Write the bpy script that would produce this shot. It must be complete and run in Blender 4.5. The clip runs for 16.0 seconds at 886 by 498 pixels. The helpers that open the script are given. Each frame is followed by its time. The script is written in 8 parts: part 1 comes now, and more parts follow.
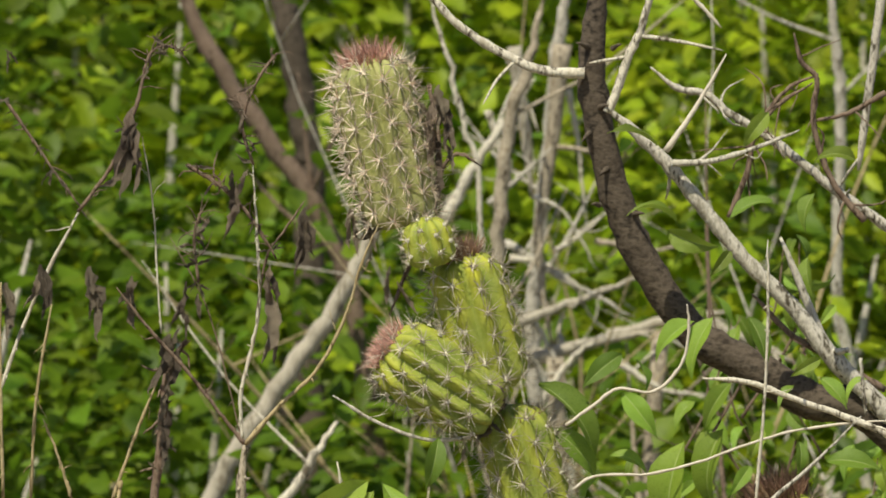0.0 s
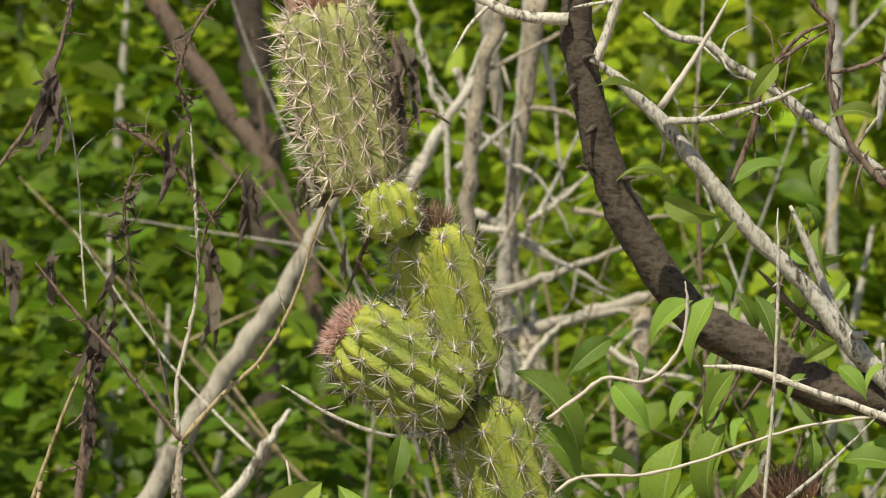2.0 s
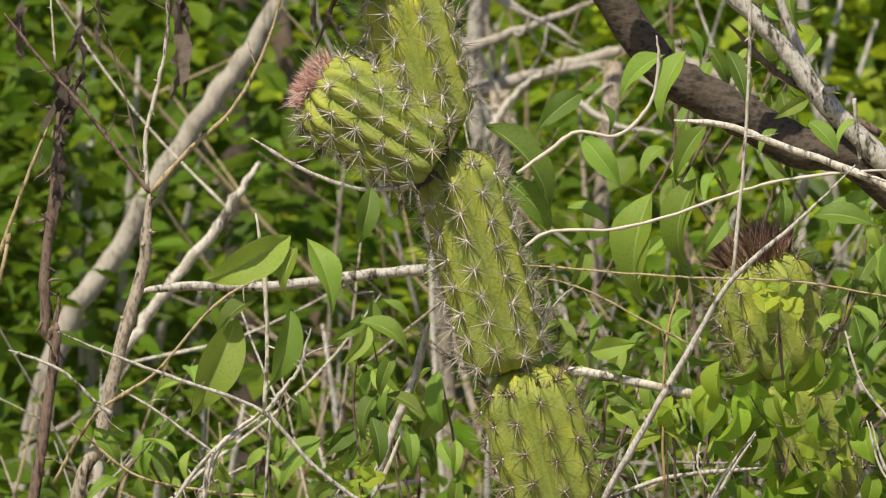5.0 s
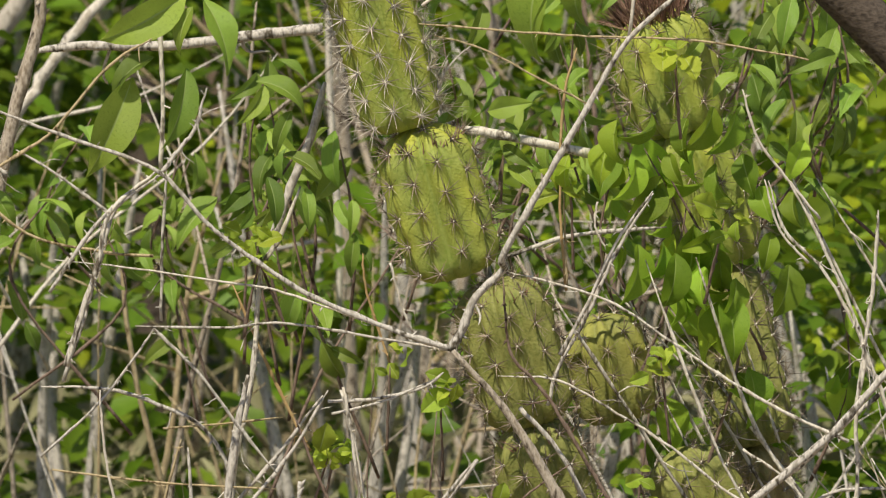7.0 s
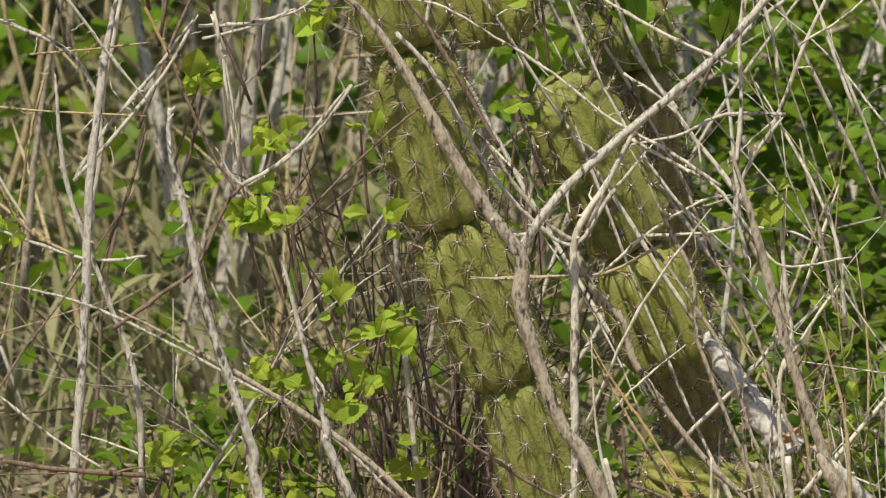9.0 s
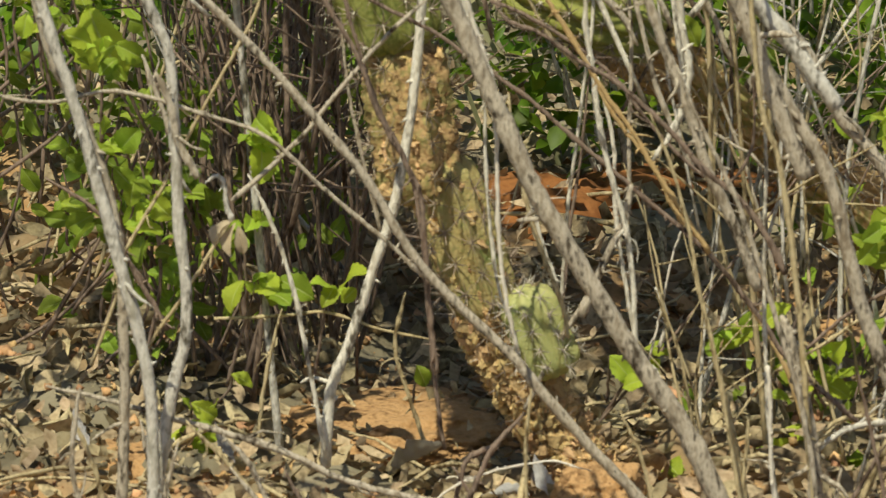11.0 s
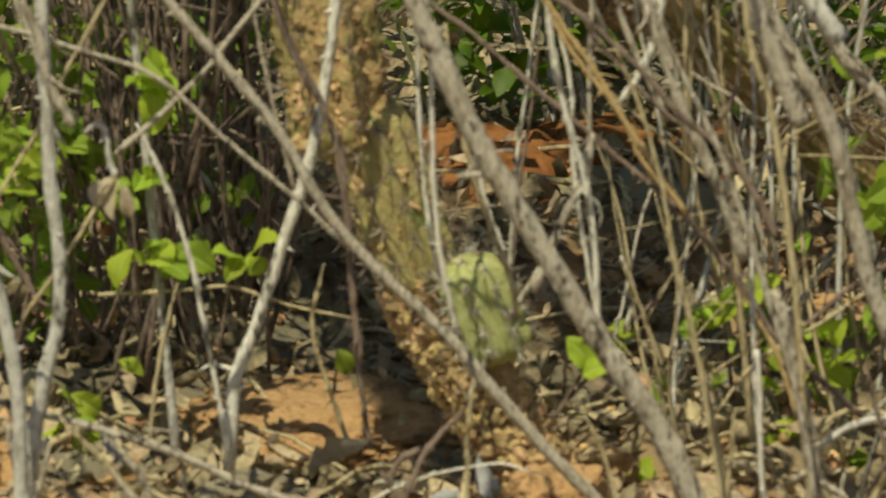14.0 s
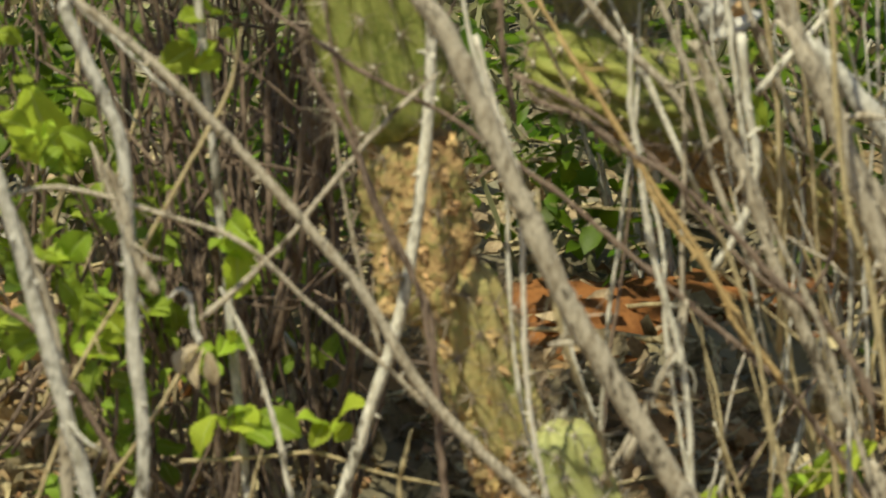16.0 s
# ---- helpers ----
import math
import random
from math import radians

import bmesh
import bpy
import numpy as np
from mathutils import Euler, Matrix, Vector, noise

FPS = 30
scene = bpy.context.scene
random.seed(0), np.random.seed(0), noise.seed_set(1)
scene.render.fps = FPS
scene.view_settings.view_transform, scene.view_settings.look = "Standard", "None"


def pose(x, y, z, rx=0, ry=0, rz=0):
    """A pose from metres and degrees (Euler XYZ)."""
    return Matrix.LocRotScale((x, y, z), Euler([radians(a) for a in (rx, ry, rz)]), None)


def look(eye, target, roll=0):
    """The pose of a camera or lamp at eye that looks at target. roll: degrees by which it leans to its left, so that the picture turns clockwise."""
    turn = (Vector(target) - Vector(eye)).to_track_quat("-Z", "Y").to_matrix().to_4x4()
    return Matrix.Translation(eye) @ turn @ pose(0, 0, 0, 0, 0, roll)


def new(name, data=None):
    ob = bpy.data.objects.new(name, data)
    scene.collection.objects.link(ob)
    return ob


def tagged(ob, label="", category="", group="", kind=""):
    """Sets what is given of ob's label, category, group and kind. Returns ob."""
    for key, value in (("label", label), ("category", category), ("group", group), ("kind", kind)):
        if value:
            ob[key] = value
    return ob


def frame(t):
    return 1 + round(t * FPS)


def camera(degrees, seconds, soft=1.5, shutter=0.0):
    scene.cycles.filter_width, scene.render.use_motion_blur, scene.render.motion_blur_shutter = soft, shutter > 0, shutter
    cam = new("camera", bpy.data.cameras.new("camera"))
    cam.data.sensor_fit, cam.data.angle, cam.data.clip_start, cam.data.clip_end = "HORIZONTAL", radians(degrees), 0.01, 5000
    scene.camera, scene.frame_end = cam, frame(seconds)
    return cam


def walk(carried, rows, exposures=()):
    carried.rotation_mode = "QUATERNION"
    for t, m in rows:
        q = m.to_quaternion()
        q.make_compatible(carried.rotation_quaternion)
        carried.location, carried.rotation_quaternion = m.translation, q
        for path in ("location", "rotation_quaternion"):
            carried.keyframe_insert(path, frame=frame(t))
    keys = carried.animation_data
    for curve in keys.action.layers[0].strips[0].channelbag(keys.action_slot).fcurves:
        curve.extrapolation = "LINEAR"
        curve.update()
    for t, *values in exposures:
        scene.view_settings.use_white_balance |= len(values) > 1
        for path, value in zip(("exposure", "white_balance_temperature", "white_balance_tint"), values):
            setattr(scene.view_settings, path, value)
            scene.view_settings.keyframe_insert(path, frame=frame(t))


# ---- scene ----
# ---- camera ----
cam = camera(5.682, 16.0, 1.2)
# seconds, x, y, z, yaw, pitch, roll
ROWS = [
    (0.0, 0.0000, -4.5548, 1.1783, 0.001, -5.996, -0.263),
    (0.5, -0.0001, -4.2658, 1.1480, -0.028, -6.012, -0.266),
    (1.0, 0.0000, -3.9970, 1.1197, -0.031, -6.042, -0.250),
    (1.5, -0.0000, -4.0047, 1.1205, -0.031, -6.095, -0.259),
    (2.0, 0.0000, -4.0000, 1.1200, -0.229, -6.193, -0.188),
    (2.5, -0.0000, -4.0026, 1.1203, -0.309, -6.443, -0.027),
    (3.0, 0.0000, -3.9976, 1.1197, -0.265, -6.733, 0.066),
    (3.2, 0.0000, -3.9957, 1.1195, -0.271, -6.847, 0.073),
    (5.3, 0.0002, -3.9815, 1.1174, -0.500, -8.018, 0.106),
    (5.5, 0.0002, -3.9782, 1.1169, -0.587, -8.199, 0.097),
    (6.0, 0.0003, -3.9765, 1.1165, -0.789, -8.508, 0.128),
    (6.5, 0.0004, -3.9735, 1.1159, -0.956, -8.868, 0.099),
    (7.0, 0.0005, -3.9729, 1.1156, -1.091, -9.308, 0.101),
    (7.5, 0.0006, -3.9711, 1.1150, -1.273, -9.889, 0.069),
    (8.0, 0.0008, -3.9695, 1.1144, -1.422, -10.459, 0.032),
    (8.5, 0.0007, -3.9745, 1.1150, -1.595, -11.094, 0.034),
    (9.0, 0.0040, -3.8776, 1.0947, -1.894, -11.670, 0.019),
    (9.5, 0.0136, -3.6111, 1.0342, -2.004, -12.427, -0.020),
    (10.0, 0.0237, -3.3825, 0.9763, -2.195, -13.087, 0.009),
    (10.2, 0.0307, -3.2633, 0.9440, -2.383, -13.422, 0.068),
    (12.3, 0.0400, -3.2718, 0.9249, -3.148, -14.980, 0.024),
    (12.5, 0.0407, -3.2710, 0.9243, -3.197, -15.005, -0.020),
    (13.0, 0.0455, -3.1939, 0.9046, -3.231, -14.941, -0.075),
    (13.5, 0.0588, -2.9621, 0.8446, -3.242, -14.836, 0.061),
    (14.0, 0.0695, -2.7527, 0.7948, -3.188, -14.593, 0.122),
    (14.5, 0.0679, -2.7030, 0.7858, -2.997, -14.430, 0.160),
    (15.0, 0.0666, -2.6989, 0.7907, -2.930, -14.184, 0.079),
    (15.5, 0.0646, -2.6987, 0.7947, -2.841, -14.020, 0.006),
    (16.0, 0.0634, -2.6975, 0.7979, -2.787, -13.873, 0.010),
]
walk(cam, [(t, pose(x, y, z, 90 + pitch, 0, yaw) @ pose(0, 0, 0, 0, 0, roll)) for t, x, y, z, yaw, pitch, roll in ROWS],
     [(0.0, 0.03, 6750, 9), (3.0, 0.07, 6650, 12), (5.5, 0.09, 6500, 17), (8.0, 0.05, 6500, 16), (10.0, 0.18, 6550, 10), (12.5, 0.0, 6750, 3), (14.0, -0.06, 6850, 2), (16.0, 0.16, 6850, 2)])
cam.data.dof.use_dof = True
cam.data.dof.focus_distance = 3.95
cam.data.dof.aperture_fstop = 73.0

# ---- light ----
SUN_DIR = Vector((-0.26, -0.5, 1.0)).normalized()
world = bpy.data.worlds.new("sky")
scene.world = world
world.use_nodes = True
wn = world.node_tree.nodes
sky = wn.new("ShaderNodeTexSky")
sky.sky_type = "NISHITA"
sky.sun_disc = False
sky.sun_elevation = math.asin(SUN_DIR.z)
sky.sun_rotation = math.atan2(SUN_DIR.x, SUN_DIR.y)
world.node_tree.links.new(sky.outputs[0], wn["Background"].inputs["Color"])
wn["Background"].inputs["Strength"].default_value = 0.075
sun_data = bpy.data.lights.new("sun", "SUN")
sun_data.energy, sun_data.angle, sun_data.color = 4.2, radians(0.5), (1.0, 0.945, 0.78)
sun = new("sun", sun_data)
sun.matrix_world = look((0, 0, 5), Vector((0, 0, 5)) - SUN_DIR)
scene.view_settings.exposure = 0.0


# ---- materials ----
def material(name, stops, scale=30.0, fine=300.0, rough=0.75, bump=0.3, bump_scale=200.0, per=None, vary=0.35, thin=0.0,
             stretch=(1, 1, 1), tip=None, spec=0.3, tight=0.18):
    """Noise at two scales between the colours of stops; per: 'object' or 'island' varies the brightness and hue of each piece;
    thin: share of light that passes through; tip: a colour towards which the attribute 'mark' leads."""
    m = bpy.data.materials.new(name)
    m.use_nodes = True
    n, l = m.node_tree.nodes, m.node_tree.links
    bsdf = n["Principled BSDF"]
    bsdf.inputs["Roughness"].default_value = rough
    bsdf.inputs["Specular IOR Level"].default_value = spec
    co = n.new("ShaderNodeTexCoord")
    mp = n.new("ShaderNodeMapping")
    mp.inputs["Scale"].default_value = stretch
    l.new(co.outputs["Object"], mp.inputs["Vector"])
    big, small = n.new("ShaderNodeTexNoise"), n.new("ShaderNodeTexNoise")
    for tex, s, d in ((big, scale, 4.0), (small, fine, 3.0)):
        tex.inputs["Scale"].default_value = s
        tex.inputs["Detail"].default_value = d
        l.new(mp.outputs[0], tex.inputs["Vector"])
    mix = n.new("ShaderNodeMath")
    mix.operation = "MULTIPLY_ADD"
    l.new(small.outputs["Fac"], mix.inputs[0])
    mix.inputs[1].default_value = 0.45
    sc = n.new("ShaderNodeMath")
    sc.operation = "MULTIPLY"
    l.new(big.outputs["Fac"], sc.inputs[0])
    sc.inputs[1].default_value = 0.55
    l.new(sc.outputs[0], mix.inputs[2])
    ramp = n.new("ShaderNodeValToRGB")
    els = ramp.color_ramp.elements
    k = len(stops)
    for i, c in enumerate(stops):
        e = els[i] if i < 2 else els.new(0.5)
        e.color = (*c, 1)
    for i, e in enumerate(els):
        e.position = 0.5 - tight + 2 * tight * i / max(1, k - 1)
    l.new(mix.outputs[0], ramp.inputs[0])
    colour = ramp.outputs[0]
    if per:
        rnd = n.new("ShaderNodeObjectInfo" if per == "object" else "ShaderNodeNewGeometry")
        out = rnd.outputs["Random" if per == "object" else "Random Per Island"]
        hsv = n.new("ShaderNodeHueSaturation")
        val = n.new("ShaderNodeMapRange")
        val.inputs["To Min"].default_value, val.inputs["To Max"].default_value = 1 - vary, 1 + vary
        hue = n.new("ShaderNodeMapRange")
        hue.inputs["To Min"].default_value, hue.inputs["To Max"].default_value = 0.485, 0.515
        wn2 = n.new("ShaderNodeTexWhiteNoise")
        wn2.noise_dimensions = "1D"
        l.new(out, wn2.inputs["W"])
        l.new(out, val.inputs["Value"])
        l.new(wn2.outputs["Value"], hue.inputs["Value"])
        l.new(val.outputs[0], hsv.inputs["Value"])
        l.new(hue.outputs[0], hsv.inputs["Hue"])
        l.new(colour, hsv.inputs["Color"])
        colour = hsv.outputs[0]
    if tip:
        at = n.new("ShaderNodeAttribute")
        at.attribute_name = "mark"
        mt = n.new("ShaderNodeMix")
        mt.data_type = "RGBA"
        l.new(at.outputs["Fac"], mt.inputs["Factor"])
        l.new(colour, mt.inputs["A"])
        mt.inputs["B"].default_value = (*tip, 1)
        colour = mt.outputs["Result"]
    l.new(colour, bsdf.inputs["Base Color"])
    if bump:
        bn, bt = n.new("ShaderNodeBump"), n.new("ShaderNodeTexNoise")
        bt.inputs["Scale"].default_value = bump_scale
        bt.inputs["Detail"].default_value = 4.0
        l.new(mp.outputs[0], bt.inputs["Vector"])
        l.new(bt.outputs["Fac"], bn.inputs["Height"])
        bn.inputs["Strength"].default_value = bump
        bn.inputs["Distance"].default_value = 0.002
        l.new(bn.outputs[0], bsdf.inputs["Normal"])
    if thin:
        tr, mx = n.new("ShaderNodeBsdfTranslucent"), n.new("ShaderNodeMixShader")
        l.new(colour, tr.inputs["Color"])
        mx.inputs["Fac"].default_value = thin
        l.new(bsdf.outputs[0], mx.inputs[1])
        l.new(tr.outputs[0], mx.inputs[2])
        l.new(mx.outputs[0], n["Material Output"].inputs["Surface"])
    return m


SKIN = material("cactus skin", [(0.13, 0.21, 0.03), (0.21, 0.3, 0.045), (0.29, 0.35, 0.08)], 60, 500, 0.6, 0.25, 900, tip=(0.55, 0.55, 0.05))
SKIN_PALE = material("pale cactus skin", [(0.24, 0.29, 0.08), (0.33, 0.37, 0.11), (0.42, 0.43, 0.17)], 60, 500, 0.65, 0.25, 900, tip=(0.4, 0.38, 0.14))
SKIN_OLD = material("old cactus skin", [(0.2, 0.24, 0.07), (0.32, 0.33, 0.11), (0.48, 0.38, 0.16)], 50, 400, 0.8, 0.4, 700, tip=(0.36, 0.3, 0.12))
# darker skin copy: shade from crossing twigs is put into its colour
SKIN_SHADED = material("shaded cactus skin", [(0.09, 0.125, 0.022), (0.17, 0.215, 0.04), (0.26, 0.27, 0.075)], 60, 500, 0.65, 0.3, 900, tip=(0.34, 0.34, 0.07))
CORK = material("cactus cork", [(0.12, 0.06, 0.025), (0.4, 0.25, 0.11), (0.55, 0.38, 0.18)], 70, 420, 0.95, 0.9, 260)
CORK_GREEN = material("corky cactus skin", [(0.1, 0.05, 0.02), (0.42, 0.255, 0.105), (0.5, 0.33, 0.15), (0.31, 0.28, 0.1)], 34, 330, 0.95, 0.9, 240, tight=0.17)
SPINE = material("spine", [(0.27, 0.22, 0.17), (0.74, 0.68, 0.56)], 200, 900, 0.6, 0, per="island", vary=0.4)
SPINE_RED = material("reddish spine", [(0.5, 0.36, 0.28), (0.9, 0.82, 0.68)], 200, 900, 0.6, 0, per="island", vary=0.45)
SPINE_DARK = material("grey spine", [(0.16, 0.12, 0.085), (0.42, 0.34, 0.25)], 200, 900, 0.6, 0, per="island", vary=0.5)
BRISTLE = material("red bristle", [(0.4, 0.18, 0.14), (0.62, 0.4, 0.33)], 200, 900, 0.7, 0, per="island", vary=0.5)
BRISTLE_BROWN = material("brown bristle", [(0.18, 0.1, 0.06), (0.38, 0.24, 0.17)], 200, 900, 0.7, 0, per="island", vary=0.5)
WOOL = material("areole wool", [(0.7, 0.66, 0.5), (0.85, 0.82, 0.68)], 200, 900, 0.95, 0)
BARK_DARK = material("dark thorny bark", [(0.018, 0.014, 0.01), (0.042, 0.032, 0.023), (0.13, 0.103, 0.076)], 75, 300, 0.9, 0.45, 240, stretch=(0.8, 0.8, 1.3), tight=0.17)
BARK_GREY = material("grey bark", [(0.1, 0.085, 0.058), (0.36, 0.33, 0.26), (0.65, 0.61, 0.52)], 130, 620, 0.9, 0.7, 300, tight=0.12, stretch=(1, 1, 0.4))
BARK_LOW = material("grey-brown stem bark", [(0.07, 0.052, 0.033), (0.25, 0.2, 0.135), (0.52, 0.45, 0.34)], 130, 620, 0.9, 0.7, 300, tight=0.12, stretch=(1, 1, 0.4))
BARK_PALE = material("pale dead wood", [(0.13, 0.108, 0.075), (0.48, 0.43, 0.32), (0.78, 0.73, 0.6)], 130, 620, 0.9, 0.6, 320, tight=0.12, stretch=(1, 1, 0.35))
BARK_SMOOTH = material("smooth weathered wood", [(0.2, 0.17, 0.12), (0.36, 0.315, 0.24), (0.52, 0.475, 0.38)], 60, 420, 0.9, 0.7, 220, tight=0.14, stretch=(1, 1, 0.3))
BARK_TAN = material("tan stem bark", [(0.14, 0.1, 0.045), (0.36, 0.275, 0.14), (0.54, 0.44, 0.25)], 130, 620, 0.9, 0.6, 320, tight=0.12, stretch=(1, 1, 0.35))
BARK_BROWN = material("brown twig bark", [(0.06, 0.038, 0.025), (0.15, 0.1, 0.07), (0.26, 0.19, 0.14)], 130, 620, 0.9, 0.6, 320, tight=0.12, stretch=(1, 1, 0.35))
STRAW = material("straw stem", [(0.42, 0.27, 0.11), (0.58, 0.42, 0.2)], 70, 420, 0.8, 0.4, 320)
CREAM = material("bleached stem", [(0.6, 0.53, 0.42), (0.78, 0.72, 0.6)], 70, 420, 0.8, 0.3, 320)
LEAF = material("green leaf", [(0.13, 0.25, 0.02), (0.21, 0.35, 0.035), (0.3, 0.44, 0.065)], 50, 500, 0.4, 0.25, 500, per="object", vary=0.4, thin=0.42, spec=0.4, tip=(0.5, 0.62, 0.22))
LEAF_BUSH = material("bush leaf", [(0.17, 0.33, 0.014), (0.27, 0.46, 0.025), (0.38, 0.56, 0.05)], 50, 500, 0.45, 0.25, 500, per="object", vary=0.45, thin=0.5, tip=(0.5, 0.64, 0.18))
LEAF_YOUNG = material("young leaf", [(0.25, 0.38, 0.025), (0.36, 0.5, 0.04), (0.45, 0.57, 0.06)], 50, 500, 0.5, 0.25, 500, per="object", vary=0.3, thin=0.48, tip=(0.6, 0.7, 0.25))
LEAF_SPRAY = material("spray leaf", [(0.13, 0.22, 0.016), (0.2, 0.31, 0.026), (0.3, 0.4, 0.045)], 50, 500, 0.5, 0.25, 500, per="object", vary=0.5, thin=0.45, tip=(0.45, 0.55, 0.18))
LEAF_MASS = material("leaf mass", [(0.11, 0.19, 0.007), (0.21, 0.32, 0.013), (0.33, 0.43, 0.02)], 9, 60, 0.5, 0, per="island", vary=0.5, thin=0.45)
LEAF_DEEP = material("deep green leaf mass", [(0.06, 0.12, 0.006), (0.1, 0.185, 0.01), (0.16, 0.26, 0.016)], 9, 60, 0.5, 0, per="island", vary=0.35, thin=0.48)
GRASS = material("dry grass", [(0.2, 0.2, 0.085), (0.4, 0.375, 0.22)], 9, 60, 0.9, 0, per="island", vary=0.25, thin=0.3)
DRY_PALE = material("pale dead leaf", [(0.26, 0.2, 0.135), (0.48, 0.4, 0.29), (0.68, 0.61, 0.48)], 60, 400, 0.9, 0.5, 300, per="object", vary=0.3, thin=0.15)
DRY_GREY = material("grey dead leaf", [(0.16, 0.15, 0.13), (0.38, 0.36, 0.33), (0.6, 0.58, 0.55)], 60, 400, 0.9, 0.5, 300, per="object", vary=0.3, thin=0.1)
DRY = material("dry leaf", [(0.07, 0.05, 0.034), (0.2, 0.155, 0.11), (0.4, 0.33, 0.25)], 60, 400, 0.9, 1.0, 260, per="object", vary=0.5, thin=0.15)
LITTER = material("leaf litter", [(0.07, 0.045, 0.018), (0.21, 0.145, 0.07), (0.44, 0.35, 0.21)], 40, 300, 0.9, 0.4, 300, per="island", vary=0.4, thin=0.1)
LITTER_DULL = material("dull leaf litter", [(0.15, 0.125, 0.08), (0.22, 0.19, 0.125), (0.3, 0.265, 0.185)], 40, 300, 0.9, 0.2, 300, per="island", vary=0.2, thin=0.1)
SOIL = material("orange soil", [(0.14, 0.07, 0.025), (0.36, 0.19, 0.07), (0.5, 0.3, 0.13)], 14, 160, 1.0, 1.0, 120)
tree_nodes = SOIL.node_tree
patch, ramp2, mixer = (tree_nodes.nodes.new(k) for k in ("ShaderNodeTexNoise", "ShaderNodeValToRGB", "ShaderNodeMix"))
mixer.data_type = "RGBA"
patch.inputs["Scale"].default_value, patch.inputs["Detail"].default_value = 3.2, 5.0
tree_nodes.links.new(tree_nodes.nodes["Texture Coordinate"].outputs["Object"], patch.inputs["Vector"])
ramp2.color_ramp.elements[0].position, ramp2.color_ramp.elements[1].position = 0.46, 0.58
tree_nodes.links.new(patch.outputs["Fac"], ramp2.inputs[0])
split, near_foot, both = (tree_nodes.nodes.new(k) for k in ("ShaderNodeVectorMath", "ShaderNodeMapRange", "ShaderNodeMath"))
split.operation = "DISTANCE"
split.inputs[1].default_value = (0.2, -0.05, 0.0)
both.operation = "MULTIPLY"
for key, v in (("From Min", 0.4), ("From Max", 0.95), ("To Min", 1.0), ("To Max", 0.12)):
    near_foot.inputs[key].default_value = v
tree_nodes.links.new(tree_nodes.nodes["Texture Coordinate"].outputs["Object"], split.inputs[0])
tree_nodes.links.new(split.outputs["Value"], near_foot.inputs["Value"])
tree_nodes.links.new(ramp2.outputs[0], both.inputs[0])
tree_nodes.links.new(near_foot.outputs[0], both.inputs[1])
tree_nodes.links.new(both.outputs[0], mixer.inputs["Factor"])
old = tree_nodes.nodes["Principled BSDF"].inputs["Base Color"].links[0].from_socket
tree_nodes.links.new(old, mixer.inputs["B"])
dull = tree_nodes.nodes.new("ShaderNodeValToRGB")
for i, c in enumerate([(0.12, 0.1, 0.06, 1), (0.27, 0.235, 0.155, 1)]):
    dull.color_ramp.elements[i].color = c
dull.color_ramp.elements[0].position, dull.color_ramp.elements[1].position = 0.36, 0.64
dull_noise = tree_nodes.nodes.new("ShaderNodeTexNoise")
dull_noise.inputs["Scale"].default_value, dull_noise.inputs["Detail"].default_value = 11.0, 6.0
tree_nodes.links.new(tree_nodes.nodes["Texture Coordinate"].outputs["Object"], dull_noise.inputs["Vector"])
tree_nodes.links.new(dull_noise.outputs["Fac"], dull.inputs[0])
tree_nodes.links.new(dull.outputs[0], mixer.inputs["A"])
tree_nodes.links.new(mixer.outputs["Result"], tree_nodes.nodes["Principled BSDF"].inputs["Base Color"])
EARTH = material("loose orange earth", [(0.13, 0.06, 0.02), (0.34, 0.18, 0.065), (0.48, 0.29, 0.13)], 60, 420, 1.0, 1.0, 260)
CRUMB = material("soil crumb", [(0.14, 0.07, 0.03), (0.38, 0.2, 0.08), (0.5, 0.31, 0.15)], 30, 200, 1.0, 0.5, 200, per="island", vary=0.5)
CRUMB_CAKE = material("caked earth", [(0.22, 0.13, 0.055), (0.48, 0.31, 0.13), (0.6, 0.42, 0.2)], 60, 420, 1.0, 0.8, 260, per="island", vary=0.3)
# rust-orange clay, its colour darkened to carry the shade over the mounds
CLAY = material("rusty clay", [(0.09, 0.032, 0.009), (0.19, 0.066, 0.016), (0.28, 0.115, 0.035)], 24, 200, 1.0, 0.8, 90)
STONE = material("bleached rotten wood", [(0.26, 0.24, 0.2), (0.5, 0.475, 0.42), (0.74, 0.71, 0.64)], 90, 400, 0.9, 0.6, 200, tight=0.13)
WOOD_CUT = material("cut wood", [(0.5, 0.3, 0.14), (0.66, 0.44, 0.22)], 60, 300, 0.8, 0.2, 200)


# ---- mesh helpers ----
def fall(y):
    """The bank drops away behind the cactus."""
    u = min(max(y - 0.5, 0.0), 5.0)
    return -0.16 * u * u / (u + 0.25) if u else 0.0


class Shape:
    """Collects vertices and faces of one mesh."""

    def __init__(self):
        self.v, self.f, self.mark = [], [], []

    def put(self, verts, faces, marks=None):
        o = len(self.v)
        self.v.extend(verts)
        self.f.extend([tuple(i + o for i in f) for f in faces])
        self.mark.extend(marks or [0.0] * len(verts))

    def mesh(self, name, mat, smooth=True, marks=False):
        me = bpy.data.meshes.new(name)
        me.from_pydata([tuple(p) for p in self.v], [], self.f)
        me.materials.append(mat)
        if smooth:
            me.polygons.foreach_set("use_smooth", [True] * len(me.polygons))
        if marks:
            at = me.attributes.new("mark", "FLOAT", "POINT")
            at.data.foreach_set("value", self.mark)
        me.update()
        return me


def part(name, shape, mat, parent=None, label="", smooth=True, marks=False):
    ob = new(name, shape.mesh(name, mat, smooth, marks))
    if parent is not None:
        ob.parent = parent
        ob.matrix_parent_inverse = parent.matrix_world.inverted()
    if label:
        tagged(ob, label)
    return ob


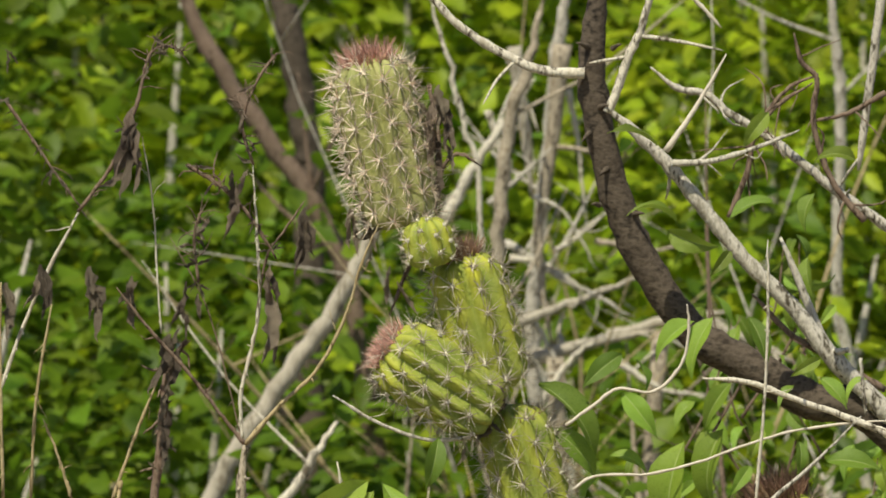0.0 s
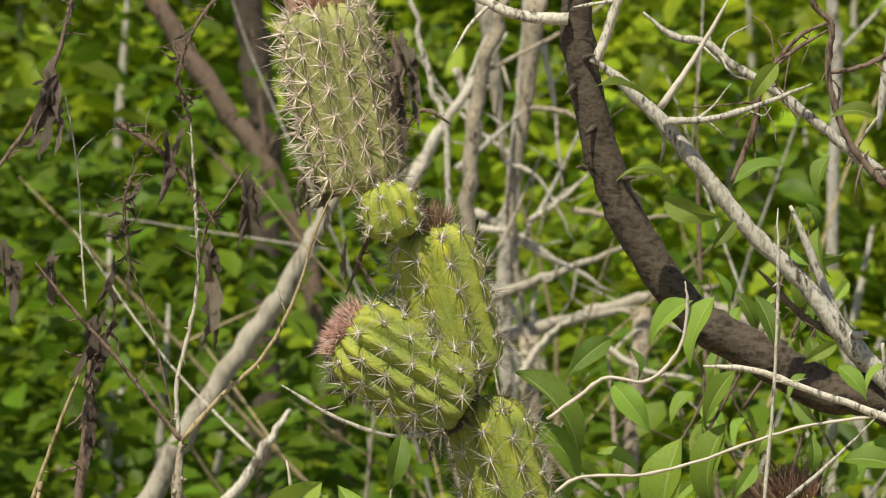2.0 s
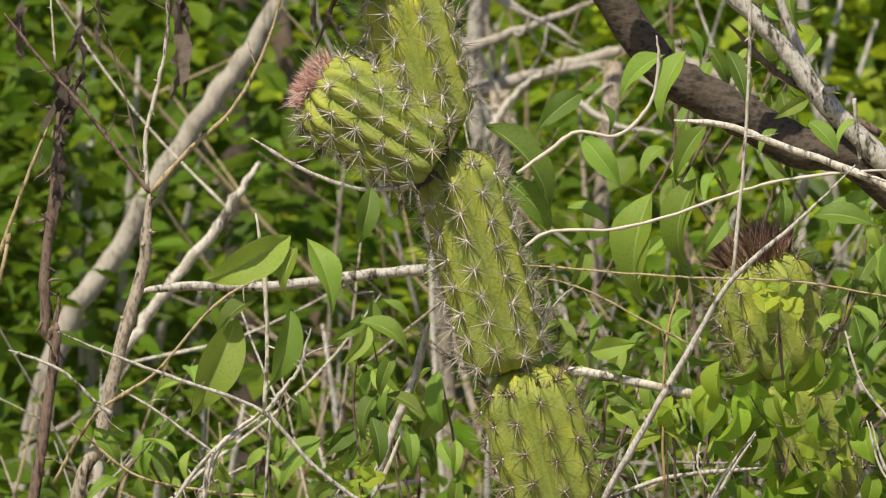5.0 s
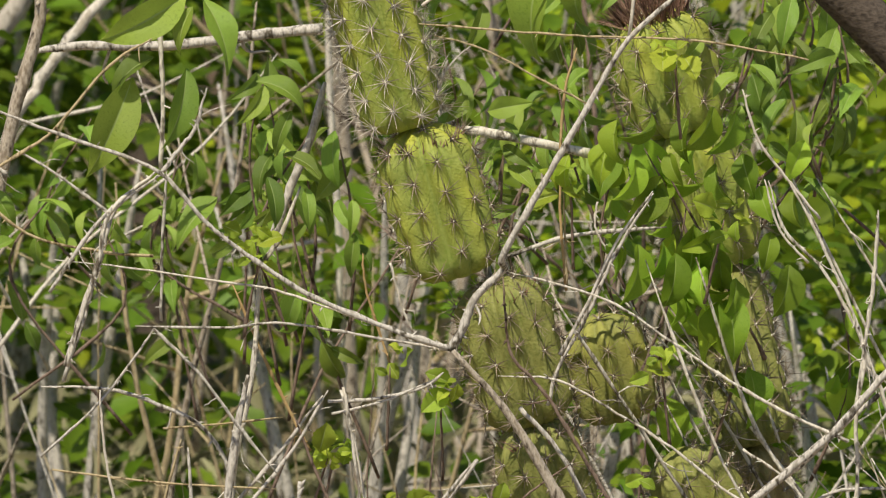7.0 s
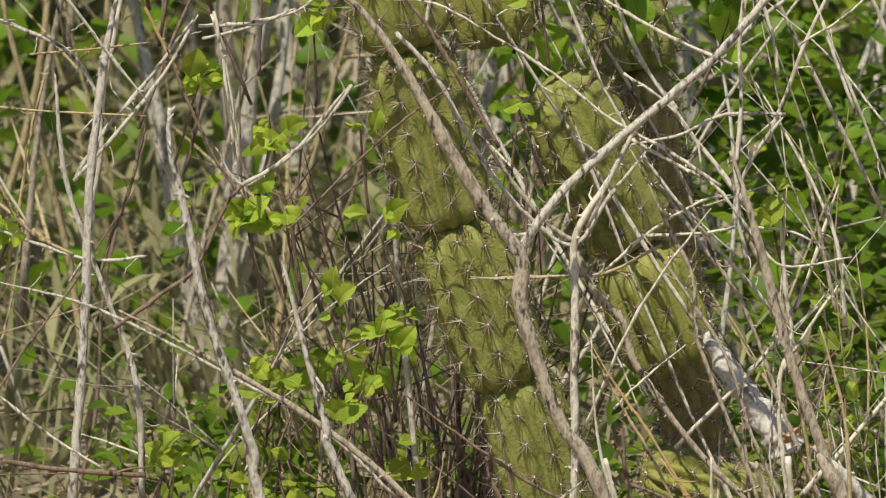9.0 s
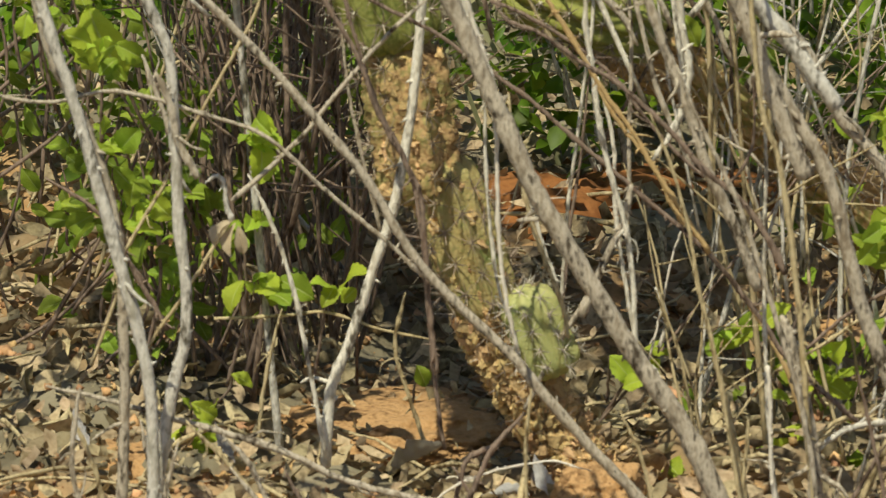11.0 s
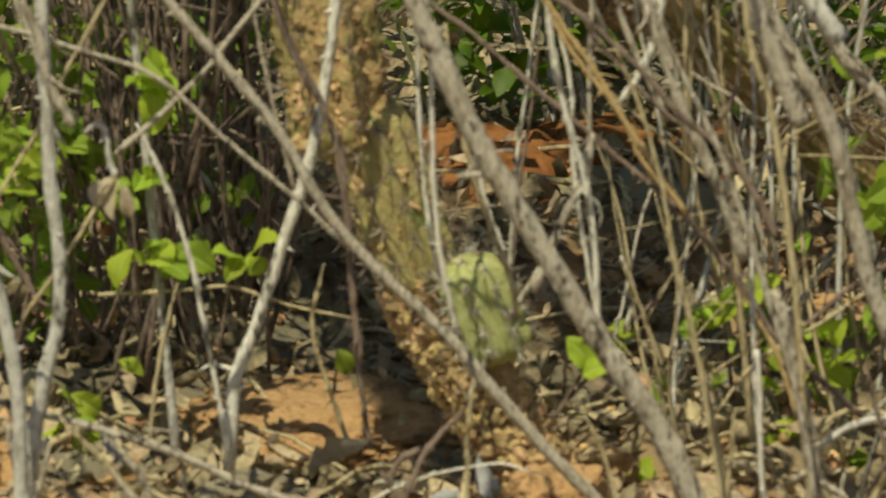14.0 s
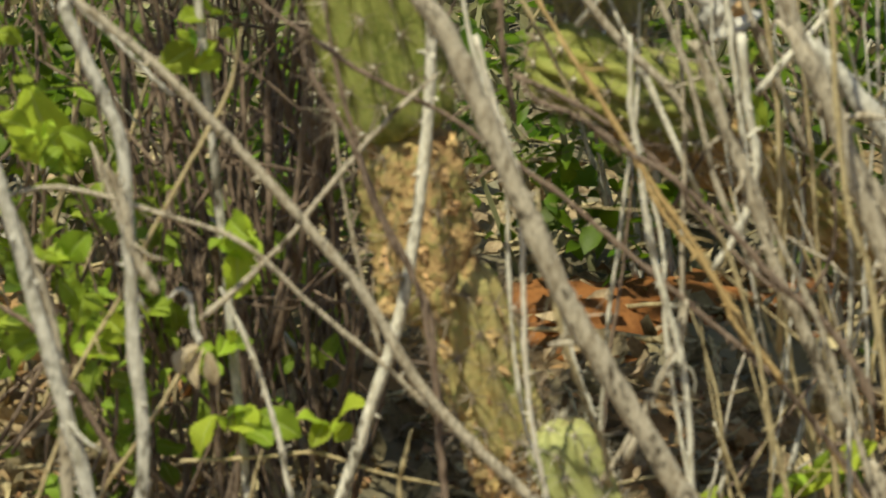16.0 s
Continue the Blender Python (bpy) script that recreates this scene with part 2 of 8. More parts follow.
def thing(name, at, label, category, group="", kind=""):
    ob = new(name)
    ob.empty_display_size = 0.02
    ob.matrix_world = Matrix.Translation(at)
    bpy.context.view_layer.update()
    return tagged(ob, label, category, group, kind)


def spline(points, sub=5):
    """Catmull-Rom through the points."""
    p = [Vector(q) for q in points]
    if len(p) < 3:
        return [p[0].lerp(p[-1], i / (sub * 2)) for i in range(sub * 2 + 1)]
    p = [p[0] * 2 - p[1]] + p + [p[-1] * 2 - p[-2]]
    out = []
    for i in range(1, len(p) - 2):
        for k in range(sub):
            t = k / sub
            a, b, c, d = p[i - 1:i + 3]
            out.append(0.5 * (2 * b + (c - a) * t + (2 * a - 5 * b + 4 * c - d) * t * t + (3 * b - a - 3 * c + d) * t ** 3))
    out.append(p[-2])
    return out


def tube(shape, points, r0, r1, sides=7, sub=5, rng=random, wobble=0.0015, knots=0.25, cap=True):
    """A tapered, slightly crooked and knotty stem along the points."""
    line = spline(points, sub)
    n = len(line)
    seed = Vector((rng.uniform(0, 90), rng.uniform(0, 90), 0))
    verts, rows = [], []
    up = Vector((0.3, 0.9, 0.2)).normalized()
    for i, p in enumerate(line):
        d = (line[min(i + 1, n - 1)] - line[max(i - 1, 0)]).normalized()
        a = d.cross(up)
        if a.length < 0.1:
            a = d.cross(Vector((1, 0, 0)))
        a.normalize()
        b = d.cross(a)
        f = i / (n - 1)
        q = seed + Vector((f * 4.0 * len(points), 0, 0))
        off = Vector((noise.noise(q), noise.noise(q + Vector((0, 9, 0))), noise.noise(q + Vector((0, 0, 9))))) * wobble
        r = r0 + (r1 - r0) * f
        g = f if r0 <= r1 else 1 - f
        if g < 0.14:
            r *= 0.4 + 0.6 * g / 0.14
        r *= 1 + knots * noise.noise(q * 1.9) + (knots * 1.1 if rng.random() < 0.12 else 0)
        for k in range(sides):
            w = 2 * math.pi * k / sides
            verts.append(p + off + (a * math.cos(w) + b * math.sin(w)) * r * (1 + 0.12 * knots * rng.uniform(-3, 3)))
    faces = []
    for i in range(n - 1):
        for k in range(sides):
            a0, a1 = i * sides + k, i * sides + (k + 1) % sides
            faces.append((a0, a1, a1 + sides, a0 + sides))
    if cap:
        faces.append(tuple(range(sides))[::-1])
        faces.append(tuple((n - 1) * sides + k for k in range(sides)))
    shape.put(verts, faces)


def spike(shape, base, tip, r, sides=3, bend=0.0):
    """A thin cone; with bend, hooked."""
    base, tip = Vector(base), Vector(tip)
    d = (tip - base).normalized()
    a = d.cross(Vector((0.31, 0.52, 0.79)))
    a.normalize()
    b = d.cross(a)
    ring = [base + (a * math.cos(2 * math.pi * k / sides) + b * math.sin(2 * math.pi * k / sides)) * r for k in range(sides)]
    if not bend:
        shape.put(ring + [tip], [(k, (k + 1) % sides, sides) for k in range(sides)])
        return
    mid = base.lerp(tip, 0.55)
    ring2 = [mid + (q - base) * 0.55 for q in ring]
    verts = ring + ring2 + [tip - Vector((0, 0, bend))]
    faces = [(k, (k + 1) % sides, sides + (k + 1) % sides, sides + k) for k in range(sides)]
    shape.put(verts, faces + [(sides + k, sides + (k + 1) % sides, 2 * sides) for k in range(sides)])


def blade(rng, length, width, fold=0.25, droop=0.3, curl=0.0, rough=0.0, rows=7, teeth=0.0, widest=0.36, tip=1.25):
    """A leaf along +y from its stalk: widest below the middle, drawn out to a tip, folded along a pale midrib, with wavy margins."""
    s = Shape()
    verts, marks = [], []
    y, z, ang = 0.0, 0.0, 0.25
    cols = (-1, -0.55, -0.07, 0, 0.07, 0.55, 1)
    phase = rng.uniform(0, 6)
    for i in range(rows + 1):
        f = i / rows
        u = f / widest if f < widest else 1 - (f - widest) / (1 - widest)
        w = width * 0.5 * max(0.02, (math.sin(math.pi / 2 * u) ** (0.75 if f < widest else tip))) * (1 + (teeth if i % 2 else -teeth))
        for k in cols:
            wave = 0.07 * width * abs(k) * math.sin(f * 10 + phase + k * 2)
            rise = abs(k) * w * (fold + curl * f) + wave - (0.012 * width if k == 0 else 0)
            verts.append(Vector((k * w + rng.uniform(-1, 1) * rough * width, y + abs(k) * w * 0.15 + rng.uniform(-1, 1) * rough * width, z + rise + rng.uniform(-1, 1) * rough * width)))
            marks.append(0.75 if k == 0 else 0.0)
        y += math.cos(ang) * length / rows
        z += math.sin(ang) * length / rows
        ang -= (droop + 0.25) / rows * (1.0 + f)
    n = len(cols)
    faces = [(i * n + k, i * n + k + 1, (i + 1) * n + k + 1, (i + 1) * n + k) for i in range(rows) for k in range(n - 1)]
    s.put(verts, faces, marks)
    return s


def withered(rng, width, twist, curl, ragged=1.0):
    """A shrivelled leaf along +y: ragged, twisted and folded on itself."""
    s = Shape()
    rows, verts = 12, []
    x = z = 0.0
    for i in range(rows + 1):
        f = i / rows
        w = width * 0.5 * max(0.05, math.sin(math.pi * min(1, f * 0.94 + 0.05))) * (0.9 + ragged * rng.uniform(-0.45, 0.3))
        an = twist * f + ragged * rng.uniform(-0.35, 0.35)
        x += rng.uniform(-0.03, 0.03)
        z += rng.uniform(-0.03, 0.03) + curl * 0.03 * f
        for k in (-1, -0.5, 0, 0.5, 1):
            lift = abs(k) * w * (0.8 + ragged * rng.uniform(-0.5, 0.7))
            verts.append(Vector((x + k * w * math.cos(an) - lift * math.sin(an), f, z + k * w * math.sin(an) + lift * math.cos(an))))
    s.put(verts, [(i * 5 + k, i * 5 + k + 1, i * 5 + k + 6, i * 5 + k + 5) for i in range(rows) for k in range(4)])
    return s


rngm = random.Random(5)
LEAF_MESHES = [blade(rngm, 1.0, w, fd, dr, rows=11).mesh("leaf", LEAF, True, True) for w, fd, dr in ((0.33, 0.5, 0.6), (0.3, 0.65, 0.9), (0.37, 0.4, 0.5), (0.28, 0.6, 1.2))]
BROAD_MESHES = [blade(rngm, 1.0, w, fd, dr, rows=11).mesh("leaf", LEAF_BUSH, True, True) for w, fd, dr in ((0.5, 0.5, 0.8), (0.44, 0.65, 1.1), (0.55, 0.4, 0.7), (0.4, 0.75, 1.3))]
YOUNG_MESHES = [blade(rngm, 1.0, w, fd, dr, rows=15, teeth=0.07, widest=0.45, tip=0.8).mesh("leaf", LEAF_YOUNG, True, True) for w, fd, dr in ((0.66, 0.3, 0.3), (0.6, 0.4, 0.6), (0.74, 0.25, 0.2))]
SPRAY_MESHES = [blade(rngm, 1.0, w, fd, dr, rows=15, teeth=0.07, widest=0.45, tip=0.85).mesh("leaf", LEAF_SPRAY, True, True) for w, fd, dr in ((0.6, 0.3, 0.3), (0.55, 0.4, 0.6), (0.68, 0.25, 0.2))]
DRY_MESHES = [withered(rngm, w, t, c, 0.65).mesh("dry_leaf", DRY) for w, t, c in ((0.24, 2.4, 1.0), (0.2, -2.0, -1.0), (0.3, 1.6, 2.0), (0.26, -3.0, 0.5), (0.18, 3.6, -1.5))]


PALE_LEAVES = [withered(rngm, w, t, c, 0.35).mesh("dead_leaf", DRY_PALE) for w, t, c in ((0.6, 0.7, 2.0), (0.5, -0.9, -1.0), (0.7, 0.4, 1.0), (0.45, -1.6, 2.5))]
POD_SKIN = material("dry pod husk", [(0.34, 0.25, 0.14), (0.48, 0.38, 0.23), (0.6, 0.5, 0.34)], 120, 600, 0.8, 0.4, 300, thin=0.15)
POD_MESHES = [blade(rngm, 1.0, w, 0.9, 0.3, 0.6, rows=10, widest=0.5, tip=0.7).mesh("husk", POD_SKIN) for w in (0.42, 0.36)]
GREY_LEAVES = [withered(rngm, w, t, c, 0.5).mesh("dead_leaf", DRY_GREY) for w, t, c in ((0.4, 1.6, 2.0), (0.34, -2.2, -1.5), (0.5, 1.0, 3.0))]


def leaf_at(meshes, base, tip, parent, rng, name="leaf", roll=None, thick=1.0):
    """A leaf object from its stalk at base to its tip."""
    base, tip = Vector(base), Vector(tip)
    d = tip - base
    ln = d.length
    y = d.normalized()
    n = Vector((rng.uniform(-0.5, 0.5), -0.75, 0.65 + rng.uniform(-0.4, 0.4)))
    n = (n - y * n.dot(y)).normalized()
    x = y.cross(n)
    turn = Matrix((x, y, n)).transposed().to_4x4() @ Matrix.Rotation(rng.uniform(-0.7, 0.7) if roll is None else roll, 4, "Y")
    ob = new(name, rng.choice(meshes))
    ob.parent = parent
    ob.matrix_parent_inverse = parent.matrix_world.inverted()
    ob.matrix_basis = Matrix.Translation(base) @ turn @ Matrix.Diagonal((ln * thick, ln, ln, 1))
    return ob


# ---- cactus ----
def cactus_segment(parent, bottom, top, radius, ribs, mats, rng, spines=11, spine_len=0.012, flat=(0.75, 0.55), cap=None,
                   cork=0.0, gap=0.0122, light_ribs=1.0, spine_r=0.00027):
    """One ribbed joint of a columnar cactus with woolly areoles, spines and, where it has one, a bristly crown."""
    spines = int(spines * 1.4)
    bottom, top = Vector(bottom), Vector(top)
    axis = top - bottom
    length = axis.length
    d = axis.normalized()
    a = d.cross(Vector((0, 1, 0))).normalized()
    b = d.cross(a)
    turn = rng.uniform(0, 6.28)
    skin, spine_mat, = mats
    seed = Vector((rng.uniform(0, 50), rng.uniform(0, 50), 0))
    rows_of = max(2, int(length / gap))

    def girth(h):
        end = 0.42 * radius / length
        low, high = flat
        r = 1.0 + 0.07 * math.sin(math.pi * h)
        if h < end:
            r *= low + (1 - low) * math.sin(math.pi / 2 * h / end) ** 0.8
        dome = end * 1.75
        if h > 1 - dome:
            u = (h - (1 - dome)) / dome
            r *= max(0.02, (1 - u ** 2.3)) ** 0.5 * (1 - 0.2 * high * u)
        return r * radius

    def place(h, w, extra=0.0):
        turns = ribs * (w - turn) / (2 * math.pi)
        rib = round(turns)
        across = abs(turns - rib) * 2
        crest = 1 - across ** 1.7
        lump = 0.5 + 0.5 * math.cos(2 * math.pi * (h * rows_of - 0.4 - (0.5 if rib % 2 else 0.0)))
        r = girth(h) * (0.755 + 0.215 * crest + 0.05 * lump * max(0.0, 1 - across * 1.3)) + extra
        q = seed + Vector((math.cos(w), math.sin(w), h * 3)) * 1.3
        r *= 1 + 0.05 * noise.noise(q)
        if cork:
            n1 = noise.noise(q * 6.0)
            r *= 1 + cork * (0.14 * n1 + 0.1 * noise.noise(q * 15) + 0.07 * rng.uniform(-1, 1))
        return bottom + d * (h * length) + (a * math.cos(w) + b * math.sin(w)) * r, crest

    sides, rows = ribs * 8, max(18, int(length / 0.0022))
    verts, marks, faces = [], [], []
    for i in range(rows + 1):
        h = i / rows
        for k in range(sides):
            p, crest = place(h, 2 * math.pi * k / sides)
            verts.append(p)
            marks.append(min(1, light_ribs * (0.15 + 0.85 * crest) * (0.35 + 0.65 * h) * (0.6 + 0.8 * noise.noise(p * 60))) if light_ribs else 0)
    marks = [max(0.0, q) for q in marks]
    for i in range(rows):
        for k in range(sides):
            x, y = i * sides + k, i * sides + (k + 1) % sides
            faces.append((x, y, y + sides, x + sides))
    faces.append(tuple(range(sides))[::-1])
    faces.append(tuple(rows * sides + k for k in range(sides)))
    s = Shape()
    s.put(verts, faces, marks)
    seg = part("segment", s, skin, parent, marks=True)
    if spines:
        sp, wool = Shape(), Shape()
        for rib in range(ribs):
            w = turn + 2 * math.pi * rib / ribs
            n = rows_of
            for j in range(n):
                h = (j + (0.5 if rib % 2 else 0.0) + 0.4 + rng.uniform(-0.05, 0.05)) / n
                if h > 0.985:
                    continue
                p, _ = place(h, w)
                out = (a * math.cos(w) + b * math.sin(w) + d * (0.25 if h < 0.9 else 0.9)).normalized()
                side = out.cross(d).normalized()
                up = side.cross(out)
                if spines > 10 and not cork:
                    spike(wool, p - out * 0.0006, p + out * 0.0016, 0.0009 if spine_mat is SPINE_DARK else 0.0014, 6)
                for k in range(spines):
                    an = 6.283 * k / spines + rng.uniform(-0.3, 0.3)
                    lift = rng.uniform(0.15, 0.75) if k % 4 else rng.uniform(0.9, 1.8)
                    v = (side * math.cos(an) + up * math.sin(an) + out * lift).normalized()
                    ln = spine_len * rng.uniform(0.5, 1.15) * (1.1 if k % 4 == 0 else 0.8)
                    spike(sp, p, p + v * ln, spine_r * rng.uniform(0.8, 1.3))
        tagged(part("spine_coat", sp, spine_mat, seg, "long thin radiating spines", smooth=False), kind="stuff")
        if spines > 10 and not cork:
            tagged(part("areole_wool", wool, WOOL, seg, "small white woolly tufts"), kind="stuff")
    if cap:
        kind, count, spread, tall, where = cap
        c = Shape()
        mid = top - d * where
        for _ in range(count):
            an, rr = rng.uniform(0, 6.283), radius * spread * math.sqrt(rng.random())
            o = (a * math.cos(an) + b * math.sin(an))
            base = mid + o * rr - d * 0.25 * rr
            v = (d * rng.uniform(0.7, 1.2) + o * (rr / radius) * rng.uniform(0.4, 1.1) + Vector((rng.uniform(-1, 1), rng.uniform(-1, 1), rng.uniform(-1, 1))) * 0.42).normalized()
            spike(c, base, base + v * tall * rng.uniform(0.5, 1.1), 0.0005)
        tagged(part("bristle_crown", c, kind, seg, "tuft of fine bristles on the crown", smooth=False), kind="stuff")
    return seg


MM = 0.001
rng = random.Random(11)
main = thing("cactus", (0.25, 0, 0), "tall jointed green ribbed cactus with pale spines and reddish crowns", "cactus")
A = (SKIN, SPINE_RED)
B = (SKIN, SPINE)
C = (SKIN, SPINE_DARK)
L = (SKIN_SHADED, SPINE_DARK)
s = [(-0.021, 0.000, 0.712), (-0.039, 0.000, 0.800)]
cactus_segment(main, s[0], s[1], 0.0190, 13, (SKIN_PALE, SPINE_RED), rng, 15, 0.0128, (0.6, 0.2), (BRISTLE, 420, 0.62, 0.014, 0.003), gap=0.0112, light_ribs=0.35, spine_r=0.0003)
s = [(-0.005, -0.016, 0.693), (-0.010, -0.016, 0.718)]
cactus_segment(main, s[0], s[1], 0.0125, 10, B, rng, 8, 0.0075, (0.6, 0.4), gap=0.007, light_ribs=0.9)
s = [(0.027, 0.000, 0.627), (0.008, 0.000, 0.698)]
cactus_segment(main, s[0], s[1], 0.0188, 9, B, rng, 13, 0.0138, (0.6, 0.3), (BRISTLE_BROWN, 420, 0.5, 0.014, 0.002), light_ribs=1.3)
s = [(0.026, -0.012, 0.616), (-0.031, -0.012, 0.652)]
cactus_segment(main, s[0], s[1], 0.0202, 13, B, rng, 12, 0.0132, (0.75, 0.4), (BRISTLE, 700, 0.52, 0.0125, 0.004), light_ribs=0.7)
s = [(0.059, 0.000, 0.520), (0.033, -0.000, 0.619)]
cactus_segment(main, s[0], s[1], 0.0186, 10, B, rng, 13, 0.0145, (0.7, 0.4), cap=(BRISTLE_BROWN, 160, 0.75, 0.009, 0.006), light_ribs=0.8)
s = [(0.083, 0.000, 0.453), (0.064, -0.000, 0.521)]
cactus_segment(main, s[0], s[1], 0.0212, 11, C, rng, 11, 0.012, (0.7, 0.4), cap=(BRISTLE_BROWN, 220, 0.85, 0.009, 0.007), light_ribs=0.8)
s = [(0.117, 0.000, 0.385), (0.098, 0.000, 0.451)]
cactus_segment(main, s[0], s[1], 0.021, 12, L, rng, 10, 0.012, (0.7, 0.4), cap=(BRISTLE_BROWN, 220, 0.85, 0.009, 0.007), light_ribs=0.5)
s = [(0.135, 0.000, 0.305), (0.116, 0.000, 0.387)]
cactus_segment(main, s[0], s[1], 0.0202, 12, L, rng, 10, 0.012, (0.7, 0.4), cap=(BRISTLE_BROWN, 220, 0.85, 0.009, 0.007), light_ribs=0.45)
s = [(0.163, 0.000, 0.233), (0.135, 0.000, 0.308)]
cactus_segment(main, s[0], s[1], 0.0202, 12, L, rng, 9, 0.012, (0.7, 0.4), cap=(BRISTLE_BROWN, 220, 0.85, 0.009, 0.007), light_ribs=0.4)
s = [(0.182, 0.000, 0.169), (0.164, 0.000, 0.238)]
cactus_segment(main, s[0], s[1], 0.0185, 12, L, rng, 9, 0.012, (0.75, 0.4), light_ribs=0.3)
s = [(0.191, 0.000, 0.110), (0.183, 0.000, 0.172)]
cactus_segment(main, s[0], s[1], 0.0156, 7, (CORK_GREEN, SPINE_DARK), rng, 7, 0.011, (0.8, 0.1), cork=0.8, light_ribs=0)
s = [(0.216, 0.000, 0.066), (0.196, 0.000, 0.126)]
cactus_segment(main, s[0], s[1], 0.0138, 11, (SKIN_OLD, SPINE_DARK), rng, 9, 0.012, (0.9, 0.1), cork=0.25, light_ribs=0.4)
s = [(0.239, 0.000, 0.025), (0.210, 0.000, 0.073)]
cactus_segment(main, s[0], s[1], 0.0122, 10, (CORK, SPINE_DARK), rng, 3, 0.009, (0.9, 0.1), cork=1.2, light_ribs=0)
s = [(0.256, 0.000, -0.006), (0.235, 0.000, 0.030)]
cactus_segment(main, s[0], s[1], 0.0118, 9, (CORK, SPINE_DARK), rng, 2, 0.009, (0.9, 0.1), cork=1.3, light_ribs=0)
s = [(0.242, -0.012, 0.044), (0.228, -0.012, 0.078)]
cactus_segment(main, s[0], s[1], 0.0112, 9, (SKIN_PALE, SPINE), rng, 7, 0.008, (0.6, 0.5), gap=0.007, light_ribs=0.8)
s = [(0.190, 0.120, 0.501), (0.174, 0.120, 0.558)]
lumps = Shape()
for lo, hi, rad, many in (((0.191, 0.0, 0.115), (0.184, 0.0, 0.168), 0.0152, 150), ((0.216, 0.0, 0.066), (0.197, 0.0, 0.12), 0.0125, 130), ((0.24, 0.0, 0.02), (0.211, 0.0, 0.07), 0.0125, 420), ((0.256, 0.0, -0.004), (0.236, 0.0, 0.028), 0.0135, 330)):
    lo, hi = Vector(lo), Vector(hi)
    across = (hi - lo).cross(Vector((0, 1, 0))).normalized()
    for _ in range(many):
        w = rng.uniform(-0.4, 3.6)
        c0 = lo.lerp(hi, rng.random()) + (across * -math.cos(w) + Vector((0, -1, 0)) * math.sin(w)) * rad * rng.uniform(0.8, 0.99)
        r = rng.uniform(0.0005, 0.0018)
        fat = Vector((rng.uniform(0.6, 2.2), 1.0, rng.uniform(0.6, 2.2)))
        ring = []
        for u in range(4):
            for k in range(6):
                e = math.pi * (u + 0.5) / 4
                ring.append(c0 + Vector((math.sin(e) * math.cos(k * math.pi / 3) * fat.x, math.sin(e) * math.sin(k * math.pi / 3) * fat.y, math.cos(e) * fat.z)) * r * rng.uniform(0.45, 1.55))
        lumps.put(ring, [(u * 6 + k, u * 6 + (k + 1) % 6, u * 6 + 6 + (k + 1) % 6, u * 6 + 6 + k) for u in range(3) for k in range(6)] + [tuple(range(6))[::-1], tuple(range(18, 24))])
tagged(part("earth_crust", lumps, CRUMB_CAKE, main, "crumbly orange-brown earth caked on the foot", smooth=False), kind="stuff")
rem = thing("dried_flower", [(0.025, -0.024, 0.633)][0], "shrivelled grey-black dried flower in the joint of the cactus", "dried flower")
core, hair = Shape(), Shape()
c0 = Vector([(0.026, -0.020, 0.627)][0])
tube(core, [c0 + Vector((0, 0.012, -0.006)), c0, c0 + Vector((-0.001, -0.006, 0.003))], 0.005, 0.003, 9, 4, rng, 0.002, 0.5)
for _ in range(70):
    v = Vector((rng.gauss(0, 0.8), -0.6, rng.gauss(0.5, 0.7))).normalized()
    spike(hair, c0 + v * 0.002, c0 + v * rng.uniform(0.006, 0.011), 0.0005)
part("husk", core, BARK_DARK, rem, "black shrivelled husk")
tagged(part("hair", hair, SPINE_DARK, rem, "grey bristly hairs"), kind="stuff")
second = thing("cactus", (0.3, 0.13, 0), "green ribbed cactus with a brown bristly crown half hidden by leaves", "cactus")
cactus_segment(second, s[0], s[1], 0.022, 12, C, rng, 10, 0.0125, (0.8, 0.4), (BRISTLE_BROWN, 500, 0.75, 0.02, 0.002), light_ribs=0.7)
s = [(0.207, 0.120, 0.438), (0.189, 0.120, 0.504)]
cactus_segment(second, s[0], s[1], 0.022, 12, C, rng, 10, 0.0125, (0.8, 0.4), light_ribs=0.6)
s2 = [(0.224, 0.100, 0.355)] + [(0.256, 0.120, 0.149)]
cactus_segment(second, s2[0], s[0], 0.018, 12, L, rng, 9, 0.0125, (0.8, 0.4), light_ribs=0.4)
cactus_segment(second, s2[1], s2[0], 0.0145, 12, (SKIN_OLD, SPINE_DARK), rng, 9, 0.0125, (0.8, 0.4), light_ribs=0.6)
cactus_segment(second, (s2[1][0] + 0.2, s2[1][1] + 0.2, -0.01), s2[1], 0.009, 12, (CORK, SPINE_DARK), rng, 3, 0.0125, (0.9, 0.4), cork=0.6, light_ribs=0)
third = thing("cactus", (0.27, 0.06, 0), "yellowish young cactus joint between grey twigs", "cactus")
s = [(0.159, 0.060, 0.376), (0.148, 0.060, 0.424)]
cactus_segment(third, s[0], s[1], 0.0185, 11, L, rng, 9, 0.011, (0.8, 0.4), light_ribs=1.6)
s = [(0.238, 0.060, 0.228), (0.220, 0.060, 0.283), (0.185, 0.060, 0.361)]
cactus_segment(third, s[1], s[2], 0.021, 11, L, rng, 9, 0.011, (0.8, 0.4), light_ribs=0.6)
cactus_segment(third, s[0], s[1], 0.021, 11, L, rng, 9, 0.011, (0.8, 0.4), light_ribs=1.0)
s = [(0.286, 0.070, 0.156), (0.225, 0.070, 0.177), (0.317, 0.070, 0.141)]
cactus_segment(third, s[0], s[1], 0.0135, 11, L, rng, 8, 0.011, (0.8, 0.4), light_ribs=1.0)
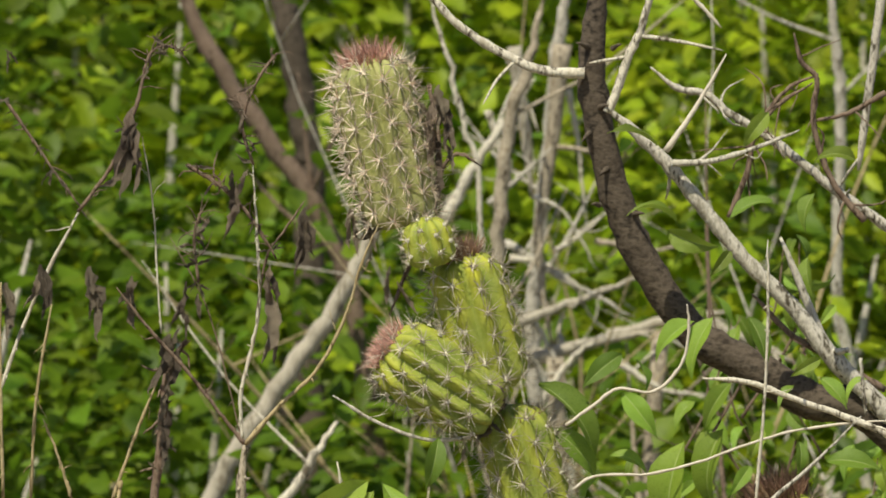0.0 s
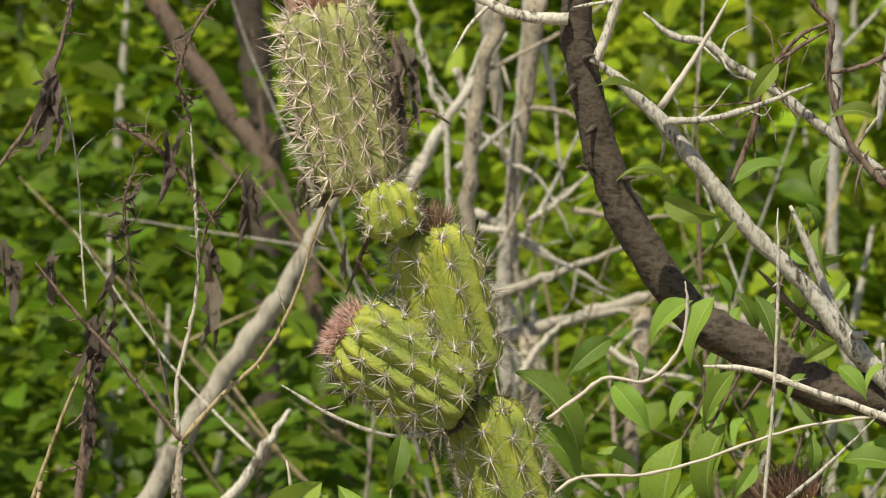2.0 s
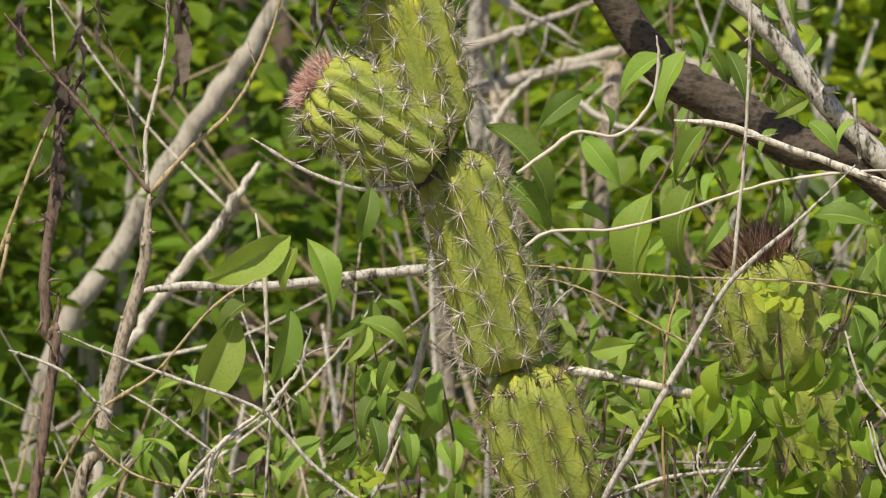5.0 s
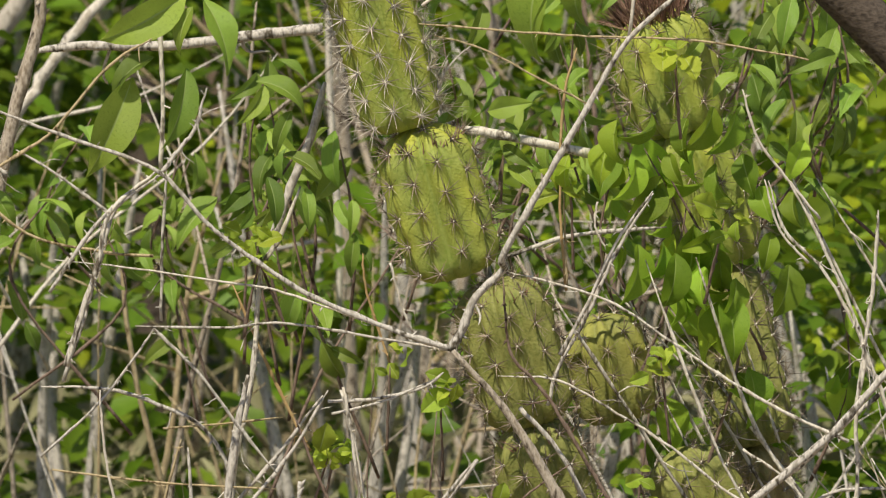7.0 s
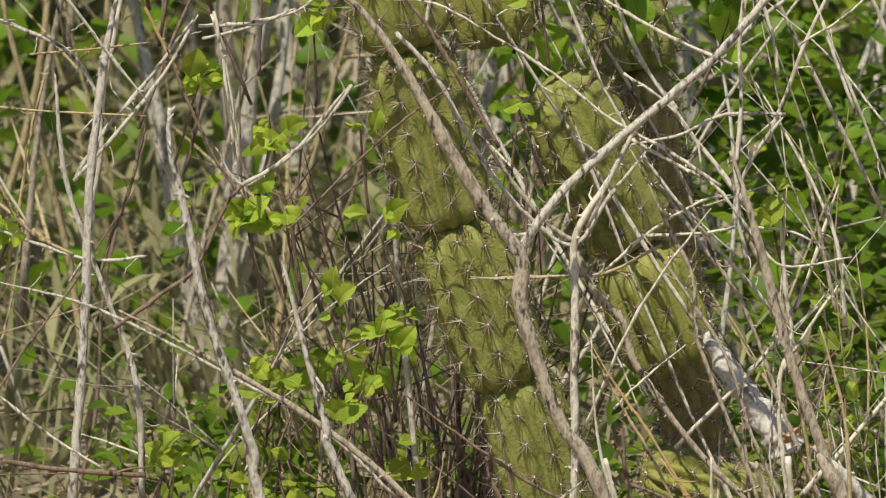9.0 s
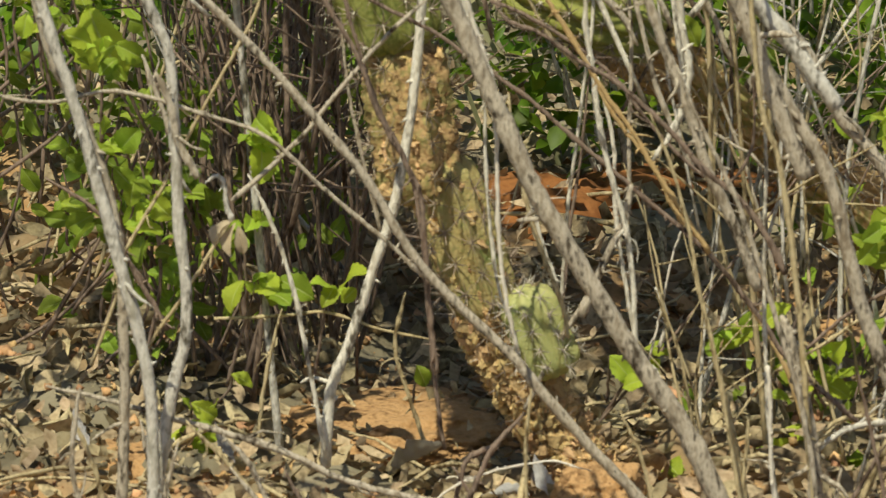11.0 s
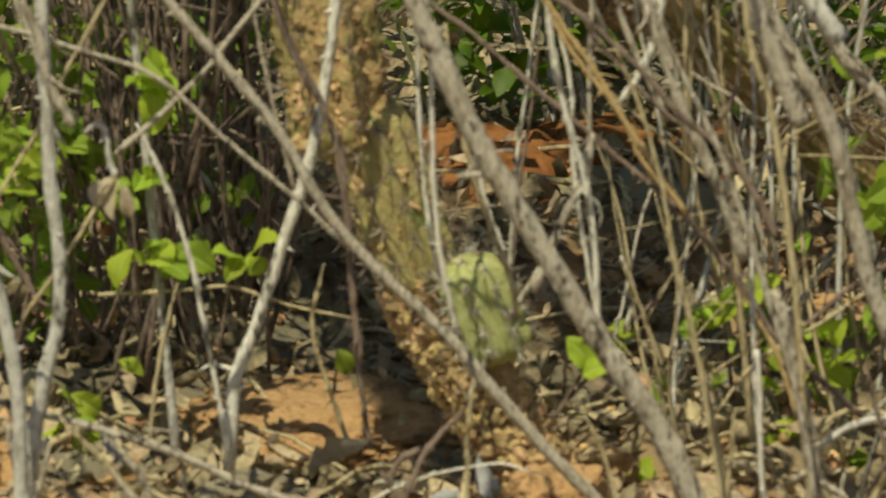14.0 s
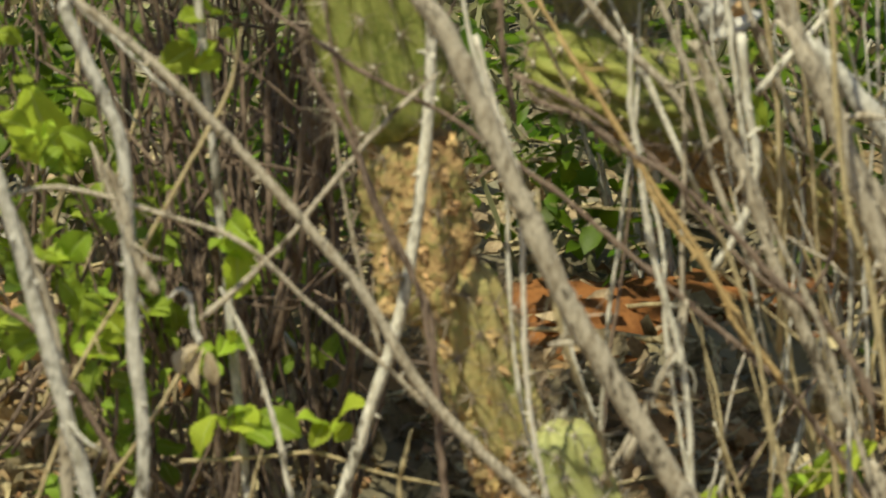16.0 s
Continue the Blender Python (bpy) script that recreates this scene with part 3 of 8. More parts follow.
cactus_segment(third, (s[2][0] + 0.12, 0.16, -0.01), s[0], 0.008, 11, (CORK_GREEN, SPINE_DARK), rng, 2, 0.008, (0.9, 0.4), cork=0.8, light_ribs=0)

# ---- thorny tree ----
rng = random.Random(21)
tree = thing("thorny_tree", (0.75, 0.16, 0), "small thorny tree with dark ringed bark and bare grey twigs", "tree")
trunk = Shape()
line = [(0.083, 0.100, 0.867), (0.081, 0.100, 0.820), (0.078, 0.100, 0.783), (0.084, 0.100, 0.743), (0.095, 0.100, 0.704), (0.110, 0.100, 0.674), (0.132, 0.100, 0.644), (0.162, 0.100, 0.626), (0.194, 0.100, 0.608), (0.242, 0.100, 0.586)] + [(0.42, 0.11, 0.40), (0.6, 0.13, 0.24), (0.75, 0.16, -0.03)]
tube(trunk, line, 0.0066, 0.0115, 14, 6, rng, 0.0012, 0.1)
tr = part("trunk", trunk, BARK_DARK, tree)
for base, tip in zip([(0.076, 0.093, 0.796), (0.089, 0.093, 0.795), (0.077, 0.093, 0.751), (0.082, 0.093, 0.713), (0.100, 0.093, 0.708), (0.082, 0.093, 0.764), (0.086, 0.093, 0.732)], [(0.069, 0.085, 0.800), (0.094, 0.085, 0.799), (0.072, 0.085, 0.747), (0.077, 0.085, 0.715), (0.106, 0.085, 0.710), (0.087, 0.085, 0.767), (0.081, 0.085, 0.729)]):
    th = Shape()
    spike(th, base, tip, 0.0017, 6, 0.001)
    part("thorn", th, BARK_DARK, tr)


def limb(parent, name, pts, r0, r1, mat, rng, sides=7, twiglets=0, reach=0.03, wobble=0.0005, knots=0.25, label="", nubs=0):
    """A branch with a few short side twigs in the same mesh."""
    s = Shape()
    if max(r0, r1) > 0.0016:
        sides, knots = max(sides, 9), knots * 0.6
    tube(s, pts, r0, r1, sides, 6, rng, wobble, knots)
    line = spline(pts, 6)
    for _ in range(twiglets):
        i = rng.randrange(2, len(line) - 1)
        d = (line[i] - line[i - 1]).normalized()
        sidew = Vector((rng.uniform(-1, 1), rng.uniform(-0.5, 0.5), rng.uniform(-1, 1)))
        v = (d * rng.uniform(0.2, 0.9) + sidew).normalized() * reach * rng.uniform(0.3, 1.2)
        bend = Vector((rng.uniform(-1, 1), rng.uniform(-1, 1), rng.uniform(-1, 1))) * reach * 0.15
        f = i / len(line)
        r = (r0 + (r1 - r0) * f) * 0.45
        tube(s, [line[i], line[i] + v * 0.5 + bend, line[i] + v], r, r * 0.4, 5, 3, rng, 0.0006, 0.3)
    for _ in range(nubs):
        i = rng.randrange(1, len(line) - 1)
        d = Vector((rng.uniform(-1, 1), rng.uniform(-0.6, 0.2), rng.uniform(-1, 1))).normalized()
        r = r0 + (r1 - r0) * i / len(line)
        spike(s, line[i], line[i] + d * (r + rng.uniform(0.0008, 0.0035)), r * rng.uniform(0.4, 0.8), 5, 0.0004)
    return part(name, s, mat, parent, label)


for mat, pts, r0, r1, n in (
    (BARK_GREY, [(0.085, 0.090, 0.765), (0.102, 0.090, 0.750), (0.120, 0.090, 0.732), (0.141, 0.090, 0.705), (0.161, 0.090, 0.681), (0.182, 0.090, 0.660), (0.206, 0.090, 0.630), (0.241, 0.090, 0.594)], 3.0, 4.8, 4),
    (BARK_PALE, [(0.086, 0.090, 0.762), (0.091, 0.090, 0.773), (0.097, 0.090, 0.791), (0.103, 0.090, 0.803), (0.108, 0.090, 0.821), (0.113, 0.090, 0.838)], 2.6, 1.8, 1),
    (BARK_PALE, [(0.103, 0.090, 0.802), (0.123, 0.090, 0.799), (0.147, 0.090, 0.794)], 1.4, 0.6, 0),
    (CREAM, [(0.116, 0.080, 0.742), (0.132, 0.080, 0.765), (0.148, 0.080, 0.793)], 1.8, 0.7, 0),
    (BARK_GREY, [(0.120, 0.080, 0.736), (0.140, 0.080, 0.737), (0.164, 0.080, 0.744), (0.186, 0.080, 0.753)], 2.0, 0.8, 3),
    (BARK_PALE, [(0.074, 0.090, 0.782), (0.052, 0.090, 0.784), (0.035, 0.090, 0.791), (0.011, 0.090, 0.806), (-0.004, 0.090, 0.821), (-0.015, 0.090, 0.836)], 2.9, 1.6, 2),
    (BARK_GREY, [(0.110, 0.140, 0.781), (0.124, 0.140, 0.770), (0.139, 0.140, 0.767), (0.151, 0.140, 0.757), (0.169, 0.140, 0.746), (0.190, 0.140, 0.730), (0.211, 0.140, 0.713), (0.244, 0.140, 0.690)], 1.4, 3.0, 9),
    (BARK_BROWN, [(0.165, 0.120, 0.750), (0.180, 0.120, 0.770), (0.198, 0.120, 0.779)], 1.5, 0.7, 4),
    (BARK_BROWN, [(0.184, 0.100, 0.802), (0.188, 0.100, 0.787), (0.196, 0.100, 0.778), (0.194, 0.100, 0.760), (0.197, 0.100, 0.742), (0.206, 0.100, 0.721), (0.221, 0.100, 0.703)], 1.2, 1.8, 5),
    (BARK_BROWN, [(0.194, 0.100, 0.776), (0.174, 0.100, 0.763), (0.162, 0.100, 0.745), (0.160, 0.100, 0.731), (0.150, 0.100, 0.705)], 0.9, 1.7, 9),
    (BARK_GREY, [(0.233, 0.150, 0.824), (0.226, 0.150, 0.770), (0.220, 0.150, 0.725)], 2.6, 2.0, 1),
    (CREAM, [(0.128, 0.100, 0.824), (0.137, 0.100, 0.815), (0.146, 0.100, 0.805)], 1.4, 0.8, 0),
    (BARK_BROWN, [(0.233, 0.120, 0.769), (0.213, 0.120, 0.758), (0.195, 0.120, 0.754)], 1.6, 0.9, 1),
    (BARK_GREY, [(0.177, 0.100, 0.695), (0.194, 0.100, 0.653), (0.206, 0.100, 0.626), (0.232, 0.100, 0.602)], 2.0, 3.2, 2),
    (BARK_BROWN, [(0.162, 0.100, 0.665), (0.182, 0.100, 0.644), (0.206, 0.100, 0.629), (0.232, 0.100, 0.614)], 1.4, 1.8, 2),
):
    limb(tree, "branch", pts, r0 * MM, r1 * MM, mat, rng, 7, n)

# ---- dead stalks with withered leaves ----
def stem(t, mat, pts, r0, r1, n):
    """One crooked stem of a plant with n side twigs; radii in millimetres before drying."""
    k = 0.55 if r1 < 3 else 0.72
    limb(t, "stem", pts, r0 * k * MM, r1 * k * MM, mat, rng, 6, n, 0.014, 0.0005, nubs=3 + 2 * len(pts))


rng = random.Random(31)
stalk_a = thing("dead_stalk", (-0.17, 0, 0), "forked dead stalk with withered brown leaves", "dead plant", "dead stalks")
stem(stalk_a, BARK_LOW, [(-0.102, -0.020, 0.602), (-0.104, -0.020, 0.583), (-0.105, -0.020, 0.569)] + [(-0.116, -0.020, 0.530), (-0.125, -0.020, 0.489), (-0.138, -0.020, 0.445)] + [(-0.165, -0.02, 0.2), (-0.18, -0.02, -0.02)], 3.6, 4.8, 1)
stem(stalk_a, BARK_TAN, [(-0.102, -0.020, 0.602), (-0.083, -0.020, 0.623), (-0.065, -0.020, 0.640), (-0.050, -0.020, 0.668), (-0.042, -0.020, 0.694), (-0.033, -0.020, 0.715)], 2.2, 1.0, 2)
stem(stalk_a, BARK_PALE, [(-0.103, -0.020, 0.604), (-0.104, -0.020, 0.627), (-0.098, -0.020, 0.652), (-0.094, -0.020, 0.677), (-0.095, -0.020, 0.708), (-0.097, -0.020, 0.746)], 2.0, 1.3, 3)
stem(stalk_a, BARK_BROWN, [(-0.097, -0.020, 0.746), (-0.102, -0.020, 0.768), (-0.093, -0.020, 0.791), (-0.084, -0.020, 0.803)], 1.6, 1.2, 16)
stem(stalk_a, BARK_BROWN, [(-0.102, -0.020, 0.602), (-0.113, -0.020, 0.616), (-0.133, -0.020, 0.642), (-0.150, -0.020, 0.661), (-0.167, -0.020, 0.683)], 2.2, 1.4, 4)
stem(stalk_a, BARK_BROWN, [(-0.085, -0.020, 0.697), (-0.099, -0.020, 0.720), (-0.114, -0.020, 0.735), (-0.131, -0.020, 0.746)], 1.8, 2.2, 16)
stalk_b = thing("dead_stalk", (-0.3, 0, 0), "arching dead stalk with hanging brown leaves", "dead plant", "dead stalks")
stem(stalk_b, BARK_PALE, [(-0.240, 0.000, 0.596), (-0.228, 0.000, 0.628), (-0.210, 0.000, 0.675), (-0.187, 0.000, 0.720)], 2.2, 1.6, 2)
stem(stalk_b, BARK_BROWN, [(-0.187, 0.000, 0.720), (-0.169, 0.000, 0.745), (-0.157, 0.000, 0.774), (-0.150, 0.000, 0.800), (-0.141, 0.000, 0.805), (-0.132, 0.000, 0.801)], 1.8, 1.5, 26)
stem(stalk_b, BARK_BROWN, [(-0.224, 0.000, 0.778), (-0.204, 0.000, 0.748), (-0.185, 0.000, 0.721)], 1.6, 1.3, 2)
stem(stalk_b, BARK_PALE, [(-0.145, 0.000, 0.657), (-0.147, 0.000, 0.689), (-0.149, 0.000, 0.727), (-0.154, 0.000, 0.759)], 1.0, 0.7, 3)
stem(stalk_b, BARK_BROWN, [(-0.126, 0.010, 0.682), (-0.128, 0.010, 0.706), (-0.124, 0.010, 0.720)], 1.6, 1.3, 14)
stem(stalk_b, BARK_BROWN, [(-0.132, 0.000, 0.654), (-0.141, 0.000, 0.639), (-0.144, 0.000, 0.619), (-0.146, 0.000, 0.596), (-0.150, 0.000, 0.566)] + [(-0.150, 0.000, 0.535), (-0.152, -0.000, 0.483)] + [(-0.24, 0, -0.02)], 3.0, 3.6, 26)
stem(stalk_b, BARK_TAN, [(-0.146, 0.010, 0.635), (-0.159, 0.010, 0.603), (-0.171, 0.010, 0.570)] + [(-0.167, 0.010, 0.577), (-0.183, 0.010, 0.508)] + [(-0.31, 0.01, -0.02)], 1.5, 2.0, 2)
stem(stalk_b, BARK_TAN, [(-0.227, 0.000, 0.684), (-0.228, 0.000, 0.640), (-0.227, 0.000, 0.572)], 1.6, 1.8, 2)
stem(stalk_b, BARK_TAN, [(-0.202, 0.020, 0.670), (-0.210, 0.020, 0.623), (-0.214, 0.020, 0.569)], 1.3, 1.6, 3)
stem(stalk_b, BARK_BROWN, [(-0.071, 0.000, 0.725), (-0.082, 0.000, 0.709), (-0.091, 0.000, 0.695), (-0.096, 0.000, 0.666)], 1.0, 1.3, 3)
stem(stalk_b, BARK_TAN, [(-0.207, 0.020, 0.611), (-0.199, 0.020, 0.590), (-0.192, 0.020, 0.567)], 1.2, 1.5, 2)
stem(stalk_b, BARK_BROWN, [(-0.103, 0.000, 0.598), (-0.120, 0.000, 0.666), (-0.140, 0.000, 0.707)], 0.9, 0.6, 3)
hanging = (
    (stalk_b, [(-0.158, -0.012, 0.775), (-0.159, -0.012, 0.734), (-0.157, -0.012, 0.767), (-0.167, -0.012, 0.737), (-0.155, -0.012, 0.754), (-0.157, -0.012, 0.730), (-0.161, -0.012, 0.767), (-0.163, -0.012, 0.746), (-0.158, -0.012, 0.763), (-0.162, -0.012, 0.728), (-0.160, -0.012, 0.743), (-0.172, -0.012, 0.730)]),
    (stalk_b, [(-0.181, -0.012, 0.693), (-0.172, -0.012, 0.656), (-0.183, -0.012, 0.691), (-0.178, -0.012, 0.667), (-0.159, -0.012, 0.688), (-0.155, -0.012, 0.661), (-0.162, -0.012, 0.685), (-0.159, -0.012, 0.667), (-0.140, -0.012, 0.658), (-0.145, -0.012, 0.626), (-0.135, -0.012, 0.661), (-0.140, -0.012, 0.644), (-0.179, -0.012, 0.685), (-0.175, -0.012, 0.667), (-0.156, -0.012, 0.685), (-0.165, -0.012, 0.672)]),
    (stalk_a, [(-0.070, -0.030, 0.725), (-0.067, -0.030, 0.689), (-0.072, -0.030, 0.721), (-0.073, -0.030, 0.695), (-0.070, -0.030, 0.718), (-0.065, -0.030, 0.698)]),
    (stalk_a, [(-0.088, -0.030, 0.695), (-0.086, -0.030, 0.669), (-0.089, -0.030, 0.681), (-0.088, -0.030, 0.646), (-0.085, -0.030, 0.669), (-0.089, -0.030, 0.651), (-0.091, -0.030, 0.692), (-0.085, -0.030, 0.675), (-0.088, -0.030, 0.669), (-0.085, -0.030, 0.643)]),
    (stalk_a, [(-0.105, -0.030, 0.738), (-0.106, -0.030, 0.707), (-0.107, -0.030, 0.744), (-0.103, -0.030, 0.727), (-0.116, -0.030, 0.744), (-0.130, -0.030, 0.749), (-0.110, -0.030, 0.736), (-0.105, -0.030, 0.718), (-0.099, -0.030, 0.744), (-0.102, -0.030, 0.730)]),
    (stalk_b, [(-0.223, -0.012, 0.805), (-0.216, -0.012, 0.797), (-0.221, -0.012, 0.804), (-0.224, -0.012, 0.792), (-0.207, -0.012, 0.694), (-0.202, -0.012, 0.667), (-0.205, -0.012, 0.691), (-0.210, -0.012, 0.670), (-0.225, -0.012, 0.685), (-0.227, -0.012, 0.656), (-0.204, -0.012, 0.691), (-0.201, -0.012, 0.673)]),
    (stalk_b, [(-0.131, -0.012, 0.685), (-0.137, -0.012, 0.661), (-0.126, -0.012, 0.679), (-0.123, -0.012, 0.664), (-0.127, -0.012, 0.708), (-0.121, -0.012, 0.719), (-0.137, -0.012, 0.650), (-0.143, -0.012, 0.629), (-0.140, -0.012, 0.638), (-0.148, -0.012, 0.609), (-0.142, -0.012, 0.626), (-0.141, -0.012, 0.597), (-0.134, -0.012, 0.673), (-0.129, -0.012, 0.655), (-0.144, -0.012, 0.615), (-0.148, -0.012, 0.588)]),
)
for parent, pts in hanging:
    for p0, p1 in zip(pts[::2], pts[1::2]):
        leaf_at(DRY_MESHES, p0, p1, parent, rng, "dry_leaf", thick=rng.uniform(0.9, 1.5))
for parent, pts in ((stalk_b, [(-0.169, -0.008, 0.745), (-0.157, -0.008, 0.774), (-0.149, -0.008, 0.800), (-0.141, -0.008, 0.806), (-0.132, -0.008, 0.802)]), (stalk_a, [(-0.097, -0.028, 0.747), (-0.102, -0.028, 0.769), (-0.093, -0.028, 0.792), (-0.084, -0.028, 0.803)]), (stalk_a, [(-0.085, -0.028, 0.698), (-0.099, -0.028, 0.721), (-0.113, -0.028, 0.735), (-0.131, -0.028, 0.747)]),
                    (stalk_b, [(-0.126, -0.008, 0.684), (-0.127, -0.008, 0.707), (-0.123, -0.008, 0.722)]), (stalk_b, [(-0.132, -0.008, 0.655), (-0.141, -0.008, 0.640), (-0.144, -0.008, 0.620), (-0.145, -0.008, 0.597), (-0.149, -0.008, 0.567)]), (stalk_b, [(-0.223, -0.008, 0.779), (-0.203, -0.008, 0.748), (-0.185, -0.008, 0.722)])):
    line = spline(pts, 5)
    for _ in range(16):
        p = line[rng.randrange(len(line))]
        v = Vector((rng.uniform(-1, 1), rng.uniform(-0.6, 0.3), rng.uniform(-1.2, 0.5))).normalized() * rng.uniform(0.004, 0.011)
        leaf_at(DRY_MESHES, p, p + v, parent, rng, "dry_leaf", thick=rng.uniform(0.9, 1.5))
scrap = thing("withered_vine", (-0.005, 0.03, 0), "withered black vine scraps clinging behind the cactus", "dead plant")
limb(scrap, "stem", [(-0.004, 0.020, 0.730), (0.002, 0.020, 0.743), (0.009, 0.020, 0.747), (0.019, 0.020, 0.741)], 0.0012, 0.0008, BARK_BROWN, rng, 6, 5, 0.006)
limb(scrap, "stem", [(-0.007, 0.030, 0.782), (-0.002, 0.030, 0.753), (-0.004, 0.030, 0.720), (-0.019, 0.030, 0.685), (-0.028, 0.030, 0.662)], 0.0012, 0.001, BARK_BROWN, rng, 6, 6, 0.01)
for a, b in zip([(-0.002, -0.006, 0.785), (-0.001, -0.006, 0.771), (-0.005, -0.006, 0.762), (0.002, -0.006, 0.776), (-0.008, -0.006, 0.733), (-0.027, -0.006, 0.713), (-0.047, -0.006, 0.721), (-0.042, -0.006, 0.718), (-0.004, -0.006, 0.747), (0.000, -0.006, 0.756)], [(0.003, -0.008, 0.759), (0.005, -0.008, 0.747), (0.002, -0.008, 0.739), (-0.004, -0.008, 0.753), (-0.024, -0.008, 0.716), (-0.042, -0.008, 0.703), (-0.050, -0.008, 0.698), (-0.039, -0.008, 0.698), (0.000, -0.008, 0.727), (0.005, -0.008, 0.739)]):
    leaf_at(DRY_MESHES, a, b, scrap, rng, "dry_leaf", thick=rng.uniform(0.9, 1.5))
for a, b in zip([(0.016, -0.020, 0.617), (0.021, -0.020, 0.614), (0.014, -0.020, 0.611), (0.025, -0.020, 0.613), (0.016, -0.020, 0.604), (0.011, -0.020, 0.599)], [(0.023, -0.024, 0.606), (0.028, -0.024, 0.605), (0.016, -0.024, 0.602), (0.020, -0.024, 0.603), (0.024, -0.024, 0.609), (0.008, -0.024, 0.589)]):
    leaf_at(DRY_MESHES, a, b, scrap, rng, "dry_leaf", thick=1.6)
for a, b in zip([(-0.004, -0.008, 0.782), (-0.005, -0.008, 0.777), (-0.008, -0.008, 0.771), (-0.047, -0.008, 0.722), (-0.027, -0.008, 0.692), (-0.012, -0.008, 0.777), (-0.036, -0.008, 0.701), (-0.024, -0.008, 0.684)], [(0.002, -0.008, 0.762), (-0.001, -0.008, 0.742), (-0.004, -0.008, 0.753), (-0.046, -0.008, 0.701), (-0.027, -0.008, 0.672), (-0.002, -0.008, 0.765), (-0.042, -0.008, 0.687), (-0.019, -0.008, 0.666)]):
    leaf_at(DRY_MESHES, a, b, scrap, rng, "dry_leaf")

# ---- bare shrub in front of and around the cactus ----
rng = random.Random(41)
bush = thing("bare_shrub", (0.3, -0.05, 0), "leafless grey shrub with tangled crossing twigs before the cactus", "shrub", "bare shrubs")
stem(bush, BARK_GREY, [(-0.142, -0.060, 0.545), (-0.114, -0.060, 0.533), (-0.084, -0.060, 0.522), (-0.051, -0.060, 0.509), (-0.029, -0.060, 0.485), (-0.004, -0.060, 0.466)] + [(0.019, -0.060, 0.452), (0.052, -0.060, 0.438), (0.079, -0.060, 0.429)], 1.3, 2.6, 3)
stem(bush, BARK_LOW, [(0.077, -0.184, 0.450), (0.099, -0.184, 0.425), (0.116, -0.184, 0.398), (0.128, -0.184, 0.376), (0.145, -0.184, 0.348), (0.159, -0.184, 0.328), (0.159, -0.184, 0.308), (0.166, -0.184, 0.283), (0.176, -0.184, 0.256)] + [(0.187, -0.184, 0.24), (0.198, -0.184, 0.215), (0.205, -0.184, 0.198), (0.211, -0.184, 0.185), (0.22, -0.184, 0.164), (0.228, -0.184, 0.149)] + [(0.248, -0.184, 0.115), (0.26, -0.184, 0.095), (0.278, -0.184, 0.068), (0.293, -0.184, 0.035), (0.303, -0.184, 0.014)] + [(0.308, -0.184, -0.01)], 3.6, 5.4, 3)
stem(bush, BARK_GREY, [(0.211, -0.070, 0.621), (0.186, -0.070, 0.596), (0.157, -0.070, 0.570), (0.139, -0.070, 0.540), (0.122, -0.070, 0.510), (0.102, -0.070, 0.474)] + [(0.102, -0.060, 0.465), (0.090, -0.060, 0.453), (0.084, -0.060, 0.439), (0.079, -0.060, 0.429)], 1.2, 3.0, 2)
stem(bush, BARK_PALE, [(0.164, -0.070, 0.711), (0.164, -0.070, 0.671), (0.162, -0.070, 0.626), (0.157, -0.070, 0.570)], 1.2, 1.6, 1)
stem(bush, BARK_TAN, [(0.064, -0.060, 0.575), (0.091, -0.060, 0.573), (0.129, -0.060, 0.570), (0.157, -0.060, 0.569), (0.192, -0.060, 0.567), (0.237, -0.060, 0.559)], 0.9, 0.9, 2)
stem(bush, BARK_TAN, [(0.071, -0.060, 0.570), (0.092, -0.060, 0.564), (0.117, -0.060, 0.551), (0.139, -0.060, 0.539)], 0.8, 0.9, 1)
stem(bush, BARK_PALE, [(0.103, -0.060, 0.464), (0.127, -0.060, 0.458), (0.152, -0.060, 0.449), (0.177, -0.060, 0.432), (0.202, -0.060, 0.415), (0.228, -0.060, 0.400), (0.256, -0.060, 0.387)], 0.9, 1.6, 2)
stem(bush, BARK_PALE, [(0.100, -0.050, 0.415), (0.127, -0.050, 0.413), (0.153, -0.050, 0.398), (0.178, -0.050, 0.382), (0.203, -0.050, 0.362), (0.229, -0.050, 0.347), (0.252, -0.050, 0.331)], 0.9, 1.6, 2)
stem(bush, BARK_GREY, [(0.298, -0.060, 0.440), (0.273, -0.060, 0.418), (0.253, -0.060, 0.395), (0.228, -0.060, 0.372), (0.203, -0.060, 0.351), (0.178, -0.060, 0.326), (0.164, -0.060, 0.305)], 2.2, 3.0, 3)
stem(bush, BARK_GREY, [(0.300, -0.040, 0.427), (0.279, -0.040, 0.411), (0.259, -0.040, 0.394), (0.237, -0.040, 0.373), (0.216, -0.040, 0.355), (0.194, -0.040, 0.311)], 1.6, 2.0, 2)
stem(bush, BARK_PALE, [(0.220, -0.050, 0.503), (0.228, -0.050, 0.480), (0.243, -0.050, 0.465), (0.256, -0.050, 0.444), (0.264, -0.050, 0.426), (0.274, -0.050, 0.400), (0.277, -0.050, 0.380)], 1.2, 1.7, 1)
stem(bush, BARK_PALE, [(0.228, -0.050, 0.505), (0.243, -0.050, 0.477), (0.263, -0.050, 0.429), (0.260, -0.050, 0.400), (0.261, -0.050, 0.370), (0.259, -0.050, 0.339)], 1.2, 2.0, 1)
stem(bush, BARK_PALE, [(0.269, -0.050, 0.490), (0.268, -0.050, 0.464), (0.265, -0.050, 0.439), (0.260, -0.050, 0.400)], 1.6, 1.6, 1)
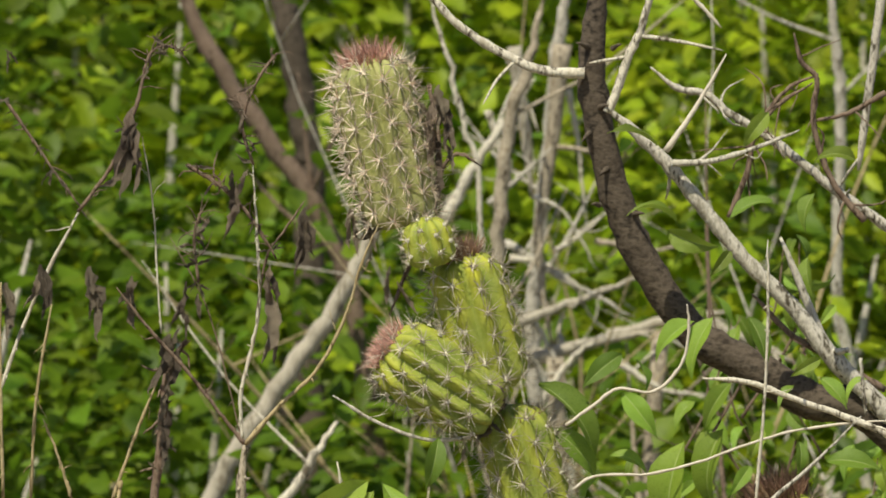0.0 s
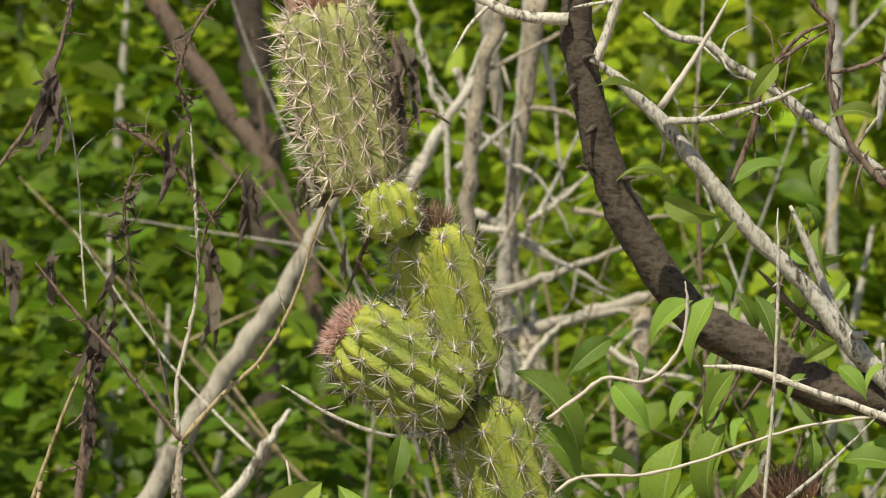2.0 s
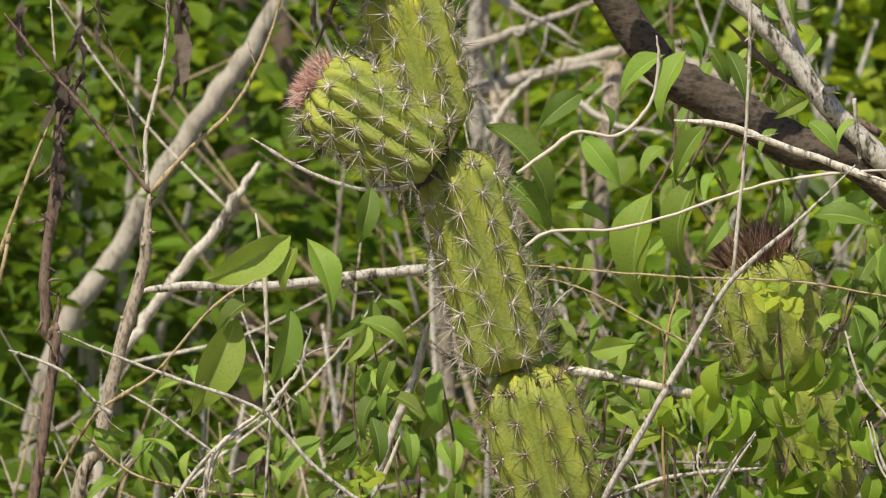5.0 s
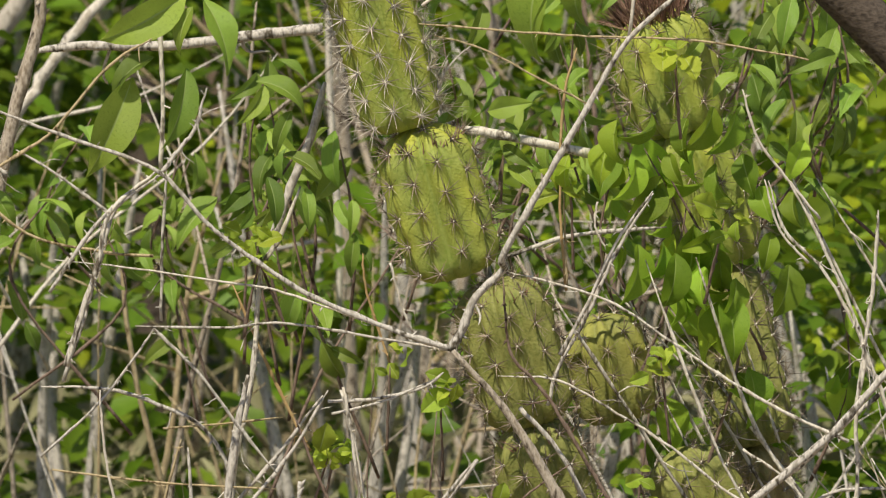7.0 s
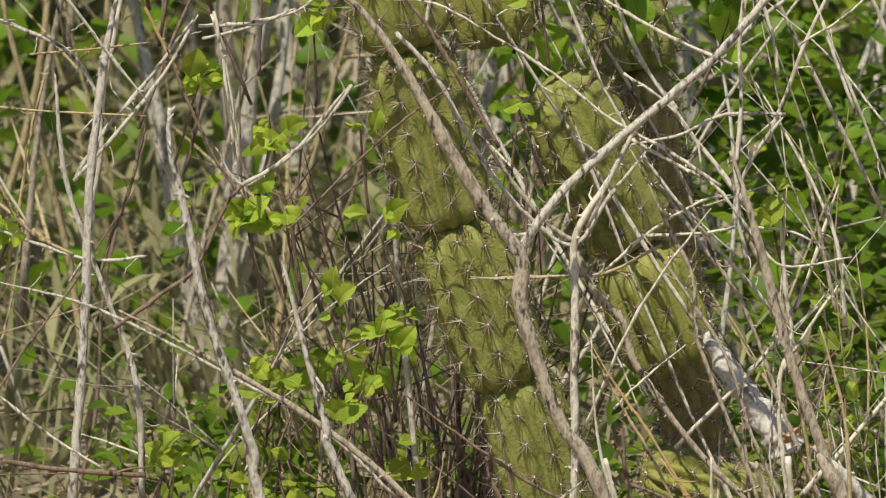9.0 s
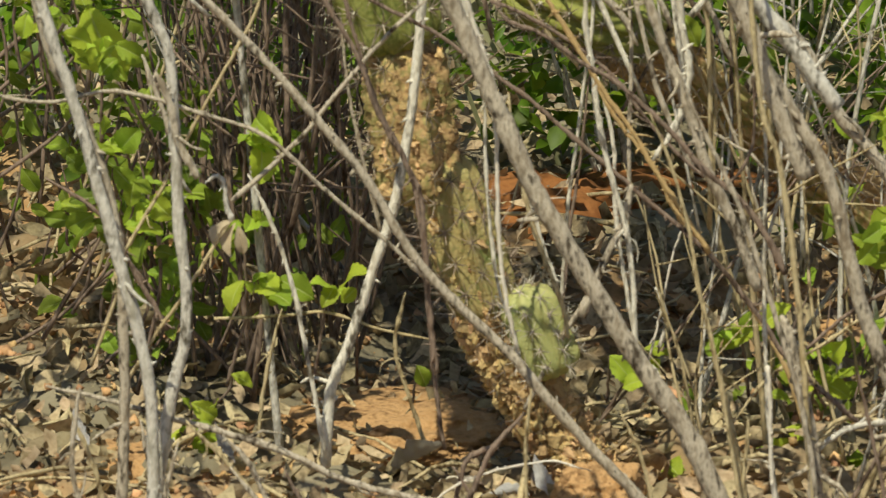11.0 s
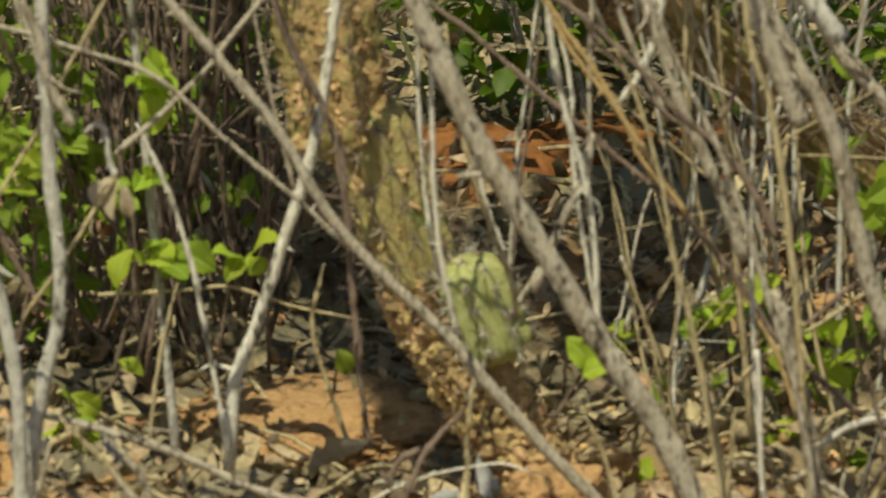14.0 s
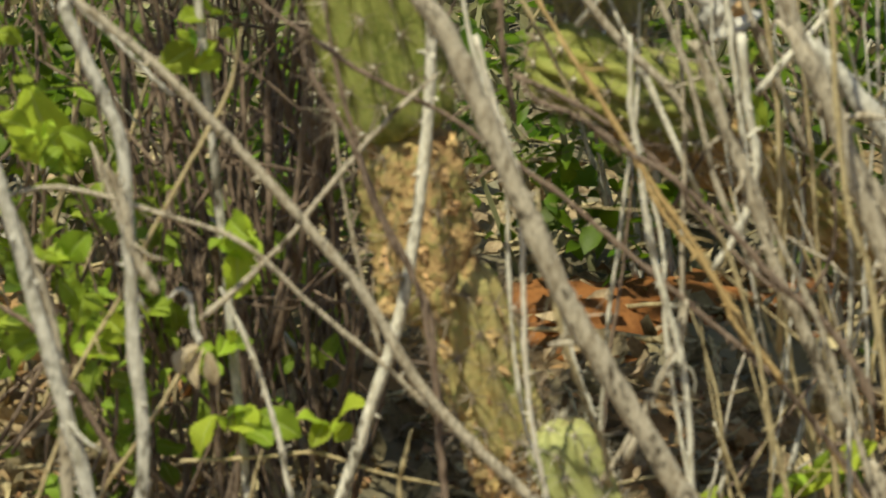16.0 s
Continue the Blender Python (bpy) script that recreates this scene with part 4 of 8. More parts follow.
stem(bush, BARK_GREY, [(0.281, -0.040, 0.361), (0.255, -0.040, 0.361), (0.234, -0.040, 0.352), (0.209, -0.040, 0.347)], 1.5, 1.2, 1)
stem(bush, BARK_GREY, [(0.281, -0.040, 0.361), (0.267, -0.040, 0.342), (0.260, -0.040, 0.321), (0.265, -0.040, 0.295)], 1.5, 1.9, 1)
stem(bush, BARK_GREY, [(0.225, -0.030, 0.348), (0.204, -0.030, 0.322), (0.189, -0.030, 0.301), (0.169, -0.030, 0.314), (0.148, -0.030, 0.340), (0.128, -0.030, 0.377), (0.110, -0.030, 0.397)], 1.6, 2.0, 3)
stem(bush, BARK_GREY, [(0.170, -0.020, 0.493), (0.153, -0.020, 0.465), (0.143, -0.020, 0.442), (0.128, -0.020, 0.414), (0.123, -0.020, 0.396)], 1.4, 1.6, 2)
stem(bush, BARK_TAN, [(0.143, -0.030, 0.286), (0.174, -0.030, 0.287), (0.202, -0.030, 0.288), (0.228, -0.030, 0.301)], 1.2, 1.3, 2)
stem(bush, STRAW, [(0.136, 0.000, 0.556), (0.130, 0.000, 0.530), (0.129, 0.000, 0.483), (0.132, 0.000, 0.445)], 1.1, 1.3, 1)
stem(bush, CREAM, [(0.210, -0.020, 0.540), (0.217, -0.020, 0.517), (0.232, -0.020, 0.497), (0.245, -0.020, 0.481)], 1.1, 1.2, 0)
stem(bush, CREAM, [(0.220, -0.020, 0.499), (0.227, -0.020, 0.476), (0.240, -0.020, 0.461)], 1.0, 1.1, 0)
stem(bush, BARK_GREY, [(0.213, -0.020, 0.645), (0.216, -0.020, 0.615)], 1.8, 1.6, 0)
stem(bush, BARK_GREY, [(0.169, -0.040, 0.497), (0.153, -0.040, 0.474), (0.140, -0.040, 0.446), (0.128, -0.040, 0.423)], 1.2, 1.8, 2)
stem(bush, BARK_GREY, [(0.178, 0.020, 0.471), (0.135, 0.020, 0.467), (0.104, 0.020, 0.457)], 1.6, 2.0, 2)
stem(bush, CREAM, [(0.145, -0.020, 0.489), (0.144, -0.020, 0.478), (0.149, -0.020, 0.467)], 0.9, 0.8, 0)
stem(bush, BARK_TAN, [(0.130, -0.010, 0.492), (0.132, -0.010, 0.448)], 0.9, 0.9, 1)
stem(bush, BARK_BROWN, [(0.102, -0.050, 0.460), (0.105, -0.050, 0.427), (0.115, -0.050, 0.414), (0.125, -0.050, 0.401), (0.143, -0.050, 0.370), (0.155, -0.050, 0.349)], 1.2, 1.9, 3)
stem(bush, BARK_PALE, [(0.211, -0.020, 0.376), (0.228, -0.020, 0.364), (0.243, -0.020, 0.346), (0.246, -0.020, 0.328)], 1.2, 1.0, 1)
bush2 = thing("bare_shrub", (0.06, -0.04, 0), "leafless pale shrub of thin lichen-spotted twigs", "shrub", "bare shrubs")
stem(bush2, BARK_PALE, [(-0.099, -0.050, 0.468), (-0.061, -0.050, 0.464), (-0.024, -0.050, 0.458), (0.001, -0.050, 0.454), (0.027, -0.050, 0.445), (0.062, -0.050, 0.432), (0.077, -0.050, 0.427)], 0.8, 1.2, 2)
stem(bush2, BARK_GREY, [(-0.062, -0.050, 0.438), (-0.024, -0.050, 0.437), (0.006, -0.050, 0.439), (0.042, -0.050, 0.433), (0.077, -0.050, 0.427)], 1.0, 1.2, 2)
stem(bush2, BARK_GREY, [(-0.054, -0.040, 0.435), (-0.034, -0.040, 0.415), (-0.017, -0.040, 0.392), (0.001, -0.040, 0.369)], 1.6, 1.2, 1)
stem(bush2, CREAM, [(-0.078, -0.050, 0.409), (-0.075, -0.050, 0.376), (-0.067, -0.050, 0.345), (-0.050, -0.050, 0.314)], 1.1, 1.1, 0)
stem(bush2, BARK_GREY, [(-0.105, -0.030, 0.375), (-0.080, -0.030, 0.398), (-0.062, -0.030, 0.421), (-0.054, -0.030, 0.433)], 1.2, 1.0, 1)
stem(bush2, BARK_GREY, [(-0.105, -0.020, 0.405), (-0.075, -0.020, 0.404), (-0.050, -0.020, 0.396), (-0.032, -0.020, 0.386), (-0.021, -0.020, 0.368), (-0.019, -0.020, 0.344), (-0.023, -0.020, 0.318), (-0.026, -0.020, 0.271)], 1.5, 2.4, 3)
stem(bush2, BARK_GREY, [(0.022, -0.020, 0.401), (0.001, -0.020, 0.373), (-0.017, -0.020, 0.352), (-0.030, -0.020, 0.331)], 1.5, 1.7, 2)
stem(bush2, BARK_TAN, [(-0.050, -0.020, 0.386), (-0.024, -0.020, 0.388), (0.004, -0.020, 0.391)], 0.9, 0.8, 2)
stem(bush2, BARK_GREY, [(0.026, -0.040, 0.396), (0.052, -0.040, 0.403), (0.072, -0.040, 0.412)], 1.2, 0.8, 2)
stem(bush2, BARK_PALE, [(0.030, -0.040, 0.407), (0.037, -0.040, 0.379), (0.042, -0.040, 0.345)], 1.3, 1.1, 0)
stem(bush2, BARK_GREY, [(0.091, -0.050, 0.377), (0.077, -0.050, 0.358), (0.062, -0.050, 0.345), (0.043, -0.050, 0.333), (0.031, -0.050, 0.350)], 1.5, 1.2, 1)
stem(bush2, BARK_TAN, [(-0.100, -0.030, 0.369), (-0.050, -0.030, 0.363), (0.001, -0.030, 0.360)], 1.0, 0.9, 1)
stem(bush2, BARK_GREY, [(-0.084, -0.030, 0.318), (-0.063, -0.030, 0.309), (-0.025, -0.030, 0.296), (0.001, -0.030, 0.297)], 1.2, 1.3, 1)
stem(bush2, BARK_PALE, [(-0.052, -0.050, 0.508), (-0.073, -0.050, 0.489), (-0.078, -0.050, 0.468), (-0.086, -0.050, 0.443), (-0.093, -0.050, 0.420)], 1.8, 2.6, 2)
stem(bush2, BARK_GREY, [(-0.049, -0.050, 0.507), (-0.073, -0.050, 0.490), (-0.087, -0.050, 0.473), (-0.100, -0.050, 0.453)], 1.4, 1.6, 2)
stem(bush2, BARK_GREY, [(-0.165, -0.040, 0.534), (-0.142, -0.040, 0.525), (-0.126, -0.040, 0.510), (-0.119, -0.040, 0.505)], 1.4, 1.8, 2)
stem(bush2, BARK_TAN, [(-0.054, -0.040, 0.566), (-0.074, -0.040, 0.553), (-0.100, -0.040, 0.523), (-0.126, -0.040, 0.505), (-0.145, -0.040, 0.474)], 1.0, 1.6, 2)
stem(bush2, BARK_GREY, [(-0.115, -0.040, 0.516), (-0.097, -0.040, 0.505), (-0.073, -0.040, 0.487)], 1.0, 1.4, 1)
stem(bush2, BARK_GREY, [(-0.030, -0.050, 0.545), (-0.035, -0.050, 0.527), (-0.041, -0.050, 0.519), (-0.050, -0.050, 0.507)], 1.3, 1.7, 4)
stem(bush2, BARK_TAN, [(-0.137, -0.040, 0.501), (-0.110, -0.040, 0.478), (-0.077, -0.040, 0.470), (-0.054, -0.040, 0.468)], 1.3, 1.3, 2)
stem(bush2, BARK_GREY, [(-0.062, -0.020, 0.496), (-0.072, -0.020, 0.484), (-0.077, -0.020, 0.466), (-0.085, -0.020, 0.438), (-0.095, -0.020, 0.407)], 1.4, 1.8, 3)
stem(bush2, BARK_PALE, [(0.012, -0.010, 0.495), (0.003, -0.010, 0.472), (-0.006, -0.010, 0.454), (-0.010, -0.010, 0.407), (-0.017, -0.010, 0.374), (-0.019, -0.010, 0.353)], 1.8, 2.6, 3)
stem(bush2, BARK_PALE, [(0.052, -0.030, 0.463), (0.057, -0.030, 0.444), (0.062, -0.030, 0.432)], 1.2, 1.0, 1)
stem(bush2, BARK_GREY, [(-0.048, -0.020, 0.504), (-0.050, -0.020, 0.473), (-0.051, -0.020, 0.435)], 1.2, 1.4, 2)
stem(bush2, BARK_TAN, [(-0.042, -0.020, 0.381), (-0.049, -0.020, 0.355), (-0.055, -0.020, 0.319), (-0.063, -0.020, 0.280)], 1.2, 1.7, 2)
stem(bush2, BARK_BROWN, [(0.009, -0.030, 0.393), (0.019, -0.030, 0.367), (0.031, -0.030, 0.341), (0.042, -0.030, 0.325)], 1.2, 1.5, 3)
stem(bush2, BARK_BROWN, [(0.132, -0.060, 0.377), (0.114, -0.060, 0.364), (0.097, -0.060, 0.349), (0.077, -0.060, 0.329), (0.064, -0.060, 0.316)], 0.9, 0.9, 1)
stem(bush2, STRAW, [(-0.019, 0.000, 0.449), (-0.006, -0.000, 0.418), (0.006, -0.000, 0.392), (0.016, 0.000, 0.372)], 1.2, 1.4, 1)
stem(bush2, STRAW, [(0.040, 0.020, 0.459), (0.042, 0.020, 0.441), (0.053, 0.020, 0.407)], 1.0, 1.2, 1)
stem(bush2, BARK_BROWN, [(0.001, 0.000, 0.351), (-0.007, 0.000, 0.320), (-0.015, -0.000, 0.299), (-0.022, 0.000, 0.275)], 1.1, 1.4, 2)
stem(bush2, BARK_GREY, [(0.011, -0.179, 0.392)] + [(0.011, -0.179, 0.374), (0.018, -0.179, 0.344), (0.024, -0.179, 0.313), (0.031, -0.179, 0.288), (0.039, -0.179, 0.265), (0.046, -0.179, 0.242)] + [(0.046, -0.179, 0.233), (0.052, -0.179, 0.212), (0.060, -0.179, 0.187), (0.068, -0.179, 0.157), (0.076, -0.179, 0.127)] + [(0.085, -0.179, 0.086), (0.086, -0.179, 0.044), (0.081, -0.179, 0.001)], 2.4, 3.4, 4)
stem(bush2, BARK_GREY, [(0.058, -0.165, 0.325), (0.069, -0.165, 0.280), (0.077, -0.165, 0.250)] + [(0.077, -0.165, 0.244), (0.085, -0.165, 0.225), (0.093, -0.165, 0.204), (0.095, -0.165, 0.172), (0.096, -0.165, 0.145)] + [(0.099, -0.165, 0.107), (0.093, -0.165, 0.078), (0.088, -0.165, 0.044), (0.083, -0.165, 0.001)], 2.2, 3.4, 3)
stem(bush2, BARK_GREY, [(0.076, -0.030, 0.413), (0.066, -0.030, 0.406), (0.044, -0.030, 0.401), (0.024, -0.030, 0.400)], 1.4, 1.6, 2)
stem(bush2, BARK_GREY, [(0.024, -0.030, 0.405), (0.009, -0.030, 0.379), (-0.009, -0.030, 0.356), (-0.031, -0.030, 0.331)], 1.4, 1.8, 2)
stem(bush2, BARK_GREY, [(-0.012, -0.030, 0.412), (-0.018, -0.030, 0.379), (-0.024, -0.030, 0.329), (-0.026, -0.030, 0.281), (-0.029, -0.030, 0.235), (-0.033, -0.030, 0.183)], 2.4, 3.2, 3)
stem(bush2, BARK_GREY, [(-0.039, -0.030, 0.379), (-0.034, -0.030, 0.329), (-0.017, -0.030, 0.280), (-0.004, -0.030, 0.240), (-0.002, -0.030, 0.188)], 2.0, 2.6, 3)
stem(bush2, BARK_PALE, [(0.031, -0.050, 0.410), (0.036, -0.050, 0.378), (0.041, -0.050, 0.335)], 1.4, 1.2, 0)
stem(bush2, BARK_BROWN, [(-0.014, -0.050, 0.269), (0.008, -0.050, 0.285), (0.023, -0.050, 0.297), (0.036, -0.050, 0.325), (0.046, -0.050, 0.335)], 1.8, 1.6, 3)
stem(bush2, BARK_GREY, [(0.043, -0.050, 0.333), (0.063, -0.050, 0.345), (0.080, -0.050, 0.365), (0.090, -0.050, 0.377)], 1.8, 1.0, 1)
stem(bush2, BARK_GREY, [(-0.063, -0.050, 0.290), (-0.026, -0.050, 0.280), (0.011, -0.050, 0.262), (0.043, -0.050, 0.244), (0.075, -0.050, 0.226), (0.110, -0.050, 0.192)], 1.3, 1.5, 1)
stem(bush2, BARK_PALE, [(-0.064, -0.050, 0.239), (-0.042, -0.050, 0.221), (-0.019, -0.050, 0.206)], 1.2, 1.2, 0)
stem(bush2, BARK_BROWN, [(-0.069, -0.050, 0.211), (-0.039, -0.050, 0.206), (0.000, -0.050, 0.203)], 2.0, 2.4, 1)
stem(bush2, BARK_TAN, [(-0.068, -0.040, 0.339), (-0.053, -0.040, 0.313), (-0.031, -0.040, 0.300)], 1.6, 1.6, 2)
bush3 = thing("bare_shrub", (0.3, -0.04, 0), "leafless grey-brown shrub with many upright stems on litter", "shrub", "bare shrubs")
stem(bush3, BARK_PALE, [(0.210, -0.040, 0.342), (0.199, -0.040, 0.325), (0.189, -0.040, 0.306), (0.189, -0.040, 0.282)] + [(0.189, -0.040, 0.239), (0.189, -0.040, 0.195), (0.185, -0.040, 0.151), (0.179, -0.040, 0.118), (0.170, -0.040, 0.089)] + [(0.162, -0.040, 0.064), (0.155, -0.040, 0.045), (0.153, -0.040, 0.016)], 2.2, 3.0, 2)
stem(bush3, BARK_PALE, [(0.195, -0.060, 0.269), (0.198, -0.060, 0.222), (0.206, -0.060, 0.189), (0.211, -0.060, 0.165), (0.212, -0.060, 0.134), (0.216, -0.060, 0.094)] + [(0.222, -0.060, 0.075), (0.225, -0.060, 0.062)], 1.2, 1.3, 1)
stem(bush3, STRAW, [(0.192, -0.050, 0.267), (0.206, -0.050, 0.243), (0.221, -0.050, 0.221), (0.234, -0.050, 0.199), (0.245, -0.050, 0.182)] + [(0.260, -0.050, 0.153), (0.274, -0.050, 0.135), (0.284, -0.050, 0.115), (0.295, -0.050, 0.102), (0.310, -0.050, 0.082), (0.325, -0.050, 0.056), (0.332, -0.050, 0.034)], 1.2, 1.9, 2)
stem(bush3, BARK_LOW, [(0.190, -0.030, 0.298), (0.199, -0.030, 0.279), (0.211, -0.030, 0.266)] + [(0.215, -0.030, 0.250), (0.231, -0.030, 0.225), (0.248, -0.030, 0.203), (0.263, -0.030, 0.188), (0.270, -0.030, 0.175)], 3.0, 2.4, 3)
stem(bush3, BARK_LOW, [(0.249, -0.165, 0.369), (0.256, -0.165, 0.347), (0.264, -0.165, 0.319), (0.271, -0.165, 0.292)] + [(0.277, -0.165, 0.272), (0.286, -0.165, 0.247), (0.301, -0.165, 0.208)] + [(0.318, -0.165, 0.179), (0.330, -0.165, 0.156), (0.337, -0.165, 0.129), (0.343, -0.165, 0.106), (0.352, -0.165, 0.084), (0.360, -0.165, 0.065), (0.363, -0.165, 0.035), (0.357, -0.165, 0.001)], 2.6, 4.4, 4)
stem(bush3, BARK_LOW, [(0.294, -0.050, 0.214), (0.311, -0.050, 0.196), (0.330, -0.050, 0.179)] + [(0.343, -0.050, 0.154), (0.358, -0.050, 0.136), (0.371, -0.050, 0.116), (0.388, -0.050, 0.092)], 3.2, 3.2, 2)
stem(bush3, BARK_LOW, [(0.214, -0.030, 0.344), (0.231, -0.030, 0.308), (0.241, -0.030, 0.287)] + [(0.243, -0.030, 0.262), (0.245, -0.030, 0.254), (0.256, -0.030, 0.225), (0.269, -0.030, 0.192), (0.278, -0.030, 0.157), (0.292, -0.030, 0.126)], 1.6, 2.0, 3)
stem(bush3, BARK_PALE, [(0.280, -0.020, 0.322), (0.283, -0.020, 0.280), (0.286, -0.020, 0.256)] + [(0.281, -0.020, 0.238), (0.281, -0.020, 0.216), (0.285, -0.020, 0.183), (0.289, -0.020, 0.154)], 2.0, 2.0, 2)
stem(bush3, BARK_BROWN, [(0.112, -0.080, 0.246), (0.131, -0.080, 0.231), (0.152, -0.080, 0.216), (0.168, -0.080, 0.205), (0.194, -0.080, 0.191), (0.204, -0.080, 0.183), (0.224, -0.080, 0.169), (0.241, -0.080, 0.154), (0.256, -0.080, 0.141)] + [(0.274, -0.080, 0.125), (0.293, -0.080, 0.108), (0.312, -0.080, 0.084), (0.324, -0.080, 0.066), (0.350, -0.080, 0.042)], 1.3, 2.0, 3)
stem(bush3, BARK_LOW, [(-0.011, -0.147, 0.298), (0.020, -0.147, 0.281), (0.054, -0.147, 0.261), (0.079, -0.147, 0.244), (0.102, -0.147, 0.225), (0.124, -0.147, 0.202), (0.145, -0.147, 0.178), (0.164, -0.147, 0.154)] + [(0.179, -0.147, 0.128), (0.195, -0.147, 0.109), (0.216, -0.147, 0.088), (0.230, -0.147, 0.071), (0.249, -0.147, 0.049), (0.269, -0.147, 0.027), (0.290, -0.147, 0.001)], 1.5, 3.0, 2)
stem(bush3, BARK_LOW, [(0.004, -0.100, 0.198), (0.019, -0.100, 0.180), (0.048, -0.100, 0.172), (0.075, -0.100, 0.176), (0.107, -0.100, 0.167), (0.130, -0.100, 0.158), (0.151, -0.100, 0.138), (0.174, -0.100, 0.118), (0.187, -0.100, 0.105)], 1.2, 1.8, 2)
stem(bush3, BARK_LOW, [(0.117, -0.090, 0.132), (0.139, -0.090, 0.152), (0.158, -0.090, 0.175), (0.174, -0.090, 0.194), (0.190, -0.090, 0.208)], 1.7, 1.4, 2)
stem(bush3, BARK_TAN, [(0.130, -0.090, 0.222), (0.126, -0.090, 0.203), (0.115, -0.090, 0.182), (0.103, -0.090, 0.160), (0.092, -0.090, 0.138), (0.075, -0.090, 0.108)] + [(0.075, -0.090, 0.098), (0.065, -0.090, 0.070)], 1.2, 1.2, 2)
stem(bush3, BARK_LOW, [(0.085, -0.050, 0.178), (0.091, -0.050, 0.161), (0.099, -0.050, 0.137)], 1.6, 1.9, 3)
stem(bush3, BARK_BROWN, [(0.213, -0.070, 0.202), (0.228, -0.070, 0.195), (0.245, -0.070, 0.184), (0.260, -0.070, 0.171), (0.271, -0.070, 0.156), (0.288, -0.070, 0.138), (0.301, -0.070, 0.132), (0.310, -0.070, 0.147), (0.310, -0.070, 0.175)], 1.6, 0.9, 3)
stem(bush3, BARK_PALE, [(0.124, -0.050, 0.132), (0.133, -0.050, 0.113), (0.141, -0.050, 0.087), (0.145, -0.050, 0.067), (0.149, -0.050, 0.045), (0.153, -0.050, 0.023)], 1.5, 1.8, 0)
stem(bush3, BARK_BROWN, [(0.154, -0.060, 0.233), (0.161, -0.060, 0.196)] + [(0.172, -0.060, 0.160), (0.183, -0.060, 0.137), (0.188, -0.060, 0.113), (0.190, -0.060, 0.089), (0.193, -0.060, 0.056), (0.197, -0.060, 0.028)], 1.2, 1.6, 3)
stem(bush3, BARK_LOW, [(0.048, -0.155, 0.080), (0.072, -0.155, 0.074), (0.105, -0.155, 0.064), (0.133, -0.155, 0.055), (0.154, -0.155, 0.044), (0.178, -0.155, 0.037), (0.203, -0.155, 0.032), (0.225, -0.155, 0.024), (0.252, -0.155, 0.020), (0.275, -0.155, 0.022), (0.287, -0.155, 0.014), (0.302, -0.155, 0.001)], 2.3, 2.9, 3)
stem(bush3, BARK_TAN, [(0.253, -0.120, -0.015), (0.265, -0.120, 0.007), (0.278, -0.120, 0.012)], 1.7, 2.0, 0)
stem(bush3, BARK_BROWN, [(0.220, -0.172, 0.073), (0.208, -0.172, 0.058), (0.201, -0.172, 0.042), (0.195, -0.172, 0.027), (0.191, -0.172, 0.001)], 1.9, 2.0, 0)
stem(bush3, BARK_BROWN, [(0.214, -0.080, 0.034), (0.205, -0.080, 0.030), (0.201, -0.080, 0.018), (0.198, -0.080, 0.005)], 2.1, 1.6, 0)
stem(bush3, CREAM, [(0.178, -0.100, -0.005), (0.185, -0.100, 0.012), (0.197, -0.100, 0.024), (0.214, -0.100, 0.031), (0.235, -0.100, 0.034), (0.250, -0.100, 0.030)], 0.9, 0.8, 0)
stem(bush3, BARK_TAN, [(0.286, -0.185, 0.297), (0.297, -0.185, 0.257), (0.300, -0.185, 0.217)] + [(0.304, -0.185, 0.186), (0.310, -0.185, 0.168), (0.315, -0.185, 0.136), (0.319, -0.185, 0.101), (0.321, -0.185, 0.071), (0.324, -0.185, 0.042), (0.326, -0.185, 0.001)], 1.7, 2.4, 5)
stem(bush3, BARK_PALE, [(0.300, -0.127, 0.240), (0.306, -0.127, 0.197)] + [(0.310, -0.127, 0.162), (0.310, -0.127, 0.111), (0.311, -0.127, 0.079), (0.313, -0.127, 0.047), (0.319, -0.127, 0.001)], 1.2, 1.4, 1)
stem(bush3, BARK_TAN, [(0.280, -0.184, 0.126), (0.287, -0.184, 0.099), (0.293, -0.184, 0.071), (0.301, -0.184, 0.031), (0.304, -0.184, 0.001)], 1.2, 1.4, 2)
stem(bush3, BARK_TAN, [(0.336, -0.040, 0.024), (0.349, -0.040, 0.033), (0.364, -0.040, 0.031), (0.390, -0.040, 0.021)], 1.5, 1.5, 1)
stem(bush3, BARK_BROWN, [(0.334, -0.040, 0.060), (0.349, -0.040, 0.073), (0.366, -0.040, 0.083), (0.389, -0.040, 0.091)], 1.4, 1.3, 1)
stem(bush3, BARK_LOW, [(0.263, -0.020, 0.234), (0.268, -0.020, 0.183)] + [(0.268, -0.020, 0.137), (0.267, -0.020, 0.110), (0.257, -0.020, 0.084), (0.242, -0.020, 0.058), (0.229, -0.020, 0.032)], 1.5, 1.8, 2)
stem(bush3, BARK_PALE, [(0.227, -0.020, 0.135), (0.233, -0.020, 0.106), (0.242, -0.020, 0.078)], 1.2, 1.2, 1)
stem(bush3, BARK_TAN, [(0.222, -0.180, 0.084), (0.220, -0.180, 0.059), (0.222, -0.180, 0.020), (0.223, -0.180, 0.001)], 1.2, 1.4, 1)
stem(bush3, BARK_LOW, [(0.040, -0.166, 0.261), (0.045, -0.166, 0.230), (0.051, -0.166, 0.205)] + [(0.061, -0.166, 0.183), (0.069, -0.166, 0.162), (0.075, -0.166, 0.133), (0.076, -0.166, 0.103), (0.076, -0.166, 0.061), (0.072, -0.166, 0.001)], 2.4, 3.0, 4)
